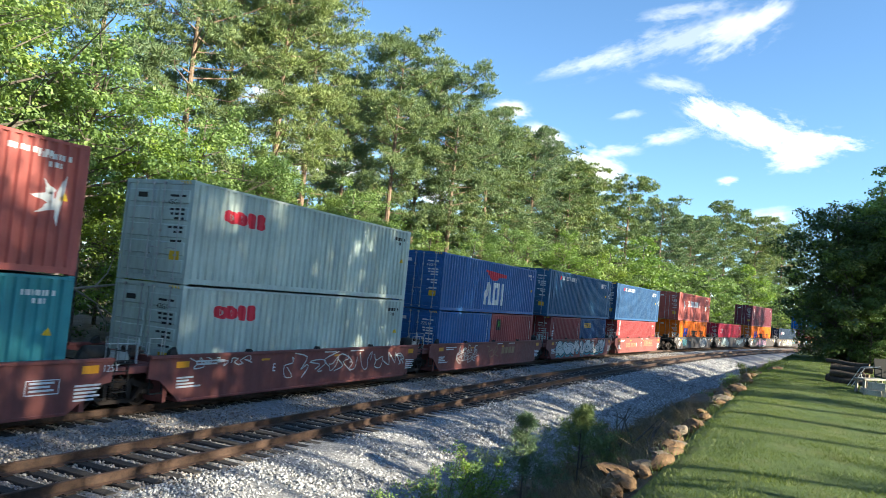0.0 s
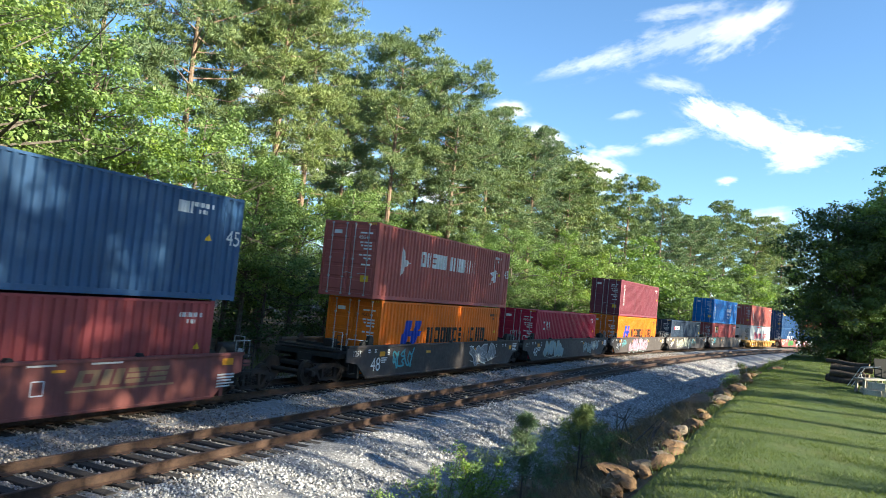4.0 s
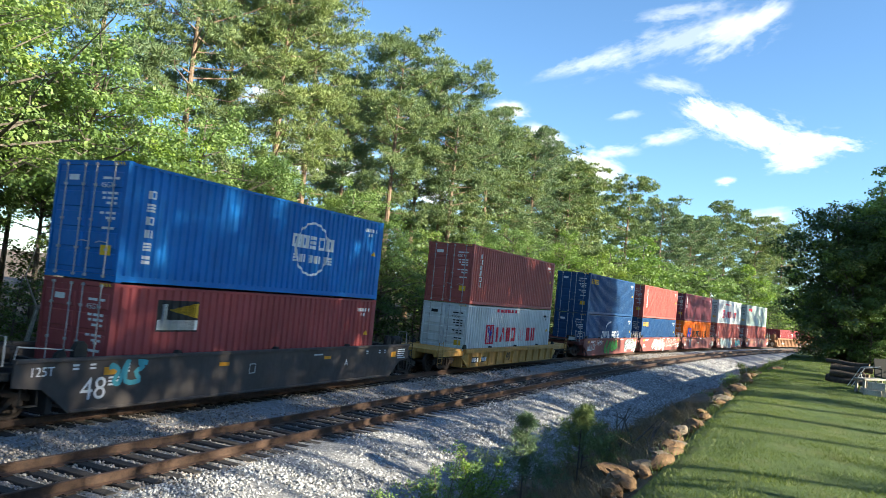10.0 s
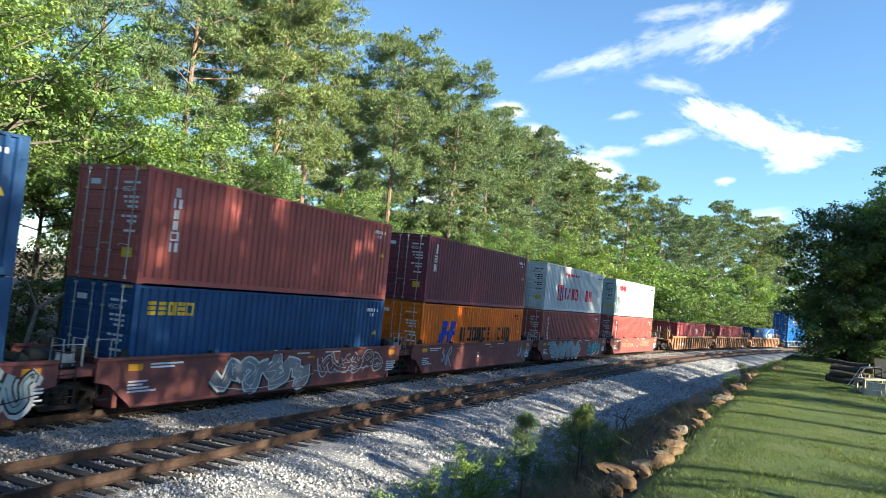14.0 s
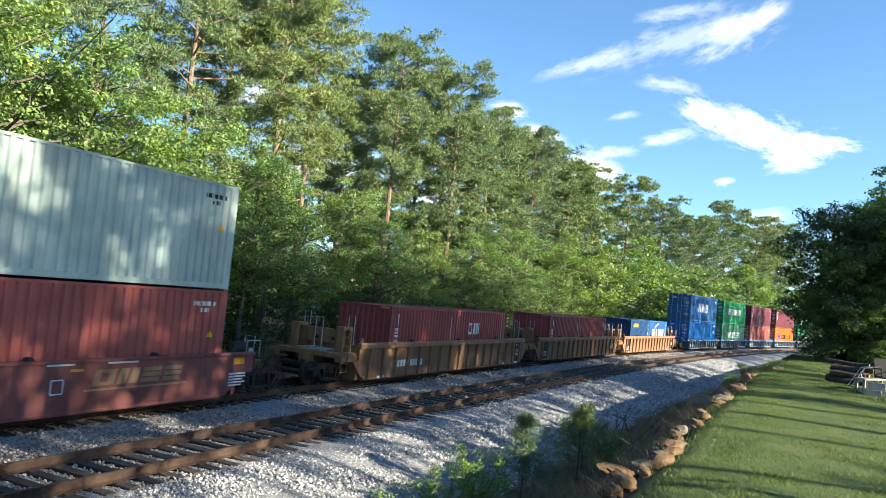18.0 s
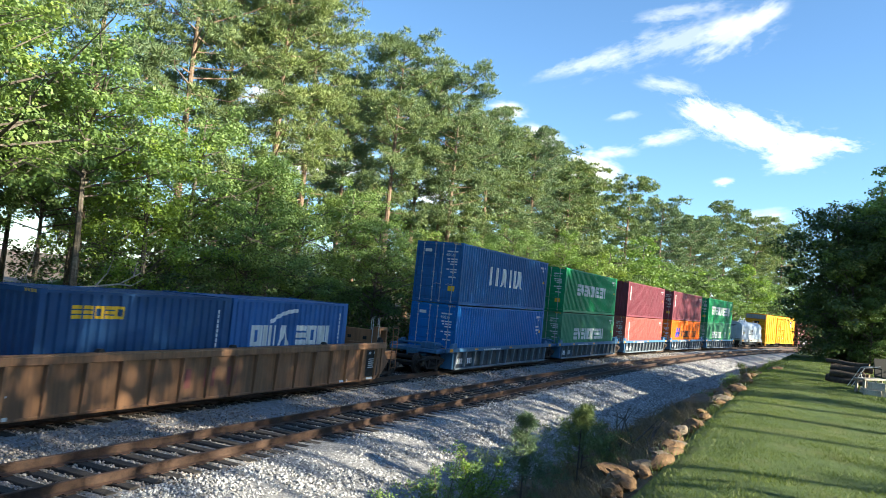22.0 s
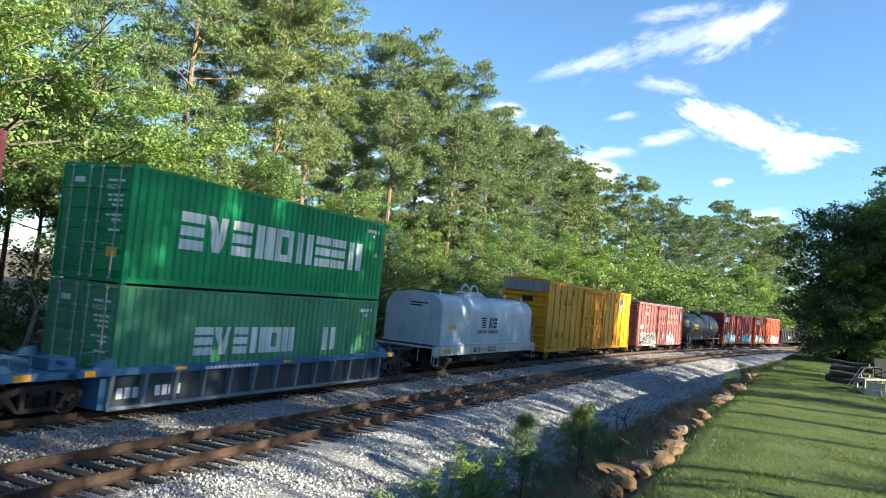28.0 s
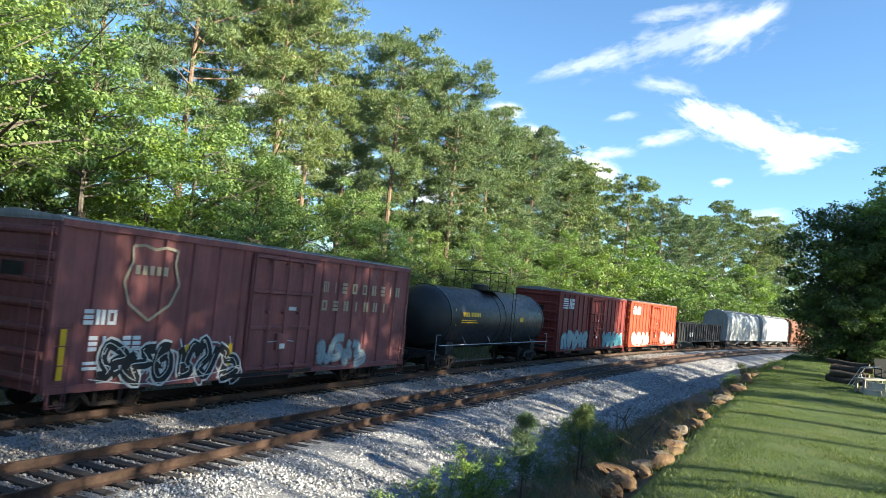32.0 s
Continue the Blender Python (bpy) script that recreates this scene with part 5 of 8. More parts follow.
M_CMA20 = [("name_bars", bars(-2.1, 1.2, 0.62, (0.5, 0.6, 0.55, -0.2, 0.5, 0.5, 0.6), 0.1, 0, "omabeom"), WHITE), ("swoosh", ribbon(rounded([(-1.2, 1.92), (-0.8, 2.12), (-0.35, 2.24), (0.15, 2.3)], 5), 0.12), WHITE)]
M_FLAG = [("emblem_panel", [rect(-2.3, -1.7, 1.75, 2.3)], BLACK), ("emblem", [rect(-2.2, -1.95, 1.9, 2.2)], G_GREEN)]

# unit: place of the lower container's near end, joint height, lower boxes, upper box
UNITS = [
    (-0.05, 3.13, [(F40, HC, C_TEAL, "teal forty-foot shipping container with folded steel walls", [], False)], (F40, C_BROWN, "brown forty-foot shipping container with a white star shape", M_STAR)),
    (15.45, 3.1, [(F40, HC, C_SAGE, "pale sage-grey forty-foot shipping container with red name shapes", m_oocl(2.65), False)], (F40, C_SAGE, "pale sage-grey forty-foot shipping container with red name shapes", m_oocl(2.65))),
    (30.92, 2.74, [(F20, STD, C_BLUE, "blue twenty-foot shipping container", [], False), (F20, STD, C_DARKRED, "dark red twenty-foot shipping container with a small emblem", M_FLAG, True)], (F40, C_BLUE, "blue forty-foot shipping container with bold white name bars", M_APL)),
    (46.29, 2.72, [(F20, STD, C_DARKRED, "red-brown twenty-foot shipping container with upright name bars", M_TEX20, False), (F20, STD, C_NAVY, "navy twenty-foot shipping container with yellow name bars", M_SEACO20, True)], (F45, C_STEELBLUE, "slate-blue forty-five-foot shipping container with white name bars", M_HORIZON)),
    (61.6, 2.73, [(F40, STD, C_DARKRED, "dark red forty-foot shipping container with upright white bars", M_TEX, False)], (F45, C_DUSK, "dusky blue forty-five-foot shipping container with white name bars", M_HORIZON)),
    (82.96, 3.04, [(F40, HC, C_ORANGE, "orange forty-foot shipping container with black name bars", M_HAPAG, False)], (F45, C_BROWN, "brown forty-five-foot shipping container with white name bars and stars", M_PASHA)),
    (100.9, 3.05, [(F40, HC, C_RED, "crimson forty-foot shipping container with white name bars", M_CAI, False)], None),
    (118.95, 3.05, [(F40, HC, C_ORANGE, "orange forty-foot shipping container with black name bars", M_HAPAG, False)], (F40, C_MAROON, "maroon forty-foot shipping container with upright white bars", M_TRITON)),
    (136.87, 3.03, [(F40, HC, C_SLATE, "dark slate forty-foot shipping container with white name bars", M_SEACO_W, False)], None),
    (154.85, 3.04, [(F40, HC, C_DARKRED, "dark red forty-foot shipping container with a black and yellow emblem", M_BEACON, False)], (F40, C_AZURE, "azure blue forty-foot shipping container with a white globe shape", M_COSCO)),
    (175.65, 3.1, [(F40, STD, C_WHITE, "white forty-foot shipping container with red name bars", M_YM, False)], (F40, C_BROWN, "brown forty-foot shipping container with upright white bars", M_TRITON)),
    (195.39, 3.03, [(F40, HC, C_NAVY, "navy forty-foot shipping container with large white name bars", M_CMA, False)], (F40, C_NAVY, "navy forty-foot shipping container with yellow name bars", M_SEACO)),
    (210.8, 3.05, [(F40, HC, C_NAVY, "navy forty-foot shipping container with yellow name bars", M_SEACO, False)], (F40, C_BROWN, "brown forty-foot shipping container with upright white bars", M_TRITON)),
    (226.24, 3.05, [(F40, HC, C_ORANGE, "orange forty-foot shipping container with black name bars", M_HAPAG, False)], (F40, C_MAROON, "maroon forty-foot shipping container with upright white bars", M_TEX)),
    (241.73, 3.09, [(F40, HC, C_BROWN, "brown forty-foot shipping container with upright white bars", M_TRITON, False)], (F40, C_WHITE, "white forty-foot shipping container with large red name bars", M_YM)),
    (257.3, 3.04, [(F40, HC, C_BROWN, "brown forty-foot shipping container with upright white bars", M_TRITON, False)], (F40, C_SAGE, "pale sage-grey forty-foot shipping container with red name shapes", m_oocl(HC))),
    (279.0, 2.83, [(F20, STD, C_DARKRED, "dark red twenty-foot shipping container with upright white bars", M_TEX20, True), (F20, STD, C_DARKRED, "dark red twenty-foot shipping container with white name bars", M_CAI20, True)], None),
    (298.51, 2.83, [(F20, STD, C_DARKRED, "dark red twenty-foot shipping container with upright white bars", M_TEX20, True), (F20, STD, C_DARKRED, "plain dark red twenty-foot shipping container", [], True)], None),
    (317.95, 2.84, [(F20, STD, C_NAVY, "navy twenty-foot shipping container with yellow name bars", M_SEACO20, True), (F20, STD, C_BLUE, "blue twenty-foot shipping container with white name bars", M_CMA20, True)], None),
    (339.45, 3.03, [(F40, HC, C_AZURE, "bright blue forty-foot shipping container", M_F, False)], (F40, C_ITBLUE, "weathered blue forty-foot shipping container with bold white bars", M_ITALIA)),
    (355.11, 3.03, [(F40, HC, C_GREEN2, "faded green forty-foot shipping container with white name bars", [("name_bars", bars(-3.4, 1.13, 0.76, (0.66,) * 9, 0.1, 0.0, "evehoheeh"), WHITE)], False)], (F40, C_GREEN, "green forty-foot shipping container with white name bars", M_EVER)),
    (370.72, 3.03, [(F40, HC, C_BROWN, "brown forty-foot shipping container with upright white bars", M_TRITON, False)], (F40, C_MAROON, "maroon forty-foot shipping container with folded end", M_TEX)),
    (386.43, 3.03, [(F40, HC, C_ORANGE, "orange forty-foot shipping container with black name bars", M_HAPAG, False)], (F40, C_MAROON, "maroon forty-foot shipping container with upright white bars", M_TEX)),
    (401.9, 3.02, [(F40, HC, C_GREEN2, "faded green forty-foot shipping container with broken name bars", M_EVER2, False)], (F40, C_GREEN, "green forty-foot shipping container with white name bars", M_EVER3)),
]

for i, (s, joint, lower, upper) in enumerate(UNITS):
    h0 = lower[0][1]
    if i == 1:
        h0 = 2.65
    place = s
    for length, h, colour, label, marks, folded in lower:
        if i == 1:
            h = 2.65
        gap = 0.076 if length == F20 else 0
        rides(container(length, h, colour, label, folded, marks), place + length / 2, joint - h0)
        place += length + gap
    if upper:
        length, colour, label, marks = upper
        h = 2.75 if i == 1 else 2.6 if i in (2,) else HC
        rides(container(length, h, colour, label, i == 21, marks), s + F40 / 2, joint + 0.012)

# the cars under them
MID = F40 / 2


def put_well(i, car):
    rides(car, UNITS[i][0] + MID)
    return car


TXT = "oxide-brown articulated well car with sprayed graffiti"
for i in (0, 1, 2, 3, 4, 11, 12, 13, 14, 15):
    w = put_well(i, brown_well(W_BROWN, TXT if i not in (4, 15) else "oxide-brown articulated well car with faded lettering bars", end=1 if i in (4, 15) else 0))
    fc = face_at(1.485)
    faded = paint("faded tan lettering", (0.3, 0.19, 0.11), 0.6, 0.3, 0.0) if i == 0 else faded
    if i == 0:
        letters("125T", 6.9, 1.02, 0.16, fc, WHITE, w)
        flat_marks("notice", stroke([(5.0, 0.62), (5.8, 0.62), (5.8, 0.92), (5.0, 0.92), (5.0, 0.62)], 0.025) + print_rows(5.08, 0.84, (0.6, 0.5, 0.6)), 1.485, WHITE, w, "white framed notice")
    if i == 1:
        letters("E", -2.35, 0.72, 0.24, fc, WHITE, w)
        scrawl(w, -1.9, 4.2, 0.55, 1.15, 1.485, 21, G_WHITE, 12, 0.035)
        scrawl(w, -5.9, -3.4, 1.0, 1.25, 1.487, 22, G_WHITE, 8, 0.03)
        scrawl(w, 4.6, 6.2, 0.6, 1.15, 1.485, 23, G_WHITE, 4, 0.05)
    if i == 2:
        graffiti(w, -4.4, -2.2, 0.5, 1.2, 1.485, 31, W_BROWN, G_WHITE, 4)
        flat_marks("car_name", bars(1.0, 0.7, 0.34, (0.4, 0.4, 0.4, 0.4), 0.08, 0.2), 1.485, faded, w, "faded tan name bars")
        scrawl(w, -0.9, 0.6, 0.6, 1.1, 1.485, 33, faded, 4, 0.05)
    if i == 3:
        graffiti(w, -5.6, 5.4, 0.3, 1.3, 1.485, 41, G_WHITE, BLACK, 9, G_CYAN, 2)
    if i in (4, 15):
        flat_marks("car_mark", bars(-4.0, 0.6, 0.3, (0.24,) * 4 + (-0.2,) + (0.2,) * 6, 0.06, 0, "ohee"), 1.485, faded, w, "faded tan car mark as bars")
        letters("B" if i == 4 else "A", -1.0, 0.62, 0.3, fc, WHITE, w)
        flat_marks("car_name", bars(1.6, 0.72, 0.36, (0.6, 0.6, 0.6, 0.6), 0.1, 0.3, "ohee") + [rect(1.4, 4.6, 0.6, 0.65)], 1.485, faded, w, "faded tan name bars")
        flat_marks("notice", stroke([(0.55, 0.6), (0.85, 0.6), (0.85, 0.9), (0.55, 0.9), (0.55, 0.6)], 0.03), 1.485, WHITE, w)
    if i == 11:
        scrawl(w, -5.9, -4.6, 0.5, 1.1, 1.485, 51, G_PALE, 5, 0.05)
        scrawl(w, -4.2, -2.8, 0.85, 1.2, 1.485, 52, G_WHITE, 7, 0.04)
        graffiti(w, -2.3, 1.0, 0.25, 1.2, 1.485, 53, G_GREEN, BLACK, 4)
        graffiti(w, 3.4, 6.6, 0.35, 1.3, 1.485, 54, G_PALE, BLACK, 5, G_WHITE)
    if i == 12:
        graffiti(w, -3.2, 1.2, 0.25, 1.25, 1.485, 61, G_GREY, G_WHITE, 4, BLACK)
        graffiti(w, 1.5, 5.8, 0.5, 1.2, 1.485, 62, W_BROWN, G_WHITE, 6)
    if i == 13:
        scrawl(w, -4.4, -3.4, 0.4, 1.2, 1.485, 71, G_PALE, 3, 0.08)
        letters("D", -0.5, 0.62, 0.26, fc, WHITE, w)
        scrawl(w, 5.0, 6.8, 0.4, 1.1, 1.485, 72, G_PALE, 6, 0.06)
    if i == 14:
        graffiti(w, -5.0, 0.6, 0.25, 1.3, 1.485, 81, G_PALE, G_GREY, 6, G_WHITE)
        graffiti(w, 2.6, 5.4, 0.3, 1.15, 1.485, 82, G_CYAN, BLACK, 4, G_WHITE)

for i in (5, 6, 7, 8, 9):
    w = put_well(i, grey_well(W_GREY, "dark grey forty-eight-foot well car with sprayed graffiti", end=1 if i == 9 else 0))
    if i == 5:
        graffiti(w, 2.2, 5.2, 0.3, 1.25, 1.485, 91, G_GREY, G_WHITE, 3)
        scrawl(w, -5.3, -3.6, 0.5, 1.2, 1.485, 92, G_CYAN, 6, 0.08)
    if i == 6:
        graffiti(w, -5.2, -1.8, 0.25, 1.3, 1.485, 93, G_PALE, G_CREAM, 4)
        graffiti(w, 2.6, 6.2, 0.4, 1.25, 1.485, 94, G_PALE, BLACK, 5)
    if i == 7:
        graffiti(w, -3.2, 2.2, 0.2, 1.3, 1.485, 95, G_PINK, BLACK, 4, G_PALE)
        scrawl(w, -5.4, -4.2, 0.7, 1.2, 1.485, 96, G_CYAN, 6, 0.04)
    if i == 8:
        graffiti(w, -4.6, 1.4, 0.25, 1.3, 1.485, 97, G_CREAM, BLACK, 7, G_GREY)
        scrawl(w, 1.6, 3.6, 0.7, 1.2, 1.485, 98, G_CYAN, 6, 0.05)
    if i == 9:
        scrawl(w, -6.2, -5.2, 0.8, 1.3, 1.485, 99, G_CYAN, 4, 0.12)
        letters("A", 3.9, 0.72, 0.22, face_at(1.485), WHITE, w)
        flat_marks("notice", stroke([(-1.2, 0.72), (-0.95, 0.72), (-0.95, 0.98), (-1.2, 0.98), (-1.2, 0.72)], 0.02), 1.485, WHITE, w)

w = put_well(10, ribbed_well(W_YELLOW, "yellow single well car with upright side ribs", 6.35, 6.6, 9.3, 1.02, 0.16, 0.72, 12))
for o in list(w.children):
    if o.name.startswith("truck"):
        o.matrix_basis = pose(-8.0, 0, 0)
add_truck(w, 8.0)
letters("40", -1.4, 0.34, 0.42, face_at(1.475), BLACK, w)
flat_marks("car_mark", [rect(-5.95, -4.2, 0.35, 0.62)], 1.47, BLACK, w)
flat_marks("car_mark_bars", bars(-5.9, 0.39, 0.18, (0.17, 0.17, 0.17, -0.1) + (0.15,) * 6, 0.04), 1.475, WHITE, w, "white car mark as bars")

for i in (16, 17, 18):
    w = put_well(i, ribbed_well(W_TAN, "rusty tan fifty-three-foot well car with upright side ribs", 8.25, 8.6, 9.72, 1.45, 0.12, 0.8, 17, end=9.5 if i == 18 else 0, tall=True))
    fc = face_at(1.475)
    if i == 16:
        flat_marks("car_mark_bars", bars(-6.0, 0.5, 0.26, (0.2,) * 4 + (-0.3,) + (0.17,) * 5, 0.05), 1.475, WHITE, w, "white car mark as bars")
        letters("53", 5.2, 0.35, 0.42, fc, BLACK, w)
    else:
        flat_marks("panel", [rect(-7.7, -6.8, 0.22, 1.24)], 1.475, BLACK, w, "black notice panel")
        letters("125T", -7.66, 0.36, 0.3, face_at(1.48), WHITE, w)
        if i == 17:
            letters("53", 6.0, 0.42, 0.42, fc, BLACK, w)
        flat_marks("faded_bars", bars(-2.0, 0.45, 0.5, (0.4, 0.4, 0.4), 0.5), 1.47, W_BROWN, w, "faded red shapes")
    flat_marks("panel", [rect(7.3, 8.15, 0.25, 1.2)], 1.475, BLACK, w, "black notice panel")
    flat_marks("print", print_rows(7.45, 1.05, (0.14,), 0.09) + print_rows(7.8, 1.05, (0.14,), 0.09) + print_rows(7.45, 0.86, (0.5, 0.42, 0.52, 0.36, 0.46), 0.03, 0.045), 1.479, WHITE, w, "rows of small white print as bars")
    flat_marks("sill_mark", [rect(5.6, 6.1, 0.14, 0.22), rect(7.4, 7.9, 0.14, 0.22), rect(-7.2, -6.7, 0.14, 0.22)], 1.479, WHITE, w)

for i in (19, 20, 21, 22, 23):
    put_well(i, blue_well(W_BLUE, W_SKIRT, "blue articulated well car with grey-blue ribbed skirt", end=1 if i == 23 else 0))
# ---- the mixed freight cars behind ----
K_SILVER = paint("silver grey cover paint", (0.46, 0.5175, 0.598), 0.38, 0.3, 0.05)
K_SILL = paint("off-white sill paint", (0.55, 0.56, 0.54), 0.55, 0.4, 0.1)
K_YELLOW = paint("armour yellow boxcar paint", (0.6864, 0.3102, 0.0132), 0.5, 0.35, 0.08)
K_BOXBROWN = paint("weathered red-brown boxcar paint", (0.2379, 0.0872, 0.0872), 0.6, 0.45, 0.15)
K_ROOF = paint("galvanised roof", (0.33, 0.34, 0.36), 0.5, 0.5, 0.15, 0.2)
K_TANK = paint("black tank paint", (0.0252, 0.0252, 0.028), 0.38, 0.35, 0.08)
K_BOXRED = paint("dull red boxcar paint", (0.228, 0.042, 0.036), 0.6, 0.45, 0.12)
K_BOXORANGE = paint("orange-red boxcar paint", (0.4, 0.07, 0.03), 0.6, 0.45, 0.12)
K_GONDOLA = paint("black gondola paint", (0.02, 0.02, 0.021), 0.65, 0.4, 0.15)
K_HOPPER = paint("light grey hopper paint", (0.36, 0.37, 0.38), 0.55, 0.45, 0.1)
K_HOPPERBROWN = paint("brown hopper paint", (0.22, 0.09, 0.05), 0.6, 0.45, 0.12)
K_CREAM = paint("worn cream lettering", (0.42, 0.36, 0.26), 0.6, 0.4, 0.0)


def couplers(t, half):
    for sx in (-1, 1):
        part("coupler", Shape().box(min(sx * (half - 0.2), sx * (half + 0.55)), max(sx * (half - 0.2), sx * (half + 0.55)), -0.1, 0.1, 0.74, 0.92, 0.02)
             .box(min(sx * (half + 0.4), sx * (half + 0.68)), max(sx * (half + 0.4), sx * (half + 0.68)), -0.17, 0.17, 0.68, 0.98, 0.04), M_DARK, t)
        part("brake_hose", Shape().tube([(sx * (half + 0.1), -0.35, 0.8), (sx * (half + 0.3), -0.33, 0.55), (sx * (half + 0.6), -0.3, 0.42)], 0.025, 5), M_DARK, t)


def corner_ladder(t, x, y, z0, z1, n, material):
    lad = part("ladder", ladder_shape(0.42, z0, z1, n), material, t)
    lad.matrix_basis = pose(x, y, 0)
    return lad


def boxcar(length, z0, z1, colour, roof, label, posts, door, truck, end_colour=None):
    """A boxcar: ribbed sides, plug or sliding doors, corrugated ends, ribbed roof."""
    h = length / 2
    t = thing("boxcar", label, "boxcar", "freight cars of the train")
    y = 1.48
    part("body", Shape().box(-h, h, -y + 0.04, y - 0.04, z0, z1 - 0.04), colour, t)
    for i in range(posts):
        x = -h + 0.05 + (length - 0.1) * i / (posts - 1)
        if door[0] - 0.1 < x < door[1] + 0.1:
            continue
        for sy in (-1, 1):
            part("side_post", cached(("side_post", z0, z1), lambda: Shape().prism([(-0.075, 0.0), (0.075, 0.0), (0.05, 0.06), (-0.05, 0.06)], "z", z0 + 0.12, z1 - 0.14)), colour, t).matrix_basis = pose(x, sy * (y - 0.04), 0, 0, 0, 0 if sy > 0 else 180)
    for sy in (-1, 1):
        part("side_sill", Shape().box(-h, h, sy * y - 0.035, sy * y + 0.035, z0 - 0.02, z0 + 0.16, 0.01), colour, t)
        part("top_chord", Shape().box(-h, h, sy * y - 0.035, sy * y + 0.035, z1 - 0.16, z1, 0.01), colour, t)
    # doors
    n_doors = 2 if door[1] - door[0] > 4 else 1
    w = (door[1] - door[0]) / n_doors
    for k in range(n_doors):
        a, b = door[0] + w * k, door[0] + w * (k + 1)
        d = part("door", Shape().box(a + 0.03, b - 0.03, -y - 0.05, -y + 0.02, z0 + 0.2, z1 - 0.2, 0.01), colour, t, "steel plug door")
        zd = z1 - z0
        for z in (z0 + 0.24, z0 + 0.38 * zd, z0 + 0.66 * zd, z1 - 0.26):
            part("door_bar", Shape().prism([(-y - 0.05, z - 0.06), (-y - 0.13, z - 0.035), (-y - 0.13, z + 0.035), (-y - 0.05, z + 0.06)], "x", a + 0.06, b - 0.06), colour, d)
        for x in (a + 0.08, b - 0.14):
            part("door_stile", Shape().box(x, x + 0.06, -y - 0.1, -y - 0.05, z0 + 0.22, z1 - 0.24, 0.008), colour, d)
        for x in (a + 0.26 * w, a + 0.5 * w, a + 0.74 * w):
            part("lock_rod", Shape().tube([(x, -y - 0.15, z0 + 0.08), (x, -y - 0.15, z1 - 0.25)], 0.026, 6), colour, d)
            for z in (z0 + 0.3, z0 + 0.5 * zd, z1 - 0.4):
                part("rod_guide", Shape().box(x - 0.06, x + 0.06, -y - 0.18, -y - 0.05, z - 0.04, z + 0.04, 0.006), colour, d)
        part("latch_box", Shape().box(a + 0.42 * w, a + 0.58 * w, -y - 0.17, -y - 0.05, z0 + 0.75, z0 + 1.25, 0.015), colour, d)
        part("tag", Shape().box(a + 0.46 * w, a + 0.54 * w, -y - 0.178, -y - 0.17, z0 + 0.8, z0 + 0.95), WHITE, d, "white tag")
        part("placard", Shape().box(a + 0.6 * w, a + 0.72 * w, -y - 0.058, -y - 0.05, z0 + 0.52 * zd, z0 + 0.55 * zd), WHITE, d, "white card")
        part("door_track", Shape().box(a - 0.6, b + 0.2, -y - 0.09, -y - 0.03, z0 + 0.02, z0 + 0.12), M_DARK if k == 0 else colour, t)
        part("door_handle", Shape().tube([(a + 0.3 * w, -y - 0.12, z0 + 1.0), (a + 0.55 * w, -y - 0.15, z0 + 1.05), (a + 0.7 * w, -y - 0.12, z0 + 1.0)], 0.02, 5), M_STEEL, d)
    # ends
    for sx in (-1, 1):
        for j in range(7):
            z = z0 + 0.15 + (z1 - z0 - 0.55) * j / 6
            part("end_rib", Shape().prism([(sx * (h - 0.01), z), (sx * (h + 0.06), z + 0.05), (sx * (h + 0.075), z + 0.11), (sx * (h + 0.06), z + 0.17), (sx * (h - 0.01), z + 0.22)], "y", -y + 0.1, y - 0.1), end_colour or colour, t)
        part("end_ladder", ladder_shape(0.42, z0, z1 - 0.1, 9), colour, t).matrix_basis = pose(sx * (h + 0.13), -y + 0.15 if sx > 0 else -y + 0.55, 0, 0, 0, 90 if sx > 0 else -90)
        corner_ladder(t, sx * h - (0.5 if sx > 0 else -0.08), -y - 0.09, z0 - 0.3, z0 + 1.5, 5, colour)
        part("step", Shape().tube([(sx * h - sx * 0.1, -y, z0), (sx * h - sx * 0.1, -y, z0 - 0.32), (sx * h - sx * 0.5, -y, z0 - 0.32), (sx * h - sx * 0.5, -y, z0)], 0.018, 5), colour, t)
        part("brake_wheel" if sx > 0 else "end_plate", Shape().turned([(sx * (h + 0.1), 0.26), (sx * (h + 0.14), 0.28), (sx * (h + 0.16), 0.24)], "x", (0, 0.7, z1 - 1.0), 14) if sx > 0 else Shape().box(-h - 0.09, -h - 0.075, -0.5, 0.2, z1 - 1.3, z1 - 1.0), M_DARK, t)
    # roof
    r = Shape().prism([(-y, z1 - 0.05), (y, z1 - 0.05), (y, z1 + 0.02), (0, z1 + 0.13), (-y, z1 + 0.02)], "x", -h - 0.03, h + 0.03)
    n = int(length / 1.1)
    for i in range(n + 1):
        x = -h + length * i / n
        r.prism([(-y + 0.05, z1 + 0.01), (y - 0.05, z1 + 0.01), (y - 0.05, z1 + 0.05), (0, z1 + 0.17), (-y + 0.05, z1 + 0.05)], "x", x - 0.05, x + 0.05)
    part("roof", r, roof, t)
    part("underframe", Shape().box(-h + 0.1, h - 0.1, -0.3, 0.3, z0 - 0.1, z0 + 0.05).box(-1.6, 1.4, -0.9, -0.4, z0 - 0.35, z0), M_DARK, t)
    add_truck(t, -truck)
    add_truck(t, truck)
    couplers(t, h)
    return t


def side_marks(name, polys, t, material, label="", y=1.445):
    return flat_marks(name, polys, y, material, t, label)


# coil steel car
t = thing("coil_car", "silver-grey covered coil car with a rounded steel hood", "coil car", "freight cars of the train")
n = 10
arc = [(-1.42, 1.28), (-1.42, 2.75)] + [(-1.42 + 0.75 * (1 - math.cos(a)), 2.75 + 0.72 * math.sin(a)) for a in np.linspace(0, math.pi / 2, n)][1:]
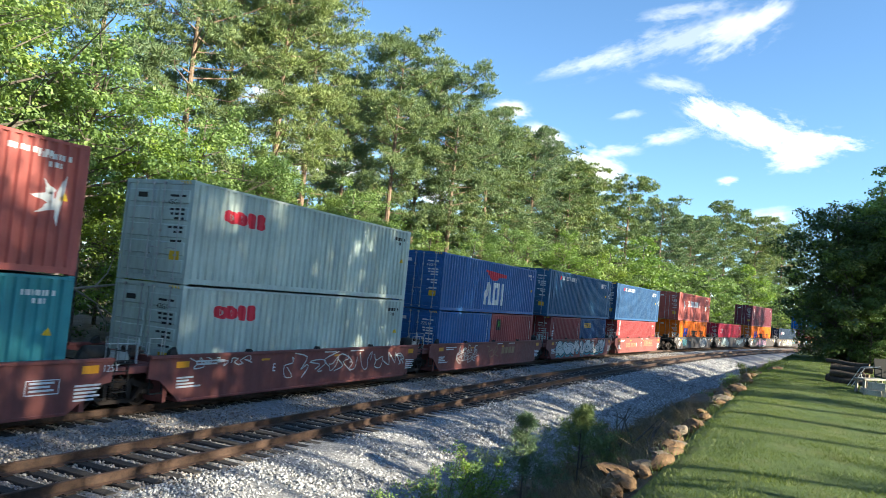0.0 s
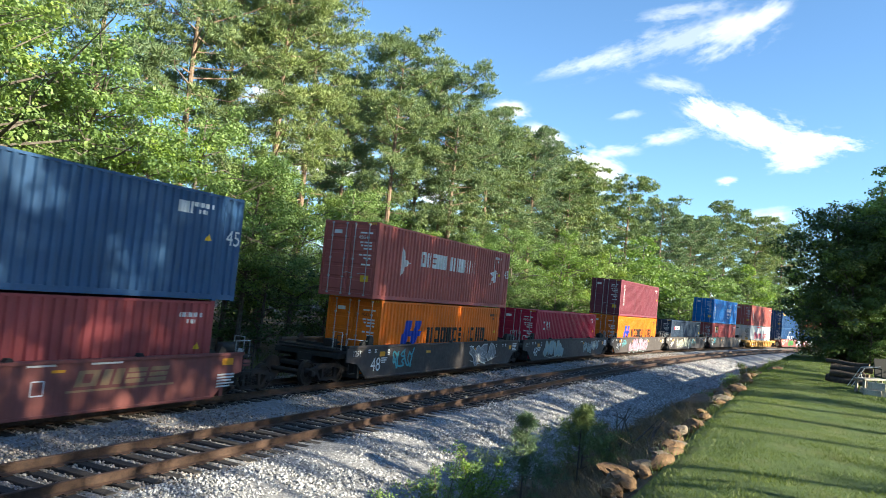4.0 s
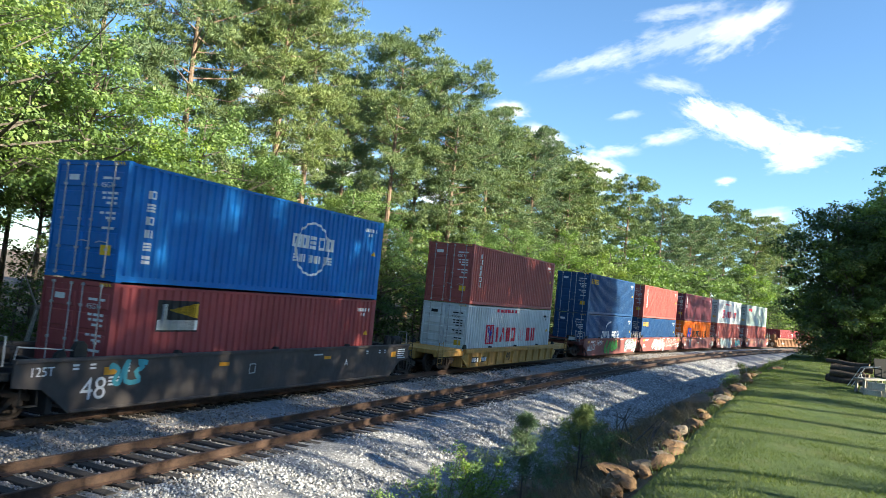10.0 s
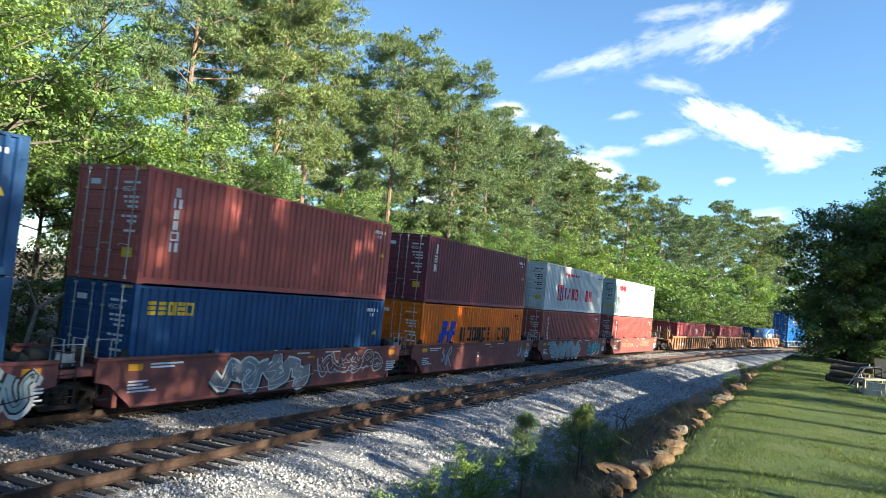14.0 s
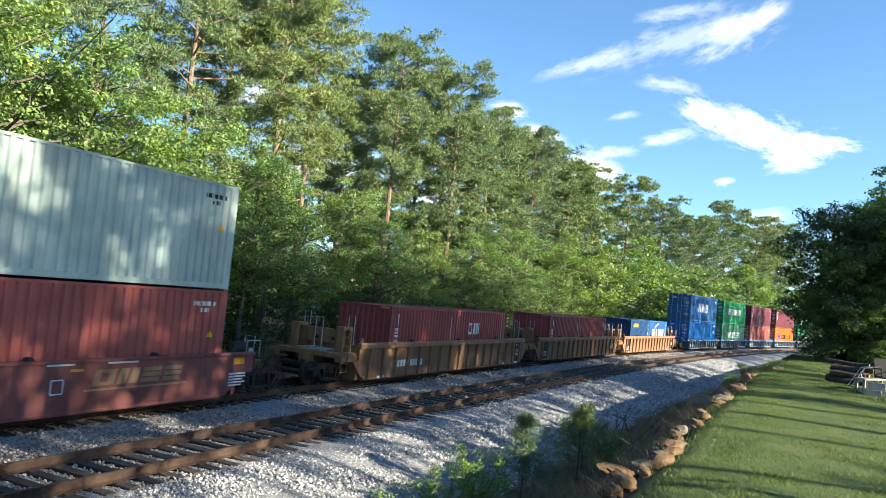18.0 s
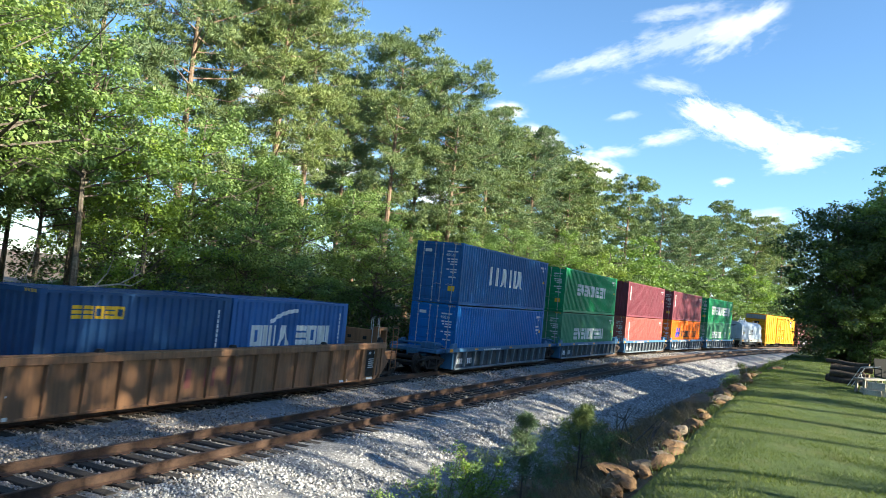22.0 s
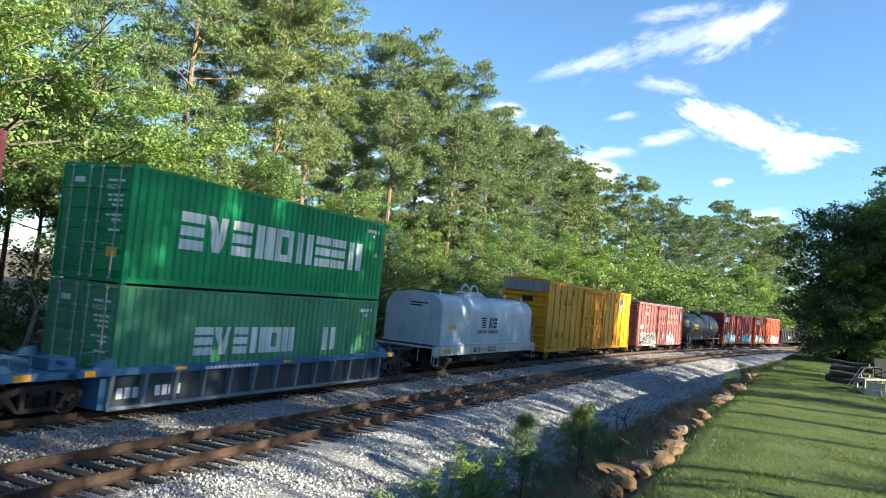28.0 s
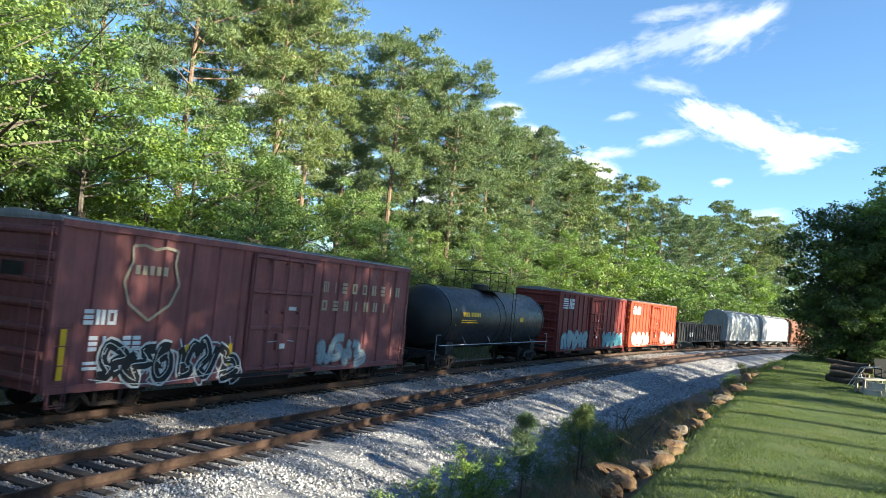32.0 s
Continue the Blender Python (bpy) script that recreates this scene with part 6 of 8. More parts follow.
prof = arc + [(0.0, 3.56)] + [(-p[0], p[1]) for p in arc[::-1]]
hood = Shape()
k = len(prof)
for sx in (-5.8, 5.8):
    hood.add([(sx, p[0], p[1]) for p in prof], [tuple(range(k))])
hood.add([(x, p[0], p[1]) for x in (-5.8, 5.8) for p in prof], [(i, i + 1, i + 1 + k, i + k) for i in range(k - 1)])
part("hood", hood, K_SILVER, t, "silver-grey rounded steel hood", smooth=True)
for x in (-5.74, -2.95, 0.0, 2.95, 5.74):
    part("hood_band", Shape().add([(x + dx, p[0] * 1.008, 1.28 + (p[1] - 1.28) * 1.005) for dx in (-0.03, 0.03) for p in prof], [(i, i + 1, i + 1 + k, i + k) for i in range(k - 1)]), K_SILVER, t)
part("hood_flange", Shape().box(-5.85, 5.85, -1.5, 1.5, 1.22, 1.3, 0.015), K_SILVER, t)
for sy in (-1, 1):
    part("side_sill", Shape().box(-6.4, 6.4, sy * 1.44 - 0.05, sy * 1.44 + 0.05, 0.78, 1.2, 0.015), K_SILL, t)
part("underframe", Shape().box(-6.3, 6.3, -0.4, 0.4, 0.5, 0.8).box(-3.2, 3.2, -1.3, 1.3, 0.42, 0.75, 0.05), M_DARK, t)
part("deck", Shape().box(-6.4, 6.4, -1.42, 1.42, 1.1, 1.2), K_SILL, t)
for sx in (-1, 1):
    part("lifting_bracket", Shape().prism([(sx * 2.6 - 0.05, 3.25), (sx * 2.6 + 0.12, 3.25), (sx * 2.6 + 0.05, 3.75), (sx * 2.6, 3.75)], "y", -0.95, -0.85), K_SILVER, t)
    part("lifting_bracket", Shape().prism([(sx * 5.2 - 0.05, 3.25), (sx * 5.2 + 0.12, 3.25), (sx * 5.2 + 0.05, 3.7), (sx * 5.2, 3.7)], "y", -0.95, -0.85), K_SILVER, t)
    part("end_platform", Shape().box(min(sx * 5.9, sx * 6.4), max(sx * 5.9, sx * 6.4), -1.4, 1.4, 1.18, 1.23), M_DARK, t)
    for y in (-1.38, -0.7):
        part("hand_rail", hand_rail([(sx * 6.35, y, 0.5), (sx * 6.35, y, 2.1), (sx * 6.0, y, 2.1), (sx * 6.0, y, 1.2)], 0.02), K_SILL, t)
    corner_ladder(t, sx * 6.2 - 0.2, -1.52, 0.35, 1.15, 3, K_SILL)
for y in (-0.25, 0.25):
    part("lifting_bail", Shape().tube([(-0.45, y, 3.5)] + [(0.45 * -math.cos(a), y, 3.75 + 0.3 * math.sin(a)) for a in np.linspace(0, math.pi, 9)] + [(0.45, y, 3.5)], 0.06, 6), K_SILVER, t)
part("bail_base", Shape().prism([(-1.3, 3.5), (1.3, 3.5), (0.5, 3.72), (-0.5, 3.72)], "y", -0.4, 0.4), K_SILVER, t)
part("top_walk", Shape().box(-5.5, -1.5, -0.35, 0.35, 3.58, 3.62).box(1.5, 5.5, -0.35, 0.35, 3.58, 3.62), M_DARK, t)
flat_marks("emblem_bars", [[(-1.45 + 0.05 * i, 2.46 - 0.11 * i), (-0.75 + 0.02 * i, 2.46 - 0.11 * i), (-0.8 - 0.02 * i, 2.53 - 0.11 * i), (-1.4 + 0.05 * i, 2.53 - 0.11 * i)] for i in range(5)] + bars(-0.42, 2.0, 0.52, (0.5, 0.44), 0.06, 0.15, "he"), 1.425, BLACK, t, "black slanting emblem bars")
flat_marks("name_bars", bars(-1.7, 1.75, 0.16, (0.13,) * 7 + (-0.08,) + (0.13,) * 8, 0.035, 0.1, "hohlohlbeohhheoh"), 1.425, BLACK, t, "black name bars")
flat_marks("number_bars", bars(-2.2, 0.86, 0.24, (0.17,) * 4 + (-0.62,) + (0.17,) * 6, 0.05, 0, "hhlhblooolo"), 1.492, BLACK, t, "black number bars")
flat_marks("reflector", [rect(-5.5, -4.75, 0.86, 1.06), rect(-1.2, -0.65, 0.92, 1.02), rect(1.4, 1.9, 0.92, 1.02), rect(4.2, 4.6, 0.95, 1.04), rect(5.6, 6.0, 0.9, 1.04)], 1.492, ORANGE_MARK, t, "orange reflector strips")
flat_marks("warning_strip", [rect(-5.0, -4.2, 1.95, 2.1)], 1.425, YELLOW, t)
part("print", Shape().add([(-5.806, 0.2 - w, z) if e else (-5.806, 0.2, z) for z, w in ((3.0, 0.9), (2.88, 0.6)) for e in (0, 1)] + [(-5.806, 0.2 - w, z + 0.06) if e else (-5.806, 0.2, z + 0.06) for z, w in ((3.0, 0.9), (2.88, 0.6)) for e in (0, 1)], [(0, 1, 5, 4), (2, 3, 7, 6)]), BLACK, t)
add_truck(t, -4.75)
add_truck(t, 4.75)
couplers(t, 6.4)
rides(t, 425.1)

# yellow high-cube boxcar
t = boxcar(19.3, 0.6, 4.86, K_YELLOW, K_YELLOW, "tall yellow double-door boxcar with ribbed sides", 18, (-2.95, 2.05), 6.8)
part("end_top_panel", Shape().box(-9.76, -9.72, -1.42, 1.42, 4.2, 4.84, 0.01), K_ROOF, t, "silver end panel under the roof")
side_marks("number_bars", bars(-7.6, 4.1, 0.34, (0.22, 0.22), 0.08, 0, "ho") + bars(-7.7, 3.5, 0.34, (0.22, 0.22, -0.3, 0.22, 0.22, -0.3, 0.22, 0.22), 0.08, 0, "lobohboll"), t, BLACK, "black number bars")
side_marks("print", print_rows(-7.9, 1.7, (0.6, 0.5, 0.55), 0.08, 0.06) + print_rows(-6.7, 1.7, (0.5, 0.5, 0.4), 0.08, 0.06) + print_rows(-9.1, 0.85, (0.7, 0.7)) + print_rows(8.3, 0.95, (0.7, 0.6)), t, BLACK, "small black print as bars")
side_marks("shield", [[(6.7, 3.55), (7.15, 3.35), (7.6, 3.55), (7.65, 4.25), (6.65, 4.25)]], t, WHITE, "", 1.446)
side_marks("shield_top", [rect(6.67, 7.63, 3.95, 4.3)], t, BLUE_MARK, "", 1.45)
side_marks("shield_stripe", [rect(6.78 + 0.17 * i, 6.86 + 0.17 * i, 3.5, 3.93) for i in range(5)], t, RED, "", 1.452)
for x, z in ((-5.0, 4.3), (-5.1, 1.3), (5.6, 4.2), (5.2, 1.4)):
    part("vent_box", Shape().box(x - 0.16, x + 0.16, -1.58, -1.44, z - 0.16, z + 0.16, 0.02), K_YELLOW, t)
rides(t, 443.05)

# brown boxcar with graffiti
t = boxcar(16.0, 0.62, 4.36, K_BOXBROWN, K_ROOF, "weathered red-brown boxcar with black and white graffiti", 17, (-1.7, 1.45), 5.9)
graffiti(t, -6.8, -1.9, 0.66, 1.75, 1.5, 301, BLACK, G_WHITE, 6, None, 5)
scrawl(t, -6.6, -1.8, 0.7, 1.7, 1.512, 302, G_WHITE, 12, 0.05)
graffiti(t, 2.0, 4.9, 0.7, 1.7, 1.5, 303, G_PALE, G_GREY, 4)
side_marks("shield_line", stroke([(-6.05, 3.95), (-5.7, 4.0), (-5.35, 3.92), (-5.0, 4.0), (-4.6, 3.95), (-4.65, 3.6), (-4.45, 3.1), (-4.7, 2.6), (-5.35, 2.2), (-6.0, 2.6), (-6.2, 3.1), (-6.0, 3.6), (-6.05, 3.95)], 0.07), t, K_CREAM, "worn cream shield outline", 1.5)
side_marks("shield_bars", bars(-5.9, 3.3, 0.22, (0.14,) * 5, 0.08), t, K_CREAM, "", 1.5)
side_marks("name_bars", bars(2.0, 3.2, 0.36, (0.3, 0.12, 0.3, 0.3, 0.3, 0.3, 0.3, 0.12, 0.3), 0.36, 0, "mleoohelh") + bars(2.0, 2.6, 0.34, (0.3,) * 7, 0.36, 0, "oehlhhl"), t, K_CREAM, "worn cream name bars", 1.5)
side_marks("number_bars", bars(-7.2, 2.1, 0.34, (0.26, 0.26, 0.26), 0.06, 0, "eho") + bars(-7.0, 1.5, 0.34, (0.24, 0.24), 0.06, 0, "el") + bars(-6.05, 1.5, 0.34, (0.24, 0.24), 0.06, 0, "ee") + print_rows(-7.1, 1.2, (0.5, 0.4), 0.07, 0.05), t, WHITE, "white number bars", 1.5)
side_marks("yellow_strip", [rect(-7.75, -7.6, 0.9, 2.0), rect(-4.0, -3.85, 1.0, 1.6), rect(-2.35, -2.2, 1.0, 1.6)], t, YELLOW, "", 1.515)
rides(t, 463.4)

# tank car
t = thing("tank_car", "black tank car with rounded ends and a railed top platform", "tank car", "freight cars of the train")
dome = [(-7.35, 0.02), (-7.3, 0.45), (-7.1, 0.95), (-6.8, 1.3), (-6.5, 1.44), (-6.2, 1.48)]
part("shell", Shape().turned(dome + [(-a, r) for a, r in dome[::-1]], "x", (0, 0, 2.4), 40), K_TANK, t, smooth=True)
for x in (-6.2, -0.4, 0.4, 6.2):
    part("band", Shape().turned([(x - 0.05, 1.47), (x - 0.05, 1.5), (x + 0.05, 1.5), (x + 0.05, 1.47)], "x", (0, 0, 2.4), 40), K_TANK, t)
part("dome", Shape().turned([(3.8, 0.45), (4.15, 0.45), (4.2, 0.3)], "z", (0, 0, 0), 16), K_TANK, t)
part("platform", Shape().box(-1.1, 1.1, -1.0, 1.0, 3.86, 3.9), M_DARK, t)
for y in (-1.0, 1.0):
    part("platform_rail", Shape().tube([(-1.1, y, 3.88), (-1.1, y, 4.85), (1.1, y, 4.85), (1.1, y, 3.88)], 0.022, 5).tube([(-1.1, y, 4.4), (1.1, y, 4.4)], 0.018, 5).tube([(0, y, 3.88), (0, y, 4.85)], 0.018, 5), M_DARK, t)
for x in (-1.1, 1.1):
    part("platform_rail", Shape().tube([(x, -1.0, 4.85), (x, 1.0, 4.85)], 0.02, 5), M_DARK, t)
lad = corner_ladder(t, 0.9, -1.56, 0.7, 3.9, 10, M_DARK)
for sx in (-1, 1):
    part("saddle", Shape().box(sx * 5.6 - 0.35, sx * 5.6 + 0.35, -1.2, 1.2, 0.75, 1.35, 0.03), M_DARK, t)
    part("end_sill", Shape().box(min(sx * 5.0, sx * 7.5), max(sx * 5.0, sx * 7.5), -0.35, 0.35, 0.6, 0.95).box(min(sx * 7.2, sx * 7.5), max(sx * 7.2, sx * 7.5), -1.4, 1.4, 0.85, 1.0), M_DARK, t)
    part("hand_rail", Shape().tube([(sx * 7.4, -1.4, 0.6), (sx * 7.4, -1.4, 1.7), (sx * 7.0, -1.4, 1.7)], 0.02, 5), M_STEEL, t)
part("hand_rail", Shape().tube([(-7.3, -1.5, 1.25), (7.3, -1.5, 1.25)], 0.022, 5), M_STEEL, t)
for i, x in enumerate((-4.5, -1.5, 1.5, 4.5)):
    part("rail_bracket", Shape().tube([(x, -1.5, 1.25), (x, -1.3, 1.6)], 0.018, 5), M_STEEL, t)
wrap = lambda ps: [[(px, pz) for px, pz in p] for p in ps]
ts = Shape()
for p in wrap(bars(-5.0, 2.55, 0.2, (0.15,) * 4 + (-0.1,) + (0.15,) * 6, 0.04) + print_rows(-5.2, 2.35, (1.7, 1.9), 0.05, 0.05) + [rect(2.4, 2.9, 2.35, 2.6), rect(-5.75, -5.68, 2.1, 2.9), rect(5.65, 5.72, 2.1, 2.9)]):
    ts.add([(px, -math.sqrt(max(0.0, 1.5 ** 2 - (pz - 2.4) ** 2)) - 0.004, pz) for px, pz in p], [tuple(range(len(p)))])
tagged(part("print", ts, YELLOW, t, "yellow print as bars"), kind="stuff")
add_truck(t, -5.6)
add_truck(t, 5.6)
couplers(t, 7.5)
rides(t, 481.9)

# two red boxcars
for s, colour, seed, text in ((498.9, K_BOXRED, 311, "dull red boxcar with pale blue graffiti"), (516.35, K_BOXORANGE, 321, "orange-red boxcar with pale graffiti")):
    t = boxcar(16.0, 0.58, 4.38, colour, K_ROOF, text, 17, (-1.6, 1.5), 5.9)
    side_marks("emblem_bars", [rect(-7.3, -6.3, 3.3 + 0.14 * i, 3.38 + 0.14 * i) for i in range(5)] + bars(-6.1, 3.3, 0.65, (0.5, 0.45), 0.06, 0, "he"), t, WHITE, "white emblem bars", 1.5)
    graffiti(t, -7.2, -1.9, 0.66, 1.9, 1.5, seed, G_PALE if seed == 311 else G_CREAM, G_CYAN if seed == 311 else G_WHITE, 5)
    graffiti(t, 2.0, 7.4, 0.66, 1.8, 1.5, seed + 1, G_CYAN if seed == 311 else G_PALE, G_PALE, 5)
    rides(t, s)

# gondola
t = thing("gondola", "black open gondola with ribbed sides", "gondola car", "freight cars of the train")
for sy in (-1, 1):
    part("side_wall", Shape().box(-9.75, 9.75, sy * 1.42 - 0.02, sy * 1.42 + 0.02, 0.9, 2.8), K_GONDOLA, t)
    part("top_chord", Shape().box(-9.75, 9.75, sy * 1.44 - 0.08, sy * 1.44 + 0.08, 2.74, 2.88, 0.02), K_GONDOLA, t)
    part("side_sill", Shape().box(-9.75, 9.75, sy * 1.44 - 0.06, sy * 1.44 + 0.06, 0.82, 1.0), K_GONDOLA, t)
    for i in range(19):
        part("rib", cached(("gondola_rib",), lambda: Shape().prism([(-0.06, 0), (0.06, 0), (0.04, 0.09), (-0.04, 0.09)], "z", 0.95, 2.76)), K_GONDOLA, t).matrix_basis = pose(-9.6 + 19.2 * i / 18, sy * 1.43, 0, 0, 0, 0 if sy > 0 else 180)
for sx in (-1, 1):
    part("end_wall", Shape().box(sx * 9.73 - 0.04, sx * 9.73 + 0.04, -1.42, 1.42, 0.9, 2.8), K_GONDOLA, t)
    corner_ladder(t, sx * 9.5 - 0.2, -1.56, 0.5, 2.3, 6, K_GONDOLA)
part("floor", Shape().box(-9.7, 9.7, -1.4, 1.4, 0.85, 0.95), K_GONDOLA, t)
flat_marks("number_bars", bars(-5.4, 1.4, 0.45, (0.3,) * 5, 0.12), 1.45, G_WHITE, t, "white number bars")
add_truck(t, -7.6)
add_truck(t, 7.6)
couplers(t, 9.75)
rides(t, 535.4)


def hopper(length, colour, label):
    """A covered hopper: curved sides, round-edged roof with hatches, sloping ends and bins."""
    h = length / 2
    t = thing("covered_hopper", label, "hopper car", "freight cars of the train")
    side = [(-1.42, 1.1), (-1.55, 1.9), (-1.58, 2.8), (-1.52, 3.8), (-1.25, 4.4), (-0.7, 4.66), (0, 4.72)]
    prof = side + [(-a, b) for a, b in side[-2::-1]]
    k = len(prof)
    body = Shape()
    body.add([(x, p[0], p[1]) for x in (-h + 0.4, h - 0.4) for p in prof], [(i, i + 1, i + 1 + k, i + k) for i in range(k - 1)] + [tuple(range(k)), tuple(range(k, 2 * k))])
    part("body", body, colour, t, smooth=True)
    part("side_sill", Shape().box(-h, h, -1.5, -1.38, 0.98, 1.16).box(-h, h, 1.38, 1.5, 0.98, 1.16), colour, t)
    for i in range(3):
        x = -h * 0.55 + h * 0.55 * i
        part("bin", Shape().add([(x - 1.9, -1.3, 1.1), (x + 1.9, -1.3, 1.1), (x + 1.9, 1.3, 1.1), (x - 1.9, 1.3, 1.1), (x - 0.5, -0.6, 0.4), (x + 0.5, -0.6, 0.4), (x + 0.5, 0.6, 0.4), (x - 0.5, 0.6, 0.4)], [(0, 1, 5, 4), (1, 2, 6, 5), (2, 3, 7, 6), (3, 0, 4, 7), (4, 5, 6, 7)]), colour, t)
    for i in range(5):
        part("hatch", Shape().box(-h + 1.8 + (length - 3.6) * i / 4 - 0.5, -h + 1.8 + (length - 3.6) * i / 4 + 0.5, -0.4, 0.4, 4.7, 4.82, 0.03), colour, t)
    part("running_board", Shape().box(-h, h, -1.3, -0.95, 4.68, 4.72).box(-h, h, 0.95, 1.3, 4.68, 4.72), K_ROOF, t)
    for sx in (-1, 1):
        corner_ladder(t, sx * (h - 0.3) - 0.2, -1.55, 0.5, 4.6, 12, colour)
        part("end_frame", Shape().box(sx * (h - 0.1) - 0.05, sx * (h - 0.1) + 0.05, -1.45, 1.45, 0.95, 1.2).tube([(sx * (h - 0.2), -1.2, 1.1), (sx * (h - 0.5), -1.0, 4.4)], 0.06, 6).tube([(sx * (h - 0.2), 1.2, 1.1), (sx * (h - 0.5), 1.0, 4.4)], 0.06, 6), colour, t)
    scrawl(t, 1.5, 5.5, 1.4, 2.6, 1.6, int(length * 7), G_WHITE, 5, 0.16)
    add_truck(t, -h + 2.2)
    add_truck(t, h - 2.2)
    couplers(t, h)
    return t


rides(hopper(19.0, K_HOPPER, "light grey covered hopper with curved sides and graffiti"), 557.3)
rides(hopper(17.6, K_HOPPER, "light grey covered hopper with curved sides and graffiti"), 576.9)
rides(hopper(17.6, K_HOPPERBROWN, "brown covered hopper with curved sides"), 596.2)
# ---- trees ----
def clump_leaves(spots, radii, counts, size, width, rs, flat=0.62, up=0.45):
    """Oval leaves that cover the outside of rounded clumps, each turned roughly outwards and up."""
    who = np.repeat(np.arange(len(spots)), counts)
    n = len(who)
    d = rs.normal(size=(n, 3))
    d /= np.linalg.norm(d, axis=1)[:, None]
    shape = np.array((1.0, 1.0, flat))
    pos = spots[who] + d * shape * radii[who][:, None] * rs.uniform(0, 1, (n, 1)) ** 0.4
    face = d / shape + (0, 0, up) + rs.normal(size=(n, 3)) * 0.5
    face /= np.linalg.norm(face, axis=1)[:, None]
    a = np.cross(face, rs.normal(size=(n, 3)))
    a /= np.linalg.norm(a, axis=1)[:, None]
    b = np.cross(face, a)
    L = (size * rs.uniform(0.6, 1.35, n))[:, None]
    w = L * width
    v = np.stack([pos - a * L / 2, pos + b * w / 2 - a * L * 0.08, pos + a * L / 2 - face * L * 0.12, pos - b * w / 2 - a * L * 0.08], 1).reshape(-1, 3)
    return v, np.arange(4 * n).reshape(n, 4)


def scatter_leaves(centres, size, width, rs):
    """Loose leaves at centres: bent diamonds with a random turn."""
    n = len(centres)
    a = rs.normal(size=(n, 3))
    a /= np.linalg.norm(a, axis=1)[:, None]
    b = np.cross(a, rs.normal(size=(n, 3)))
    b /= np.linalg.norm(b, axis=1)[:, None]
    c = np.cross(a, b)
    L = (size * rs.uniform(0.6, 1.3, n))[:, None]
    w = L * width
    p0, p1 = centres - a * L / 2, centres + a * L / 2
    m = centres + c * w * 0.25
    return np.stack([p0, m + b * w / 2, p1, m - b * w / 2], 1).reshape(-1, 3), np.arange(4 * n).reshape(n, 4)


def needle_tufts(centres, size, rs, blades=5, out=None, wide=0.036):
    """Tufts of pine needles: thin triangles that spread from a point, leaning the way out."""
    n = len(centres)
    d = rs.normal(size=(n, blades, 3))
    d[:, :, 2] += 0.35
    if out is not None:
        d = d * 0.7 + out[:, None, :]
    d /= np.linalg.norm(d, axis=2)[:, :, None]
    w = np.cross(d, rs.normal(size=(n, blades, 3)))
    w /= np.linalg.norm(w, axis=2)[:, :, None]
    L = size * rs.uniform(0.6, 1.25, (n, blades, 1))
    root = centres[:, None, :] + d * 0.03
    k = wide * size / 0.35
    v = np.stack([root + w * k, root - w * k, root + d * L], 2).reshape(-1, 3)
    return v, np.arange(3 * n * blades).reshape(-1, 3)


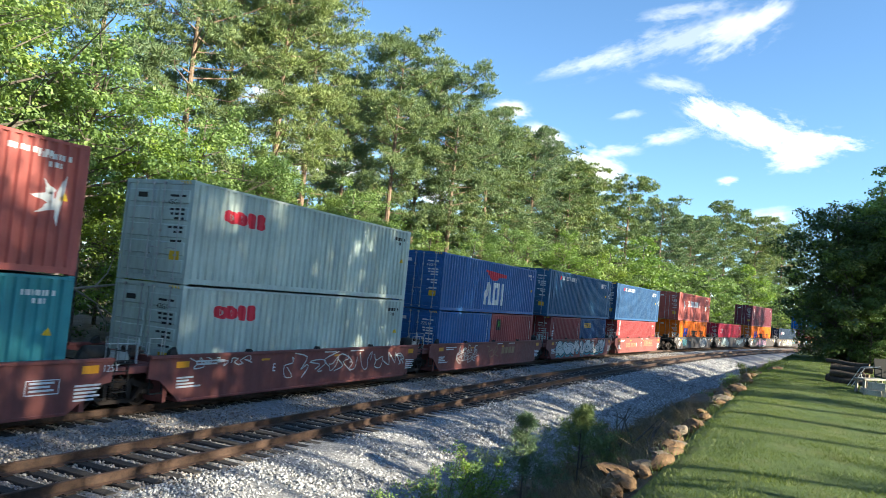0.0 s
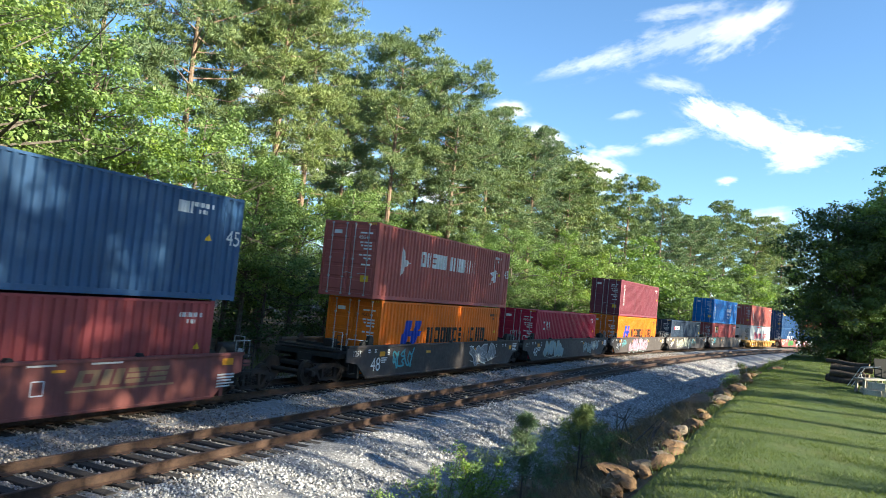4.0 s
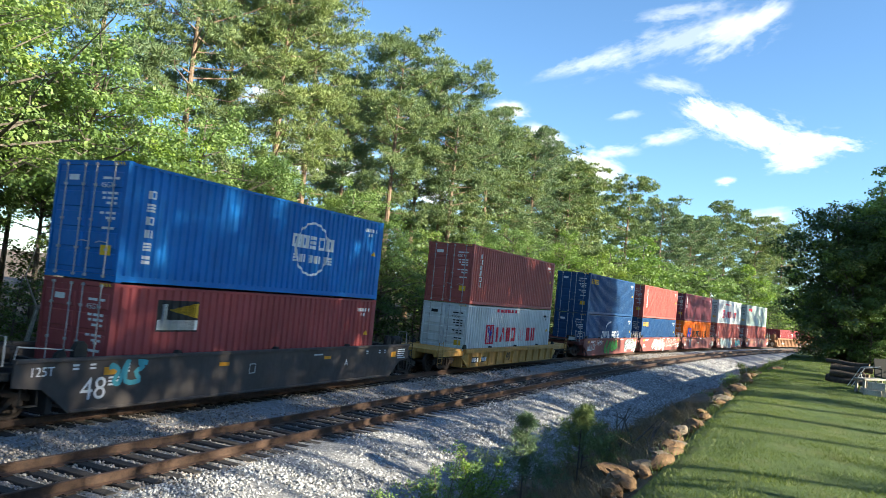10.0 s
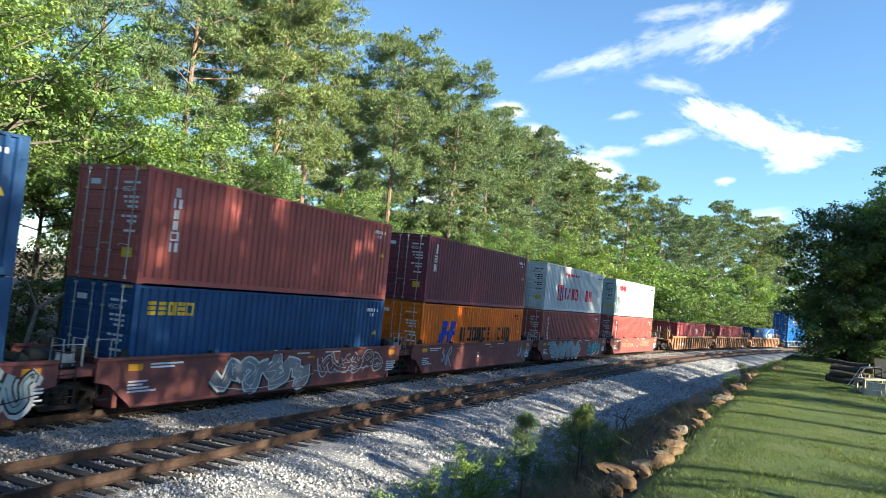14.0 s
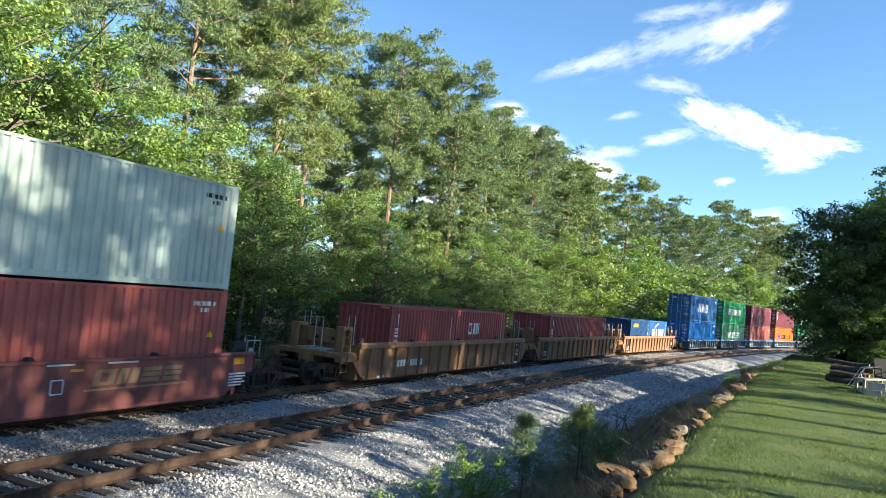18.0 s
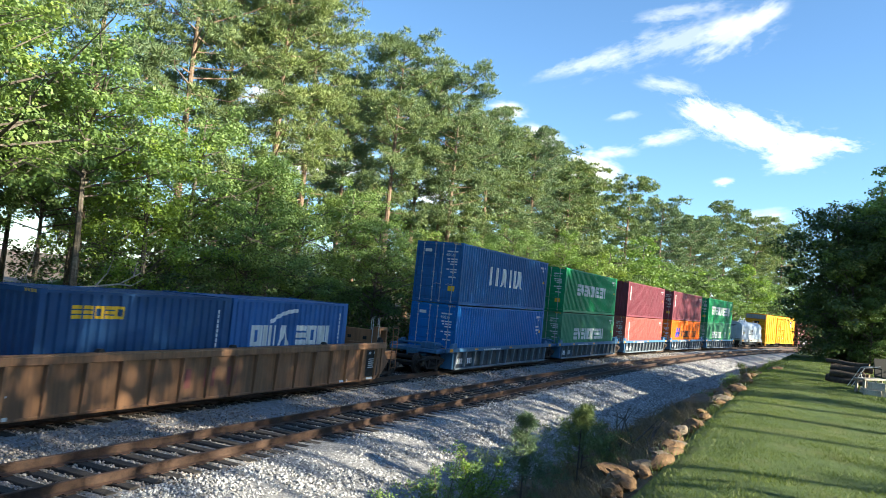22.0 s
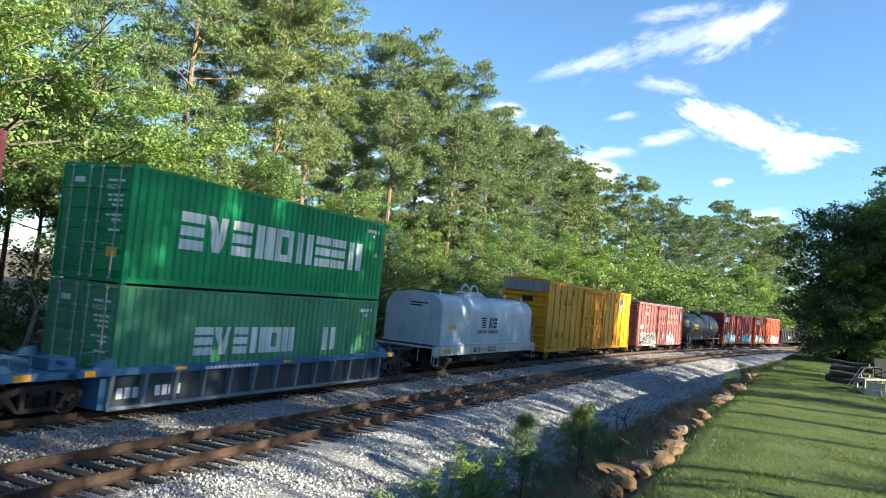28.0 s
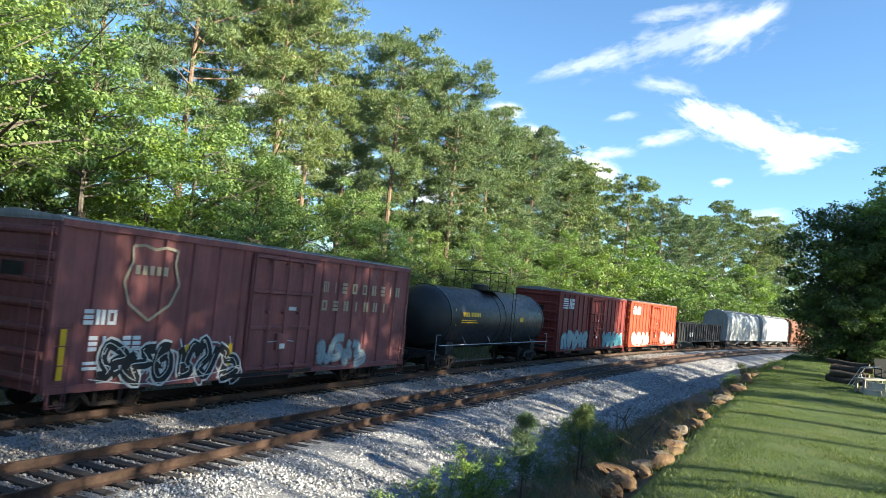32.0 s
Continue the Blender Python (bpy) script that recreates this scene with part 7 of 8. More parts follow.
def pine(h, bare, seed, reach=2.6, tufts=30, size=0.3, blades=6, limbs=50, wide=0.02):
    """A tall pine: bare leaning trunk with dead stubs, upswept limbs that end in rounded pads of needles. bare: the part of the height without crown."""
    rs = np.random.RandomState(seed)
    wood, pads, radii = Shape(), [], []
    bend = rs.uniform(-0.35, 0.35, 2)
    at = lambda u: Vector((bend[0] * math.sin(u * 3), bend[1] * math.sin(u * 2.4 + 0.5), u * h))
    wood.tube([at(u) for u in np.linspace(-0.02, 0.99, 9)], 0.011 * h + 0.05, 8, 0.03)
    for i in range(limbs):
        rel = ((i + rs.uniform(0, 1)) / limbs) ** 0.85
        u = bare + (0.985 - bare) * rel
        ln = reach * (0.35 + 0.8 * math.sin(math.pi * (0.16 + 0.72 * rel))) * rs.uniform(0.55, 1.2)
        az = i * 2.4 + rs.uniform(-0.6, 0.6)
        p0 = at(u)
        d = Vector((math.cos(az), math.sin(az), rs.uniform(-0.2, 0.25) + 0.45 * rel))
        p1 = p0 + d * ln * 0.55 + Vector((rs.uniform(-0.2, 0.2), rs.uniform(-0.2, 0.2), rs.uniform(-0.25, 0.1)))
        p2 = p0 + d * ln + Vector((0, 0, rs.uniform(0.1, 0.6)))
        wood.tube([p0, p1, p2], 0.014 + 0.01 * ln, 4, 0.006, caps=False)
        if rel < 0.1 and rs.uniform() < 0.5:
            continue
        for f in (0.5, 0.66, 0.8, 0.9, 1.0, 1.04)[(0 if ln > 1.2 else 3):]:
            base = p1 + (p2 - p1) * ((f - 0.5) * 2)
            side = rs.normal(size=3) * (0.36, 0.36, 0.24) * (0.5 + 0.28 * ln)
            tip = np.array(base) + side
            wood.tube([base, tip], 0.016, 3, 0.006, caps=False)
            pads.append(tip)
            radii.append(rs.uniform(0.36, 0.7))
    for f in range(5):
        pads.append(np.array(at(0.985)) + rs.normal(size=3) * (0.35, 0.35, 0.4))
        radii.append(rs.uniform(0.35, 0.55))
    for _ in range(9):
        u, az = rs.uniform(bare * 0.4, bare * 1.1), rs.uniform(0, 6.28)
        p0, ln = at(u), rs.uniform(0.4, 2.2)
        d = Vector((math.cos(az), math.sin(az), rs.uniform(-0.1, 0.3)))
        wood.tube([p0, p0 + d * ln * 0.6, p0 + d * ln + Vector((0, 0, rs.uniform(-0.2, 0.4)))], 0.04, 4, 0.01, caps=False)
    pads, radii = np.array(pads), np.array(radii)
    who = np.repeat(np.arange(len(pads)), np.maximum(4, (tufts * (radii / 0.45) ** 2).astype(int)))
    d = rs.normal(size=(len(who), 3))
    d /= np.linalg.norm(d, axis=1)[:, None]
    d[:, 2] = np.abs(d[:, 2]) * np.where(rs.uniform(size=len(d)) < 0.75, 1, -1)
    spots = pads[who] + d * radii[who][:, None] * (1.0, 1.0, 0.5) * rs.uniform(0, 1, (len(who), 1)) ** 0.45
    v, f = needle_tufts(spots, size, rs, blades, d * 0.8 + (0, 0, 0.35), wide)
    return wood, v, f


def broadleaf(h, spread, seed, base=0.08, limbs=26, per=4, r=0.6, leaves=170, size=0.15, fill=8, width=0.62, tall=0.6):
    """A leafy tree: trunk, forked limbs, uneven crown of rounded leaf clumps with gaps between them."""
    rs = np.random.RandomState(seed)
    wood, spots, radii, inner = Shape(), [], [], []
    lean = rs.uniform(-0.5, 0.5, 2)
    at = lambda u: Vector((lean[0] * u * u, lean[1] * u * u, u * h))
    wood.tube([at(u) for u in np.linspace(-0.03, 0.92, 7)], 0.008 * h + 0.05, 7, 0.03)
    for i in range(limbs):
        rel = (i + rs.uniform(0, 1)) / limbs
        u = base + 0.06 + (0.84 - base) * rel
        ln = spread * (0.35 + 0.7 * math.sin(math.pi * min(1.0, 0.22 + 0.68 * rel))) * rs.uniform(0.55, 1.25)
        az = i * 2.4 + rs.uniform(-0.7, 0.7)
        p0 = at(u * 0.94)
        p1 = p0 + Vector((math.cos(az) * ln * 0.5, math.sin(az) * ln * 0.5, ln * rs.uniform(0.1, 0.4)))
        p2 = p0 + Vector((math.cos(az) * ln, math.sin(az) * ln, ln * rs.uniform(0.0, tall)))
        wood.tube([p0, p1, p2], 0.02 + 0.012 * ln, 4, 0.008, caps=False)
        inner.append(np.array(p0 + (p1 - p0) * 0.5) + rs.normal(size=(fill, 3)) * (0.45, 0.45, 0.4))
        for k in range(per):
            f = 0.42 + 0.62 * (k + rs.uniform(0, 1)) / per
            from_ = p0 + (p2 - p0) * f
            c = np.array(from_) + rs.normal(size=3) * (0.42, 0.42, 0.34) * (0.45 + 0.22 * ln)
            c[2] = max(c[2], base * h + rs.uniform(0.1, 0.6))
            wood.tube([from_, c], 0.014, 3, 0.005, caps=False)
            spots.append(c)
            radii.append(r * rs.uniform(0.55, 1.3))
    for _ in range(5):
        spots.append(np.array(at(0.95)) + rs.normal(size=3) * (0.5, 0.5, 0.35))
        radii.append(r * rs.uniform(0.6, 1.0))
    spots, radii = np.array(spots), np.array(radii)
    v, f = clump_leaves(spots, radii, np.maximum(5, (leaves * (radii / r) ** 2).astype(int)), size, width, rs)
    v2, f2 = scatter_leaves(np.concatenate(inner), size * 1.5, 0.8, rs)
    return wood, np.concatenate([v, v2]), np.concatenate([f, f2 + len(v)])


def tree_thing(name, made, bark, leaf, label, category="tree", group="trees beside the railway"):
    wood, v, f = made
    t = thing(name, label, category, group)
    part("trunk", wood, bark, t, smooth=True)
    c = new("crown", big_mesh("crown", v, f, leaf))
    c.parent = t
    return t


rng = random.Random(11)
PINE_TEXT = "tall loblolly pine with a bare reddish trunk and tufted crown"
LEAF_TEXT = "leafy green tree with an uneven crown beside the railway"
DARK_TEXT = "dense shade-dark green tree, leafy down to the ground"
pines = [tree_thing("pine_tree", pine(21, b, 100 + i, r, 30, 0.25, 5, 50, 0.033), M_BARK, M_NEEDLE, PINE_TEXT)
         for i, (b, r) in enumerate(((0.4, 2.7), (0.36, 3.1), (0.46, 3.0), (0.3, 2.7), (0.36, 3.3)))]
far_pines = [tree_thing("pine_tree", pine(21, b, 120 + i, r, 15, 0.38, 4, 42, 0.046), M_BARK, M_NEEDLE, PINE_TEXT) for i, (b, r) in enumerate(((0.3, 2.8), (0.4, 3.2), (0.25, 3.0)))]
leafs = [tree_thing("broadleaf_tree", broadleaf(10, sp, 200 + i, b, 28, 4, 0.55, 200, 0.105), M_BARK2, m, LEAF_TEXT)
         for i, (sp, b, m) in enumerate(((3.0, 0.2, M_LEAF), (2.6, 0.24, M_LEAF), (3.2, 0.22, M_LEAF), (2.4, 0.12, M_LEAF_BRIGHT), (2.8, 0.2, M_LEAF)))]
tall_leafs = [tree_thing("broadleaf_tree", broadleaf(10, sp, 215 + i, 0.48, 26, 4, 0.44, 125, 0.11, 4), M_BARK2, M_LEAF, "slender leafy tree with a bare lower trunk") for i, sp in enumerate((2.6, 3.0))]
far_leafs = [tree_thing("broadleaf_tree", broadleaf(10, sp, 230 + i, 0.02, 26, 4, 0.7, 85, 0.22, 5), M_BARK2, m, LEAF_TEXT) for i, (sp, m) in enumerate(((3.2, M_LEAF), (2.8, M_LEAF), (3.0, M_LEAF_SHADE), (2.6, M_LEAF_BRIGHT)))]
back_leafs = [tree_thing("broadleaf_tree", broadleaf(10, sp, 240 + i, 0.02, 20, 3, 0.85, 46, 0.32, 4), M_BARK2, m, LEAF_TEXT) for i, (sp, m) in enumerate(((3.2, M_LEAF), (2.8, M_LEAF_SHADE), (3.0, M_LEAF)))]
high = [tree_thing("broadleaf_tree", broadleaf(10, sp, 310 + i, 0.5, 24, 4, 0.58, 36, 0.21, 4), M_BARK2, M_LEAF, "tall leafy tree with a high crown beyond the lawn") for i, sp in enumerate((2.6, 3.0))]
airy = [tree_thing("broadleaf_tree", broadleaf(10, sp, 290 + i, (0.26, 0.2, 0.25)[i], 26, 4, 0.6, 33, 0.22, 2), M_BARK2, M_LEAF, "tall leafy tree with a loose crown beside the lawn") for i, sp in enumerate((3.2, 2.8, 3.0))]
dense = [tree_thing("broadleaf_tree", broadleaf(10, sp, 250 + i, 0.0, 24, 3, 0.75, 54, 0.22, 6), M_BARK2, M_LEAF_SHADE, DARK_TEXT) for i, sp in enumerate((3.2, 2.8))]
clump = [tree_thing("broadleaf_tree", broadleaf(10, sp, 270 + i, 0.0, 30, 5, 0.62, 105, 0.19, 12, 0.5, 0.5), M_BARK2, (M_LEAF_SHADE, M_LEAF)[i], DARK_TEXT) for i, sp in enumerate((3.2, 2.8))]
used = set()


def plant(pool, pick, x, y, height, nominal, z=-0.4, wide=1.0):
    """The first use of a kind moves the tree itself, further ones copy it."""
    src = pool[pick % len(pool)]
    k = (height - z) / nominal
    m = pose(x, y, z, 0, 0, rng.uniform(0, 360))
    if src.name not in used:
        used.add(src.name)
        t = src
        t.matrix_basis = m
    else:
        t = copy_thing(src, m)
    t.scale = (k * wide, k * wide, k)
    return t


# pines: x, y, height of the top
for i, (x, y, h) in enumerate(((18.2, 27.2, 17), (23.3, 28.2, 19.5), (28.9, 28.1, 21.5), (34.7, 31, 22.5), (34.4, 27, 20.6), (40.2, 28.9, 21.4),
                               (50.1, 32.5, 19.3), (49, 27.6, 21.3), (61.4, 31.9, 22.4), (60.1, 28, 22.4), (77, 31.8, 23), (75.9, 28.8, 20.6), (81.8, 28.3, 22))):
    plant(pines, (3, 1, 4, 2, 1, 0, 2, 0, 3, 1, 4, 3, 0)[i], x, y, h, 21)
for i, (x, y, h) in enumerate(((100.8, 31, 22.9), (97.8, 27.5, 21.1), (119.8, 25.3, 23), (137.2, 23.2, 22.5), (157.8, 20.9, 22.2), (202, 18.4, 31), (209, 12, 29.5), (236, 7, 30.8), (16, 33, 18), (55, 34, 18.5), (66, 32, 20), (70, 29, 19.5), (88, 30, 21), (92, 27, 19), (110, 34, 21), (128, 32, 21.5), (147, 28, 22), (180, 23, 25), (222, 14, 28), (260, 8, 27), (190, 20, 26), (170, 24, 23))):
    plant(far_pines, i, x, y, h, 21, wide=1.25)
# leafy trees along the edge of the wood
for i, (x, y, h) in enumerate(((12.5, 23.2, 12.2), (16.8, 25.6, 13.4), (19.6, 23.6, 11.6), (15.4, 22.4, 11.0), (18.2, 29.5, 9.5), (21.2, 31, 10.5), (16.4, 28, 8.4), (23.5, 33, 11), (20.2, 26.4, 8.8), (24.5, 30, 9.6))):
    plant(tall_leafs, i, x, y, h, 10, wide=1.1)
for i, (x, y, h) in enumerate(((22.4, 23.2, 10.2), (25.2, 24.1, 10.8), (28.2, 23.1, 9.2), (33.2, 24, 8.6), (38.9, 24.9, 9.8), (39.8, 22.9, 8.2), (46, 22.7, 7.7),
                               (54.2, 23.3, 8.4), (62.8, 22.9, 10.4), (74, 22, 10.7), (30.5, 26.0, 10.4))):
    plant(leafs, (3, 0, 1, 4, 0, 2, 1, 0, 2, 3, 2)[i], x, y, h, 10, wide=1.1)
for i, (x, y, h) in enumerate(((85.8, 20.8, 9.6), (92, 21.5, 11), (99, 20.8, 10.5), (106, 20.4, 13.6), (114, 20, 11), (122, 19.6, 12), (131, 18.3, 11.8), (140, 17, 12), (149, 15.7, 12.2), (158, 14.5, 12.5), (168, 13.5, 14), (178, 11.8, 15.7), (190, 9.5, 14), (202, 7.5, 14), (213, 5, 14.4), (228, 2, 14), (245, -2, 15))):
    plant(far_leafs, i, x, y, h, 10, wide=1.2)
# low understorey and the wood behind
for i in range(40):
    s = 5 + i * 2.0 + rng.uniform(-0.7, 0.7)
    x, y, _ = along(s, 12.3 + (i % 3) * 2.6 + rng.uniform(-0.6, 0.8))
    plant(dense, i, float(x), float(y), rng.uniform(2.2, 3.6) if i < 8 else rng.uniform(3.8, 6.4), 10, wide=1.3)
for i in range(34):
    s = 85 + i * 5.0
    x, y, _ = along(s, 12.5 + (i % 2) * 3 + rng.uniform(0, 1.5))
    plant(back_leafs, i, float(x), float(y), rng.uniform(5, 8), 10, wide=1.5)
for i in range(26):
    x, y, _ = along(2 + i * 4.6, 23 + (i % 3) * 5 + rng.uniform(0, 2))
    tops = rng.uniform(10.5, 14)
    plant(back_leafs, i % 3, float(x), float(y), tops if i not in (6, 7, 8) else 7.6, 10, wide=1.2)
# the clump at the end of the lawn, mostly in leaves coloured dark for shade
for i, (x, y, h) in enumerate(((44.2, -1.5, 10.4), (45.8, -3.1, 11.9), (43.2, -2.2, 8.4), (47, -5.2, 12.2), (44, -4.4, 9), (49, -7.6, 11), (45, -7, 9.5), (42.6, -3.0, 6.0), (46.5, -1.8, 9.4))):
    plant(clump, i, x, y, h, 10, z=1.7, wide=1.05)
for i, (x, y, h) in enumerate(((46.2, -2.4, 10.2), (47.2, -4.4, 11.4), (46.6, -6.6, 10.8), (44.8, -2.2, 8), (48, -2.2, 10.2), (44.6, -5.0, 8.4), (49.5, -3.4, 11.2))):
    plant(dense, i, x, y, h, 10, z=1.7, wide=1.1)
# tall trees beside the lawn, outside the view: they shade it and the line, with one gap that lets the sun through
for i, (x, y, h) in enumerate(((2, -15, 22), (7, -12, 20), (19.5, -13, 21), (24, -16, 22.8), (29.5, -13, 22.4), (35, -16, 24.4), (40.5, -14, 22.4), (46, -16, 21.5), (51.5, -14, 21.4), (55.5, -17, 21.4), (60, -15, 20.5), (66, -15, 11.5), (81, -15, 11.5), (85.5, -16, 12), (86.5, -12.5, 17.5), (90, -15, 19.4), (94, -13, 18.5), (98, -16, 20), (102, -15, 19.5), (107, -17, 20.5), (112, -17, 20), (118, -19, 21), (124, -21, 21), (108, -25, 22.4), (116, -27, 22.4), (126, -30, 22.4),
                               )):
    plant(airy, i, x, y, h, 10, z=1.8, wide=0.64)
for i in range(14):
    plant(high, i, -4 + 4.9 * i + rng.uniform(-0.6, 0.6), -21 + rng.uniform(-1, 1), rng.uniform(23, 25.5), 10, z=1.8, wide=0.62)
for i in range(13):
    plant(high, i + 1, -2 + 5.1 * i + rng.uniform(-0.6, 0.6), -26 + rng.uniform(-1, 1), rng.uniform(24, 26.5), 10, z=1.8, wide=0.56)
for i in range(10):
    plant(dense, i, 85 + 4.6 * i, -13 - 0.5 * i + rng.uniform(-0.6, 0.6), rng.uniform(8.5, 10.5), 10, z=1.7, wide=0.8)
for i in range(11):
    plant(dense, i, 2 + 4.4 * i + rng.uniform(-0.8, 0.8), -14.5 + rng.uniform(-1.2, 1.2), rng.uniform(6.0, 8.8), 10, z=1.7, wide=0.8)
# unseen trees, added behind the camera to block sky light from that side
for i, (x, y, h) in enumerate(((-9, -13, 20), (-14, -9, 19), (-18, -4, 18), (-20, 2, 17), (-15, -17, 21), (-24, -9, 20))):
    plant(airy, i, x, y, h, 10, z=1.8, wide=0.8)
for i, (x, y, h) in enumerate(((8, 24, 12), (1, 25, 13), (-6, 24, 12), (-13, 26, 13), (-21, 25, 13), (-30, 26, 14))):
    plant(back_leafs, i % 3, x, y, h, 10, wide=1.2)
# ---- loose ballast stones ----
BED = ((-5.6, -1.0), (-5.1, -0.86), (-4.6, -0.72), (-4.0, -0.58), (-3.3, -0.42), (-2.6, -0.29), (-2.1, -0.22), (-1.6, -0.2), (-0.75, -0.23), (0, -0.24), (0.75, -0.23), (1.5, -0.21), (2.3, -0.3), (3.0, -0.21), (3.84, -0.23), (4.6, -0.24), (5.35, -0.23), (6.2, -0.2), (6.8, -0.24), (7.6, -0.45))


def stones(count, s0, s1, size, seed, lo, hi):
    rs = np.random.RandomState(seed)
    s = s0 + (s1 - s0) * rs.uniform(0, 1, count) ** 1.5
    off = rs.uniform(lo, hi, count)
    clear = np.ones(count, bool)
    for c in (0.0, SPACING):
        d = np.abs(off - c)
        tie = np.abs((s - 5) % 0.5)
        clear &= ~((d < 1.33) & ((tie < 0.125) | (tie > 0.375)))
        clear &= np.abs(d - 0.755) > 0.11
    s, off = s[clear], off[clear]
    n = len(s)
    x, y, _ = along(s, off)
    z = np.interp(off, [b[0] for b in BED], [b[1] for b in BED])
    z = z + 0.018 * np.sin(x * 2.1 + y) * np.sin(y * 2.7) + rs.uniform(-0.012, 0.02, n)
    r = size * rs.uniform(0.55, 1.35, n)
    base = np.array([(1, 0, 0), (0, 1, 0), (-1, 0, 0), (0, -1, 0), (0, 0, 0.75), (0, 0, -0.75)], float)
    v = base[None] * rs.uniform(0.65, 1.25, (n, 6, 1)) + rs.uniform(-0.22, 0.22, (n, 6, 3))
    a = rs.uniform(0, 6.28, n)
    tx, ty = rs.uniform(-0.7, 0.7, n), rs.uniform(-0.7, 0.7, n)
    rx = v[:, :, 0] * np.cos(a)[:, None] - v[:, :, 1] * np.sin(a)[:, None]
    ry = v[:, :, 0] * np.sin(a)[:, None] + v[:, :, 1] * np.cos(a)[:, None]
    rz = v[:, :, 2] + rx * tx[:, None] + ry * ty[:, None]
    v = np.stack([rx * r[:, None] + x[:, None], ry * r[:, None] + y[:, None], rz * r[:, None] + z[:, None]], 2).reshape(-1, 3)
    tri = np.array([(0, 1, 4), (1, 2, 4), (2, 3, 4), (3, 0, 4), (1, 0, 5), (0, 3, 5)])
    f = (tri[None] + 6 * np.arange(n)[:, None, None]).reshape(-1, 3)
    return v, f


for count, s0, s1, size, seed, lo, hi, mat, text in ((24000, 6, 34, 0.034, 1, -5.4, -1.35, M_STONE, "loose pale grey granite stones on the bank"), (12000, 30, 80, 0.055, 2, -5.4, -1.35, M_STONE, "loose pale grey granite stones on the bank"),
                                                       (40000, 6, 34, 0.034, 3, -1.5, 7.2, M_STONE_BROWN, "dusty brown-grey ballast stones round the ties"), (20000, 30, 80, 0.055, 4, -1.5, 7.2, M_STONE_BROWN, "dusty brown-grey ballast stones round the ties")):
    tagged(new("ballast_stones", big_mesh("ballast_stones", *stones(count, s0, s1, size, seed, lo, hi), mat)), text, "ballast stones", kind="stuff")


# ---- grass ----
def blades(xy, z, height, width, rs, lean=0.5):
    n = len(xy)
    a = rs.uniform(0, 6.28, n)
    h = height * rs.uniform(0.5, 1.4, n)
    base = np.column_stack([xy, z])
    side = np.column_stack([np.cos(a), np.sin(a), np.zeros(n)]) * (width * rs.uniform(0.6, 1.3, n))[:, None]
    tip = base + np.column_stack([rs.normal(size=n) * lean * h, rs.normal(size=n) * lean * h, h])
    return np.stack([base - side, base + side, tip], 1).reshape(-1, 3), np.arange(3 * n).reshape(n, 3)


def lawn_wave(x, y):
    """The lawn's unevenness, as its sheet has it."""
    return np.array([0.05 * noise.noise((a * 0.35 + 1.0, b * 0.35, 0)) + 0.02 * noise.noise((a * 1.3 + 1.0, b * 1.3, 3)) for a, b in zip(x.tolist(), y.tolist())])


rs = np.random.RandomState(8)
n = 230000
d = 4.2 + 26 * rs.uniform(0, 1, n) ** 1.5
off = rs.uniform(-16.5, -9.95, n)
x, y, _ = along(d, off)
zz = np.interp(off, (-16.5, -12, -10.7, -10.15, -9.9), (1.96, 1.98, 1.97, 1.94, 1.88)) - 0.012 + lawn_wave(x, y)
v, f = blades(np.column_stack([x, y]), zz, 0.036, 0.006, rs, 0.8)
far_n = 40000
d = 24 + 24 * rs.uniform(0, 1, far_n)
off = rs.uniform(-19, -9.95, far_n)
x, y, _ = along(d, off)
v2, f2 = blades(np.column_stack([x, y]), np.interp(off, (-19, -12, -10.7, -10.15, -9.9), (1.955, 1.98, 1.97, 1.94, 1.88)) - 0.012 + lawn_wave(x, y), 0.05, 0.016, rs, 0.8)
v, f = np.concatenate([v, v2]), np.concatenate([f, f2 + len(v)])
tagged(new("grass", big_mesh("grass", v, f, M_BLADE)), "short mown grass blades over the lawn", "grass", kind="stuff")

M_DRY = leafy("dry weeds", (0.15, 0.105, 0.075), (0.36, 0.27, 0.19), 0.25, 0.8)
BANK = ((-9.9, 1.85), (-9.5, 1.55), (-8.9, 0.75), (-8.2, -0.15), (-7.3, -0.6), (-6.4, -0.85), (-5.4, -0.9), (-5.0, -0.84))
for count, mat, hgt, seed, nm, text in ((60000, M_DRY, 0.28, 3, "dry_weeds", "dry brown weeds and stalks in the ditch"), (20000, M_BLADE, 0.2, 4, "green_weeds", "tall green weeds along the bank")):
    rs = np.random.RandomState(seed)
    s = 8 + 34 * rs.uniform(0, 1, count) ** 1.3
    off = -9.7 + 4.6 * rs.beta(1.5, 1.6, count) if mat is M_DRY else -9.9 + 2.2 * rs.beta(1.1, 2.0, count)
    x, y, _ = along(s, off)
    pick = np.array([noise.noise((float(a) * 0.8 + seed * 9, float(b) * 0.8, 1)) for a, b in zip(x, y)]) > (-0.5 if mat is M_DRY else -0.1)
    x, y, off = x[pick], y[pick], off[pick]
    z = np.interp(off, [b[0] for b in BANK], [b[1] for b in BANK]) - 0.04
    v, f = blades(np.column_stack([x, y]), z, hgt, 0.007, rs, 0.8 if mat is M_DRY else 0.45)
    tagged(new(nm, big_mesh(nm, v, f, mat)), text, "weeds", kind="stuff")
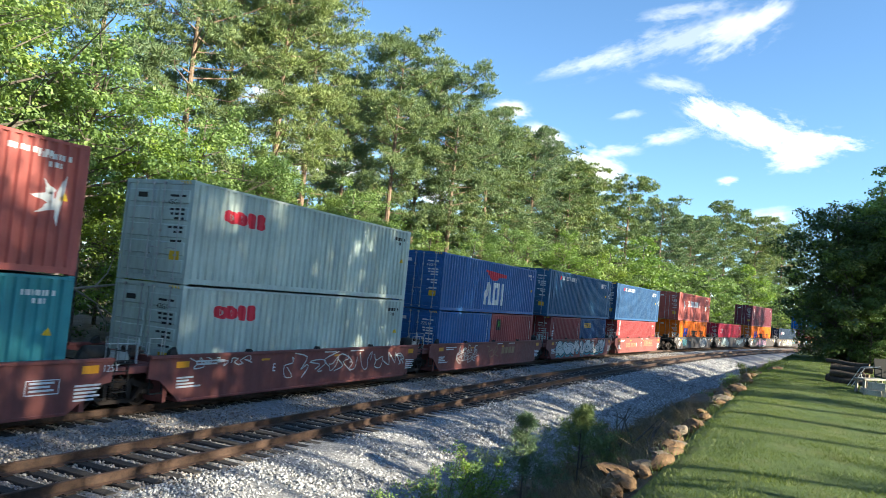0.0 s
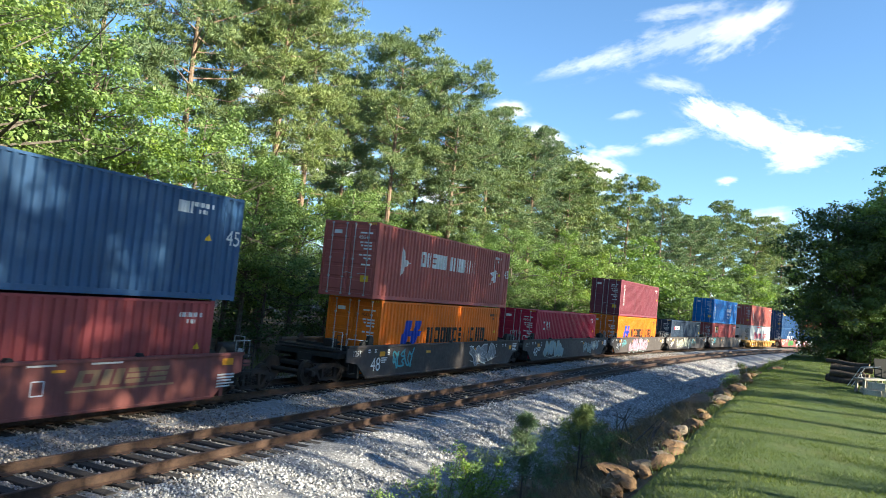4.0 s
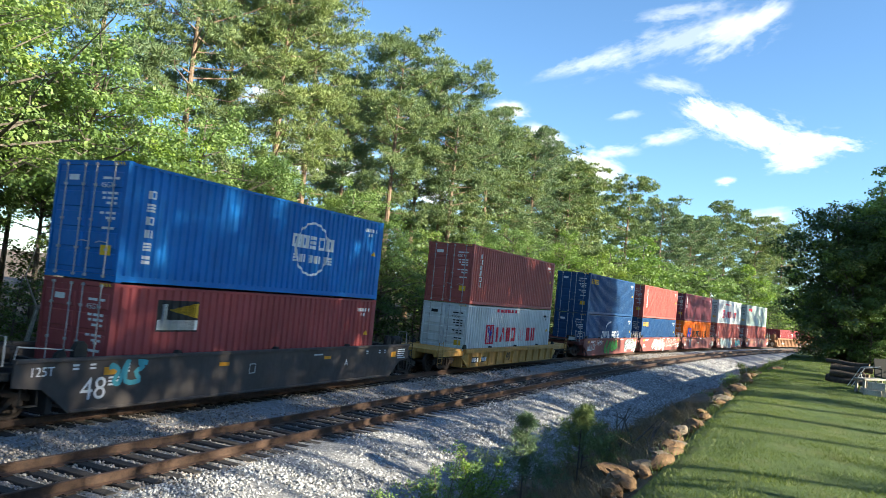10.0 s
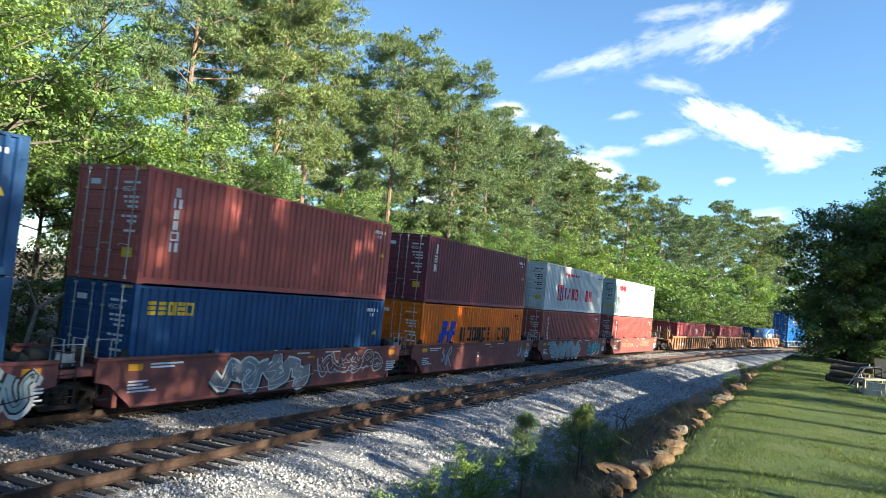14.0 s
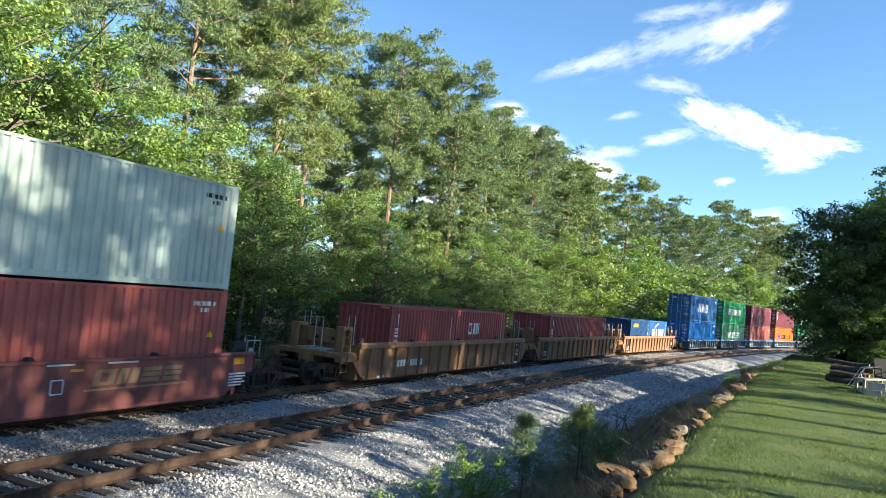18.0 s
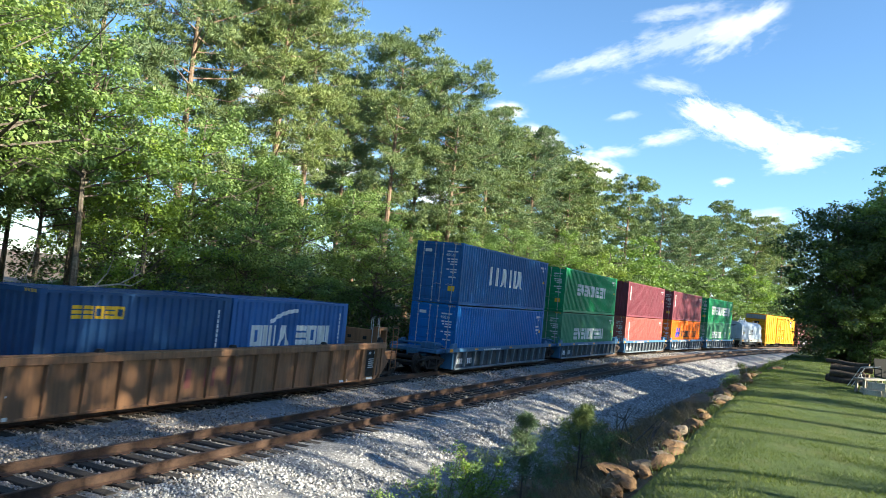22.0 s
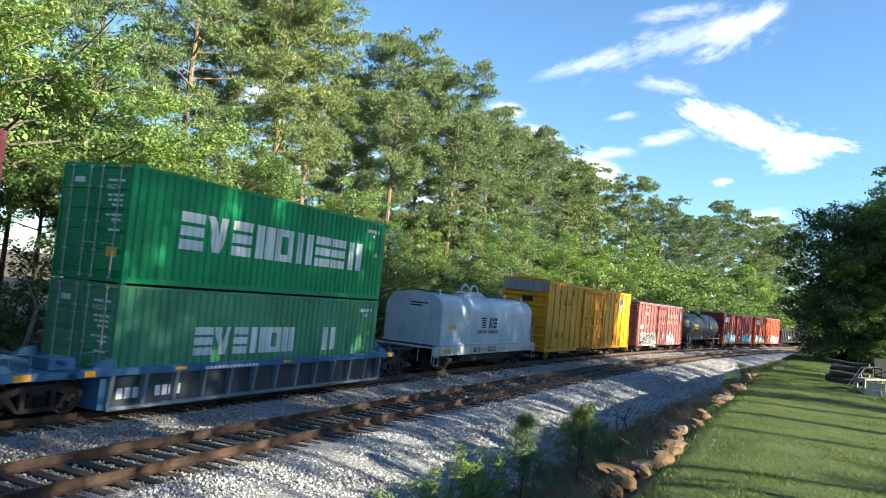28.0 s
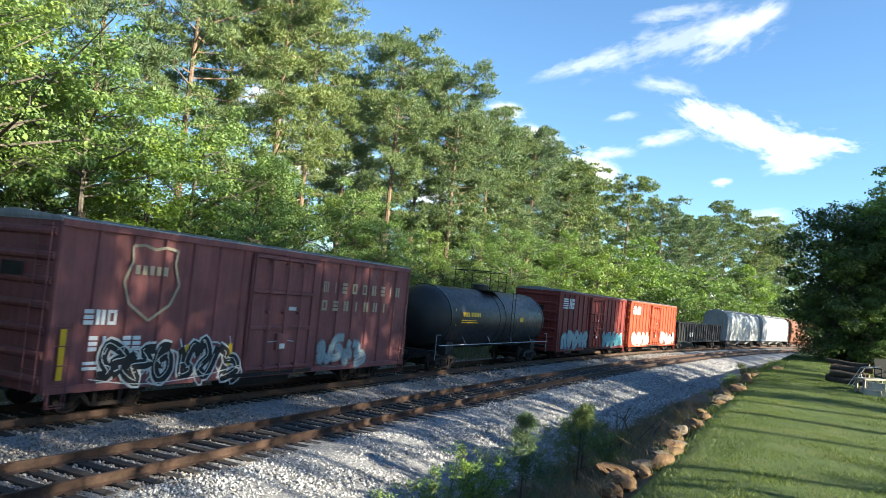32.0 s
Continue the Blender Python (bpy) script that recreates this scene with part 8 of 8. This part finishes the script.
# fallen leaves and grass on the wood's edge beyond the train
rs = np.random.RandomState(6)
s, off = 4 + 90 * rs.uniform(0, 1, 9000), rs.uniform(8.8, 12.5, 9000)
x, y, _ = along(s, off)
v, f = blades(np.column_stack([x, y]), np.interp(off, (8.8, 11, 12.5), (-0.78, -0.52, -0.4)), 0.5, 0.014, rs, 0.5)
tagged(new("trackside_weeds", big_mesh("trackside_weeds", v, f, M_BLADE)), "rank green weeds beyond the far track", "weeds", kind="stuff")

# ---- border of field stones along the lawn ----
M_ROCK = rough_stuff("brown field stone", [(0.3, (0.07, 0.042, 0.028)), (0.52, (0.19, 0.108, 0.052)), (0.75, (0.27, 0.185, 0.11))], 5, 0.9, 0.03, 0.9, 26)
M_ROCK2 = rough_stuff("grey-brown field stone", [(0.3, (0.09, 0.07, 0.055)), (0.7, (0.27, 0.215, 0.16))], 6, 0.9, 0.03, 0.9, 26)


def rock(seed, sx, sy, sz):
    bm = bmesh.new()
    bmesh.ops.create_icosphere(bm, subdivisions=3, radius=1.0)
    rq = random.Random(seed)
    cuts = [(Vector((rq.gauss(0, 1), rq.gauss(0, 1), rq.gauss(0, 1))).normalized(), rq.uniform(0.62, 0.95)) for _ in range(7)]
    for q in bm.verts:
        p = q.co.copy()
        k = 1 + 0.25 * noise.noise(p * 1.1 + Vector((seed * 3.7, 0, 0))) + 0.22 * noise.noise(p * 2.8 + Vector((0, seed, 0))) + 0.16 * noise.noise(p * 5 + Vector((0, 0, seed)))
        for d, lim in cuts:
            over = p.dot(d) - lim
            if over > 0:
                p -= d * over * 0.65
        p = p * k
        q.co = Vector((p.x * sx, p.y * sy, p.z * sz))
    me = bpy.data.meshes.new("field_stone")
    bm.to_mesh(me)
    bm.free()
    me.shade_smooth()
    me.set_sharp_from_angle(angle=radians(35))
    me.materials.append(M_ROCK if seed % 3 else M_ROCK2)
    return me


rr = random.Random(14)
spots = []
s = 6.2
while s < 34:
    gap = 0.25 + 0.008 * s
    if not (15.2 < s < 16.2 or 21.8 < s < 23.6):
        spots.append((s, rr.choice((0.07, 0.09, 0.1, 0.13)) * (1.0 + 0.012 * s)))
    s += gap * rr.uniform(0.75, 1.45)
for i, (s, r) in enumerate(spots):
    x, y, th = along(s, -9.72 + 0.12 * math.sin(s * 1.7) + rr.uniform(-0.1, 0.1) - (0.5 if s > 29 else 0.0))
    o = tagged(new("field_stone", rock(i, r * rr.uniform(1.3, 2.3), r * 0.95, r * rr.uniform(0.55, 0.75))), "rough reddish-brown field stone edging the lawn", "stone", "stones edging the lawn")
    o.matrix_basis = pose(float(x), float(y), 1.88 + r * 0.1 - 0.06 * rr.random(), rr.uniform(-12, 12), rr.uniform(-12, 12), math.degrees(float(th)) + rr.uniform(-40, 40))
    if i % 2 == 0:
        x, y, th = along(s + 0.2, -9.35 + rr.uniform(-0.1, 0.1) - (0.5 if s > 29 else 0.0))
        o = tagged(new("field_stone", rock(i + 60, r * 1.2, r * 0.9, r * 0.7)), "rough brown field stone lower on the bank", "stone", "stones edging the lawn")
        o.matrix_basis = pose(float(x), float(y), 1.48, rr.uniform(-12, 12), rr.uniform(-12, 12), rr.uniform(0, 180))


# ---- shrubs in the ditch ----
def shrub(x, y, z, h, spread, seed, leaf, label, leaves=16, size=0.06, needles=False):
    rs = np.random.RandomState(seed)
    wood, cl = Shape(), []
    stems = 7 if not needles else 1
    for i in range(stems):
        az, ln = i * 2.4, (0.6 + 0.4 * rs.uniform()) * h
        out = spread * rs.uniform(0.3, 1.0) if stems > 1 else 0.05
        tip = Vector((math.cos(az) * out, math.sin(az) * out, ln))
        midp = Vector((math.cos(az) * out * 0.35, math.sin(az) * out * 0.35, ln * 0.5))
        wood.tube([(0, 0, -0.1), midp, tip], 0.014 if stems > 1 else 0.025, 5, 0.004)
        for k in range(16 if stems > 1 else 46):
            u = rs.uniform(0.15, 1.0)
            p = midp * (2 * u) if u < 0.5 else midp + (tip - midp) * (2 * u - 1)
            side = Vector(rs.normal(size=3)) * (0.13 if stems > 1 else spread * (1.05 - u))
            side.z = abs(side.z) * 0.5
            wood.tube([p, p + side], 0.005, 3, 0.002, caps=False)
            for q in (0.5, 0.8, 1.0):
                cl.append(np.array(p + side * q) + rs.normal(size=(leaves // 2, 3)) * 0.045)
    c = np.concatenate(cl)
    v, f = needle_tufts(c, size, rs, 5, None, 0.018) if needles else scatter_leaves(c, size, 0.5, rs)
    t = thing("shrub" if not needles else "pine_sapling", label, "shrub" if not needles else "sapling", "shrubs in the ditch")
    part("stem", wood, M_BARK2, t)
    c = new("foliage", big_mesh("foliage", v, f, leaf))
    c.parent = t
    t.matrix_basis = pose(x, y, z)
    return t


shrub(12.2, 5.3, -0.85, 1.9, 0.8, 1, M_LEAF, "thin green shrub beside the ballast", 24, 0.045)
shrub(13.8, 5.3, -0.85, 1.5, 0.7, 2, M_LEAF_BRIGHT, "small bright green shrub beside the ballast", 26, 0.05)
shrub(11.3, 5.6, -0.85, 1.3, 0.8, 3, M_LEAF, "thin green shrub beside the ballast", 20, 0.045)
shrub(15.8, 5.1, -0.85, 2.0, 0.7, 4, M_NEEDLE, "dark green young pine in the ditch", 18, 0.13, True)
shrub(21.2, 5.2, -0.8, 2.3, 0.85, 5, M_NEEDLE, "wispy olive-green young pine in the ditch", 16, 0.14, True)
shrub(19.6, 4.9, -0.8, 1.8, 0.85, 6, M_NEEDLE, "wispy olive-green young pine in the ditch", 16, 0.14, True)
shrub(21.0, 4.5, -0.75, 1.3, 0.7, 16, M_LEAF, "low olive-green bush in the ditch", 14, 0.035)
shrub(22.4, 4.6, -0.75, 1.4, 0.9, 7, M_DRY, "brown half-dead bush in the ditch", 18, 0.05)
shrub(27.5, 2.0, 1.3, 0.45, 0.3, 8, M_LEAF, "small green bush by the stones", 14, 0.04)
shrub(34.5, 1.4, 1.2, 0.5, 0.6, 9, M_LEAF, "low green bush at the end of the stones", 22, 0.05)
shrub(37.0, 0.7, 1.4, 0.55, 0.8, 10, M_LEAF, "low green bush at the end of the stones", 22, 0.055)
shrub(31.0, 2.6, 0.4, 0.5, 0.45, 11, M_LEAF, "green bush on the bank", 16, 0.05)
shrub(39.5, 2.2, 0.8, 0.8, 0.9, 12, M_LEAF_SHADE, "dark green bush under the trees", 30, 0.045)
# bare pale limbs of a dead tree at the edge of the wood
dead = Shape().tube([(0, 0, -0.5), (0.1, 0.1, 2.4), (0.5, 0.0, 4.6), (1.6, -0.2, 5.3), (3.4, -0.3, 5.55), (4.3, -0.3, 6.0)], 0.11, 7, 0.015)
for p in (((1.6, -0.2, 5.3), (2.4, -0.3, 4.9), (3.6, -0.2, 4.3), (4.2, -0.2, 4.2)), ((2.4, -0.25, 5.4), (3.0, -0.1, 5.9), (3.3, 0.0, 6.5)), ((3.4, -0.3, 5.55), (4.0, -0.2, 5.5), (4.7, -0.1, 5.8)), ((0.5, 0, 4.6), (0.1, 0.2, 5.6), (0.3, 0.1, 6.6)), ((2.6, -0.25, 4.75), (3.0, -0.3, 4.2), (3.1, -0.3, 3.6)), ((4.0, -0.3, 5.85), (4.15, -0.2, 6.3), (4.5, -0.2, 6.6))):
    dead.tube(p, 0.035, 5, 0.008)
M_DEADWOOD = rough_stuff("bare grey wood", [(0.3, (0.2, 0.17, 0.14)), (0.7, (0.42, 0.37, 0.31))], 6, 0.7, 0.01, 0.9, 30)
o = tagged(part("dead_tree", dead, M_DEADWOOD, None, smooth=True), "bare grey dead tree leaning out of the wood", "dead tree")
o.matrix_basis = pose(16.7, 22.2, -2.8)
# dead branches
rr = random.Random(4)
for i in range(9):
    x, y = 22.5 + rr.uniform(0, 3.0), 4.2 + rr.uniform(-0.6, 0.6)
    a, l = rr.uniform(-0.6, 0.9), rr.uniform(0.8, 1.8)
    b = Shape().tube([(0, 0, 0), (l * 0.5 * math.cos(a), l * 0.3 * math.sin(a), l * 0.33), (l * math.cos(a), l * 0.6 * math.sin(a), l * rr.uniform(0.3, 0.6))], 0.035, 6, 0.012)
    b.tube([(l * 0.5 * math.cos(a), l * 0.3 * math.sin(a), l * 0.33), (l * 0.6 * math.cos(a) + 0.1, l * 0.3 * math.sin(a) - 0.2, l * 0.6)], 0.018, 5, 0.006)
    o = tagged(part("dead_branch", b, M_BARK2, None, smooth=True), "dead grey-brown branch lying on the bank", "branch", "dead branches")
    o.matrix_basis = pose(x, y, -0.55 + 0.25 * rr.random(), 0, 0, rr.uniform(-30, 30))

# ---- log pile, fire ring and seats on the lawn ----
M_LOGBARK = rough_stuff("dark log bark", [(0.3, (0.025, 0.02, 0.018)), (0.7, (0.09, 0.07, 0.06))], 7, 0.9, 0.02, 0.95, 24)
M_LOGEND = rough_stuff("cut wood", [(0.3, (0.16, 0.11, 0.07)), (0.7, (0.3, 0.22, 0.14))], 12, 0.5, 0.01, 0.9, 40)
M_BLOCK = rough_stuff("grey concrete block", [(0.3, (0.3, 0.29, 0.27)), (0.7, (0.45, 0.44, 0.41))], 6, 0.6, 0.01, 0.9, 50)
M_BLACKMETAL = paint("black metal", (0.02, 0.02, 0.02), 0.5, 0.2, 0.05)
M_GREYWOOD = rough_stuff("weathered plank", [(0.3, (0.2, 0.18, 0.15)), (0.7, (0.4, 0.37, 0.32))], 7, 0.6, 0.01, 0.9, 40)
LAWN_Z = 1.965
rr = random.Random(9)
def log_shape(r, l, seed):
    """A rough log along x: uneven girth, a slight bend and knots."""
    n, k, sh = 16, 9, Shape()
    vs = [(l * (i / (k - 1) - 0.5), *(r * (0.92 + 0.16 * noise.noise((i * 0.5 + seed * 7, math.cos(a) * 1.6, math.sin(a) * 1.6))) * q + bend for q, bend in ((math.cos(a), 0.02 * math.sin(i * 0.5 + seed)), (math.sin(a), 0.015 * math.sin(i * 0.7 + seed))))) for i in range(k) for a in (2 * math.pi * j / n for j in range(n))]
    fs = [(i * n + j, i * n + (j + 1) % n, (i + 1) * n + (j + 1) % n, (i + 1) * n + j) for i in range(k - 1) for j in range(n)]
    sh.add(vs, fs + [tuple(range(n)), tuple(range((k - 1) * n, k * n))])
    return sh.tube([(l * 0.18, 0, r * 0.7), (l * 0.22, 0, r * 1.25)], r * 0.28, 6, r * 0.18)


for i, (dx, dz, r, l) in enumerate(((-0.36, 0.11, 0.11, 1.0), (-0.12, 0.12, 0.12, 1.1), (0.13, 0.11, 0.11, 0.95), (0.37, 0.12, 0.12, 1.05), (-0.24, 0.31, 0.11, 0.95), (0.0, 0.32, 0.12, 1.0), (0.25, 0.31, 0.1, 0.9), (-0.12, 0.49, 0.1, 0.9), (0.12, 0.5, 0.09, 1.15), (0.0, 0.65, 0.07, 1.2))):
    o = tagged(new("log", None), "rough dark brown log in a small stack on the lawn", "log", "logs in the stack")
    part("bark", log_shape(r, l, i), M_LOGBARK, o, smooth=True)
    part("cut_end", Shape().turned([(-l / 2 - 0.006, r * 0.78), (-l / 2 + 0.01, r * 0.78)], "x", (0, 0, 0), 14), M_LOGEND, o, "pale cut end")
    o.matrix_basis = pose(26.9 + dx * 0.9, -1.35 + rr.uniform(-0.1, 0.1), LAWN_Z + dz, 0, rr.uniform(-4, 4), 80 + rr.uniform(-8, 8))


def concrete_block(x, y, z, turn):
    sh = Shape()
    sh.box(-0.2, 0.2, -0.1, -0.065, 0, 0.19, 0.004).box(-0.2, 0.2, 0.065, 0.1, 0, 0.19, 0.004)
    for a in (-0.2, -0.0175, 0.165):
        sh.box(a, a + 0.035, -0.066, 0.066, 0, 0.188)
    o = tagged(part("concrete_block", sh, M_BLOCK), "grey hollow concrete block stacked on the lawn", "concrete block", "blocks of the fire ring")
    o.matrix_basis = pose(x, y, z, 0, 0, turn)


for x, y, z, turn in ((22.9, -1.72, 0, 85), (23.0, -2.13, 0, 88), (23.1, -2.54, 0, 84), (22.95, -1.8, 0.192, 90), (23.05, -2.25, 0.192, 80), (23.4, -1.6, 0, 10), (23.8, -1.62, 0, 4), (23.5, -2.7, 0, 12)):
    concrete_block(x, y, LAWN_Z + z, turn)

b = thing("bench", "low weathered plank bench beside the fire ring", "bench")
part("plank", Shape().box(-0.15, 0.15, -0.55, 0.55, 0.38, 0.43, 0.008), M_GREYWOOD, b)
for y in (-0.45, 0.45):
    for x in (-0.1, 0.1):
        part("leg", Shape().box(x - 0.03, x + 0.03, y - 0.03, y + 0.03, 0, 0.385), M_GREYWOOD, b)
b.matrix_basis = pose(23.9, -1.7, LAWN_Z, 0, 0, 60)


def chair(x, y, turn, label, material, seat_h=0.42):
    c = thing("garden_chair", label, "chair", "chairs round the fire ring")
    part("seat", Shape().box(-0.24, 0.24, -0.24, 0.24, seat_h - 0.02, seat_h + 0.02, 0.01), material, c)
    part("backrest", Shape().prism([(-0.2, seat_h), (-0.25, seat_h), (-0.36, seat_h + 0.5), (-0.31, seat_h + 0.5)], "y", -0.23, 0.23), material, c)
    for sx in (-0.2, 0.2):
        for sy in (-0.2, 0.2):
            part("leg", Shape().tube([(sx, sy, seat_h), (sx * 1.15, sy * 1.1, 0)], 0.018, 6), material, c)
    for sy in (-0.24, 0.24):
        part("armrest", Shape().tube([(-0.26, sy, seat_h + 0.22), (0.22, sy, seat_h + 0.22), (0.22, sy, seat_h)], 0.016, 6), material, c)
    c.matrix_basis = pose(x, y, LAWN_Z, 0, 0, turn)


chair(25.6, -2.25, 200, "black metal garden chair beside the fire ring", M_BLACKMETAL)
f = thing("folding_stool", "thin grey folding stool frame beside the logs", "stool")
part("frame", Shape().tube([(0, -0.2, 0), (0.35, -0.2, 0.62), (0.75, -0.2, 0.7)], 0.014, 5), M_STEEL, f)
part("frame", Shape().tube([(0.4, -0.2, 0), (0.25, -0.2, 0.5)], 0.014, 5), M_STEEL, f)
part("frame", Shape().tube([(0, 0.2, 0), (0.35, 0.2, 0.62), (0.75, 0.2, 0.7)], 0.014, 5), M_STEEL, f)
part("crossbar", Shape().tube([(0.35, -0.2, 0.62), (0.35, 0.2, 0.62)], 0.014, 5), M_STEEL, f)
f.matrix_basis = pose(25.6, -1.3, LAWN_Z, 0, 0, -80)
w = thing("side_table", "low white side table beside the chair", "table")
part("tabletop", Shape().box(-0.3, 0.3, -0.3, 0.3, 0.38, 0.41, 0.01), WHITE, w)
for sx in (-0.24, 0.24):
    for sy in (-0.24, 0.24):
        part("leg", Shape().tube([(sx, sy, 0), (sx, sy, 0.385)], 0.016, 6), WHITE, w)
w.matrix_basis = pose(24.6, -2.15, LAWN_Z)


# ---- what moves ----
def motions():
    """The train runs by on the far track; its wheels turn; the clouds drift."""
    for ob, s, z in riders:
        walk(ob, [(float(t), on_track(s - gone(t), z)) for t in range(33)])
    for t, home in drifting:
        walk(t, [(0.0, home), (32.0, home @ Matrix.Translation((-10 * per_px, -3 * per_px, 0)))])
    sets = [o for o in bpy.data.objects if o.name.startswith("wheelset")]
    if sets:
        first = sets[0]
        walk(first, [(f / FPS, pose(0, 0, 0, 0, -math.degrees(gone(f / FPS) / WHEEL_R) % 360, 0)) for f in range(0, 32 * FPS + 1)])
        act, slot = first.animation_data.action, first.animation_data.action_slot
        for o in sets[1:]:
            o.rotation_mode = "QUATERNION"
            o.animation_data_create()
            o.animation_data.action, o.animation_data.action_slot = act, slot


motions()
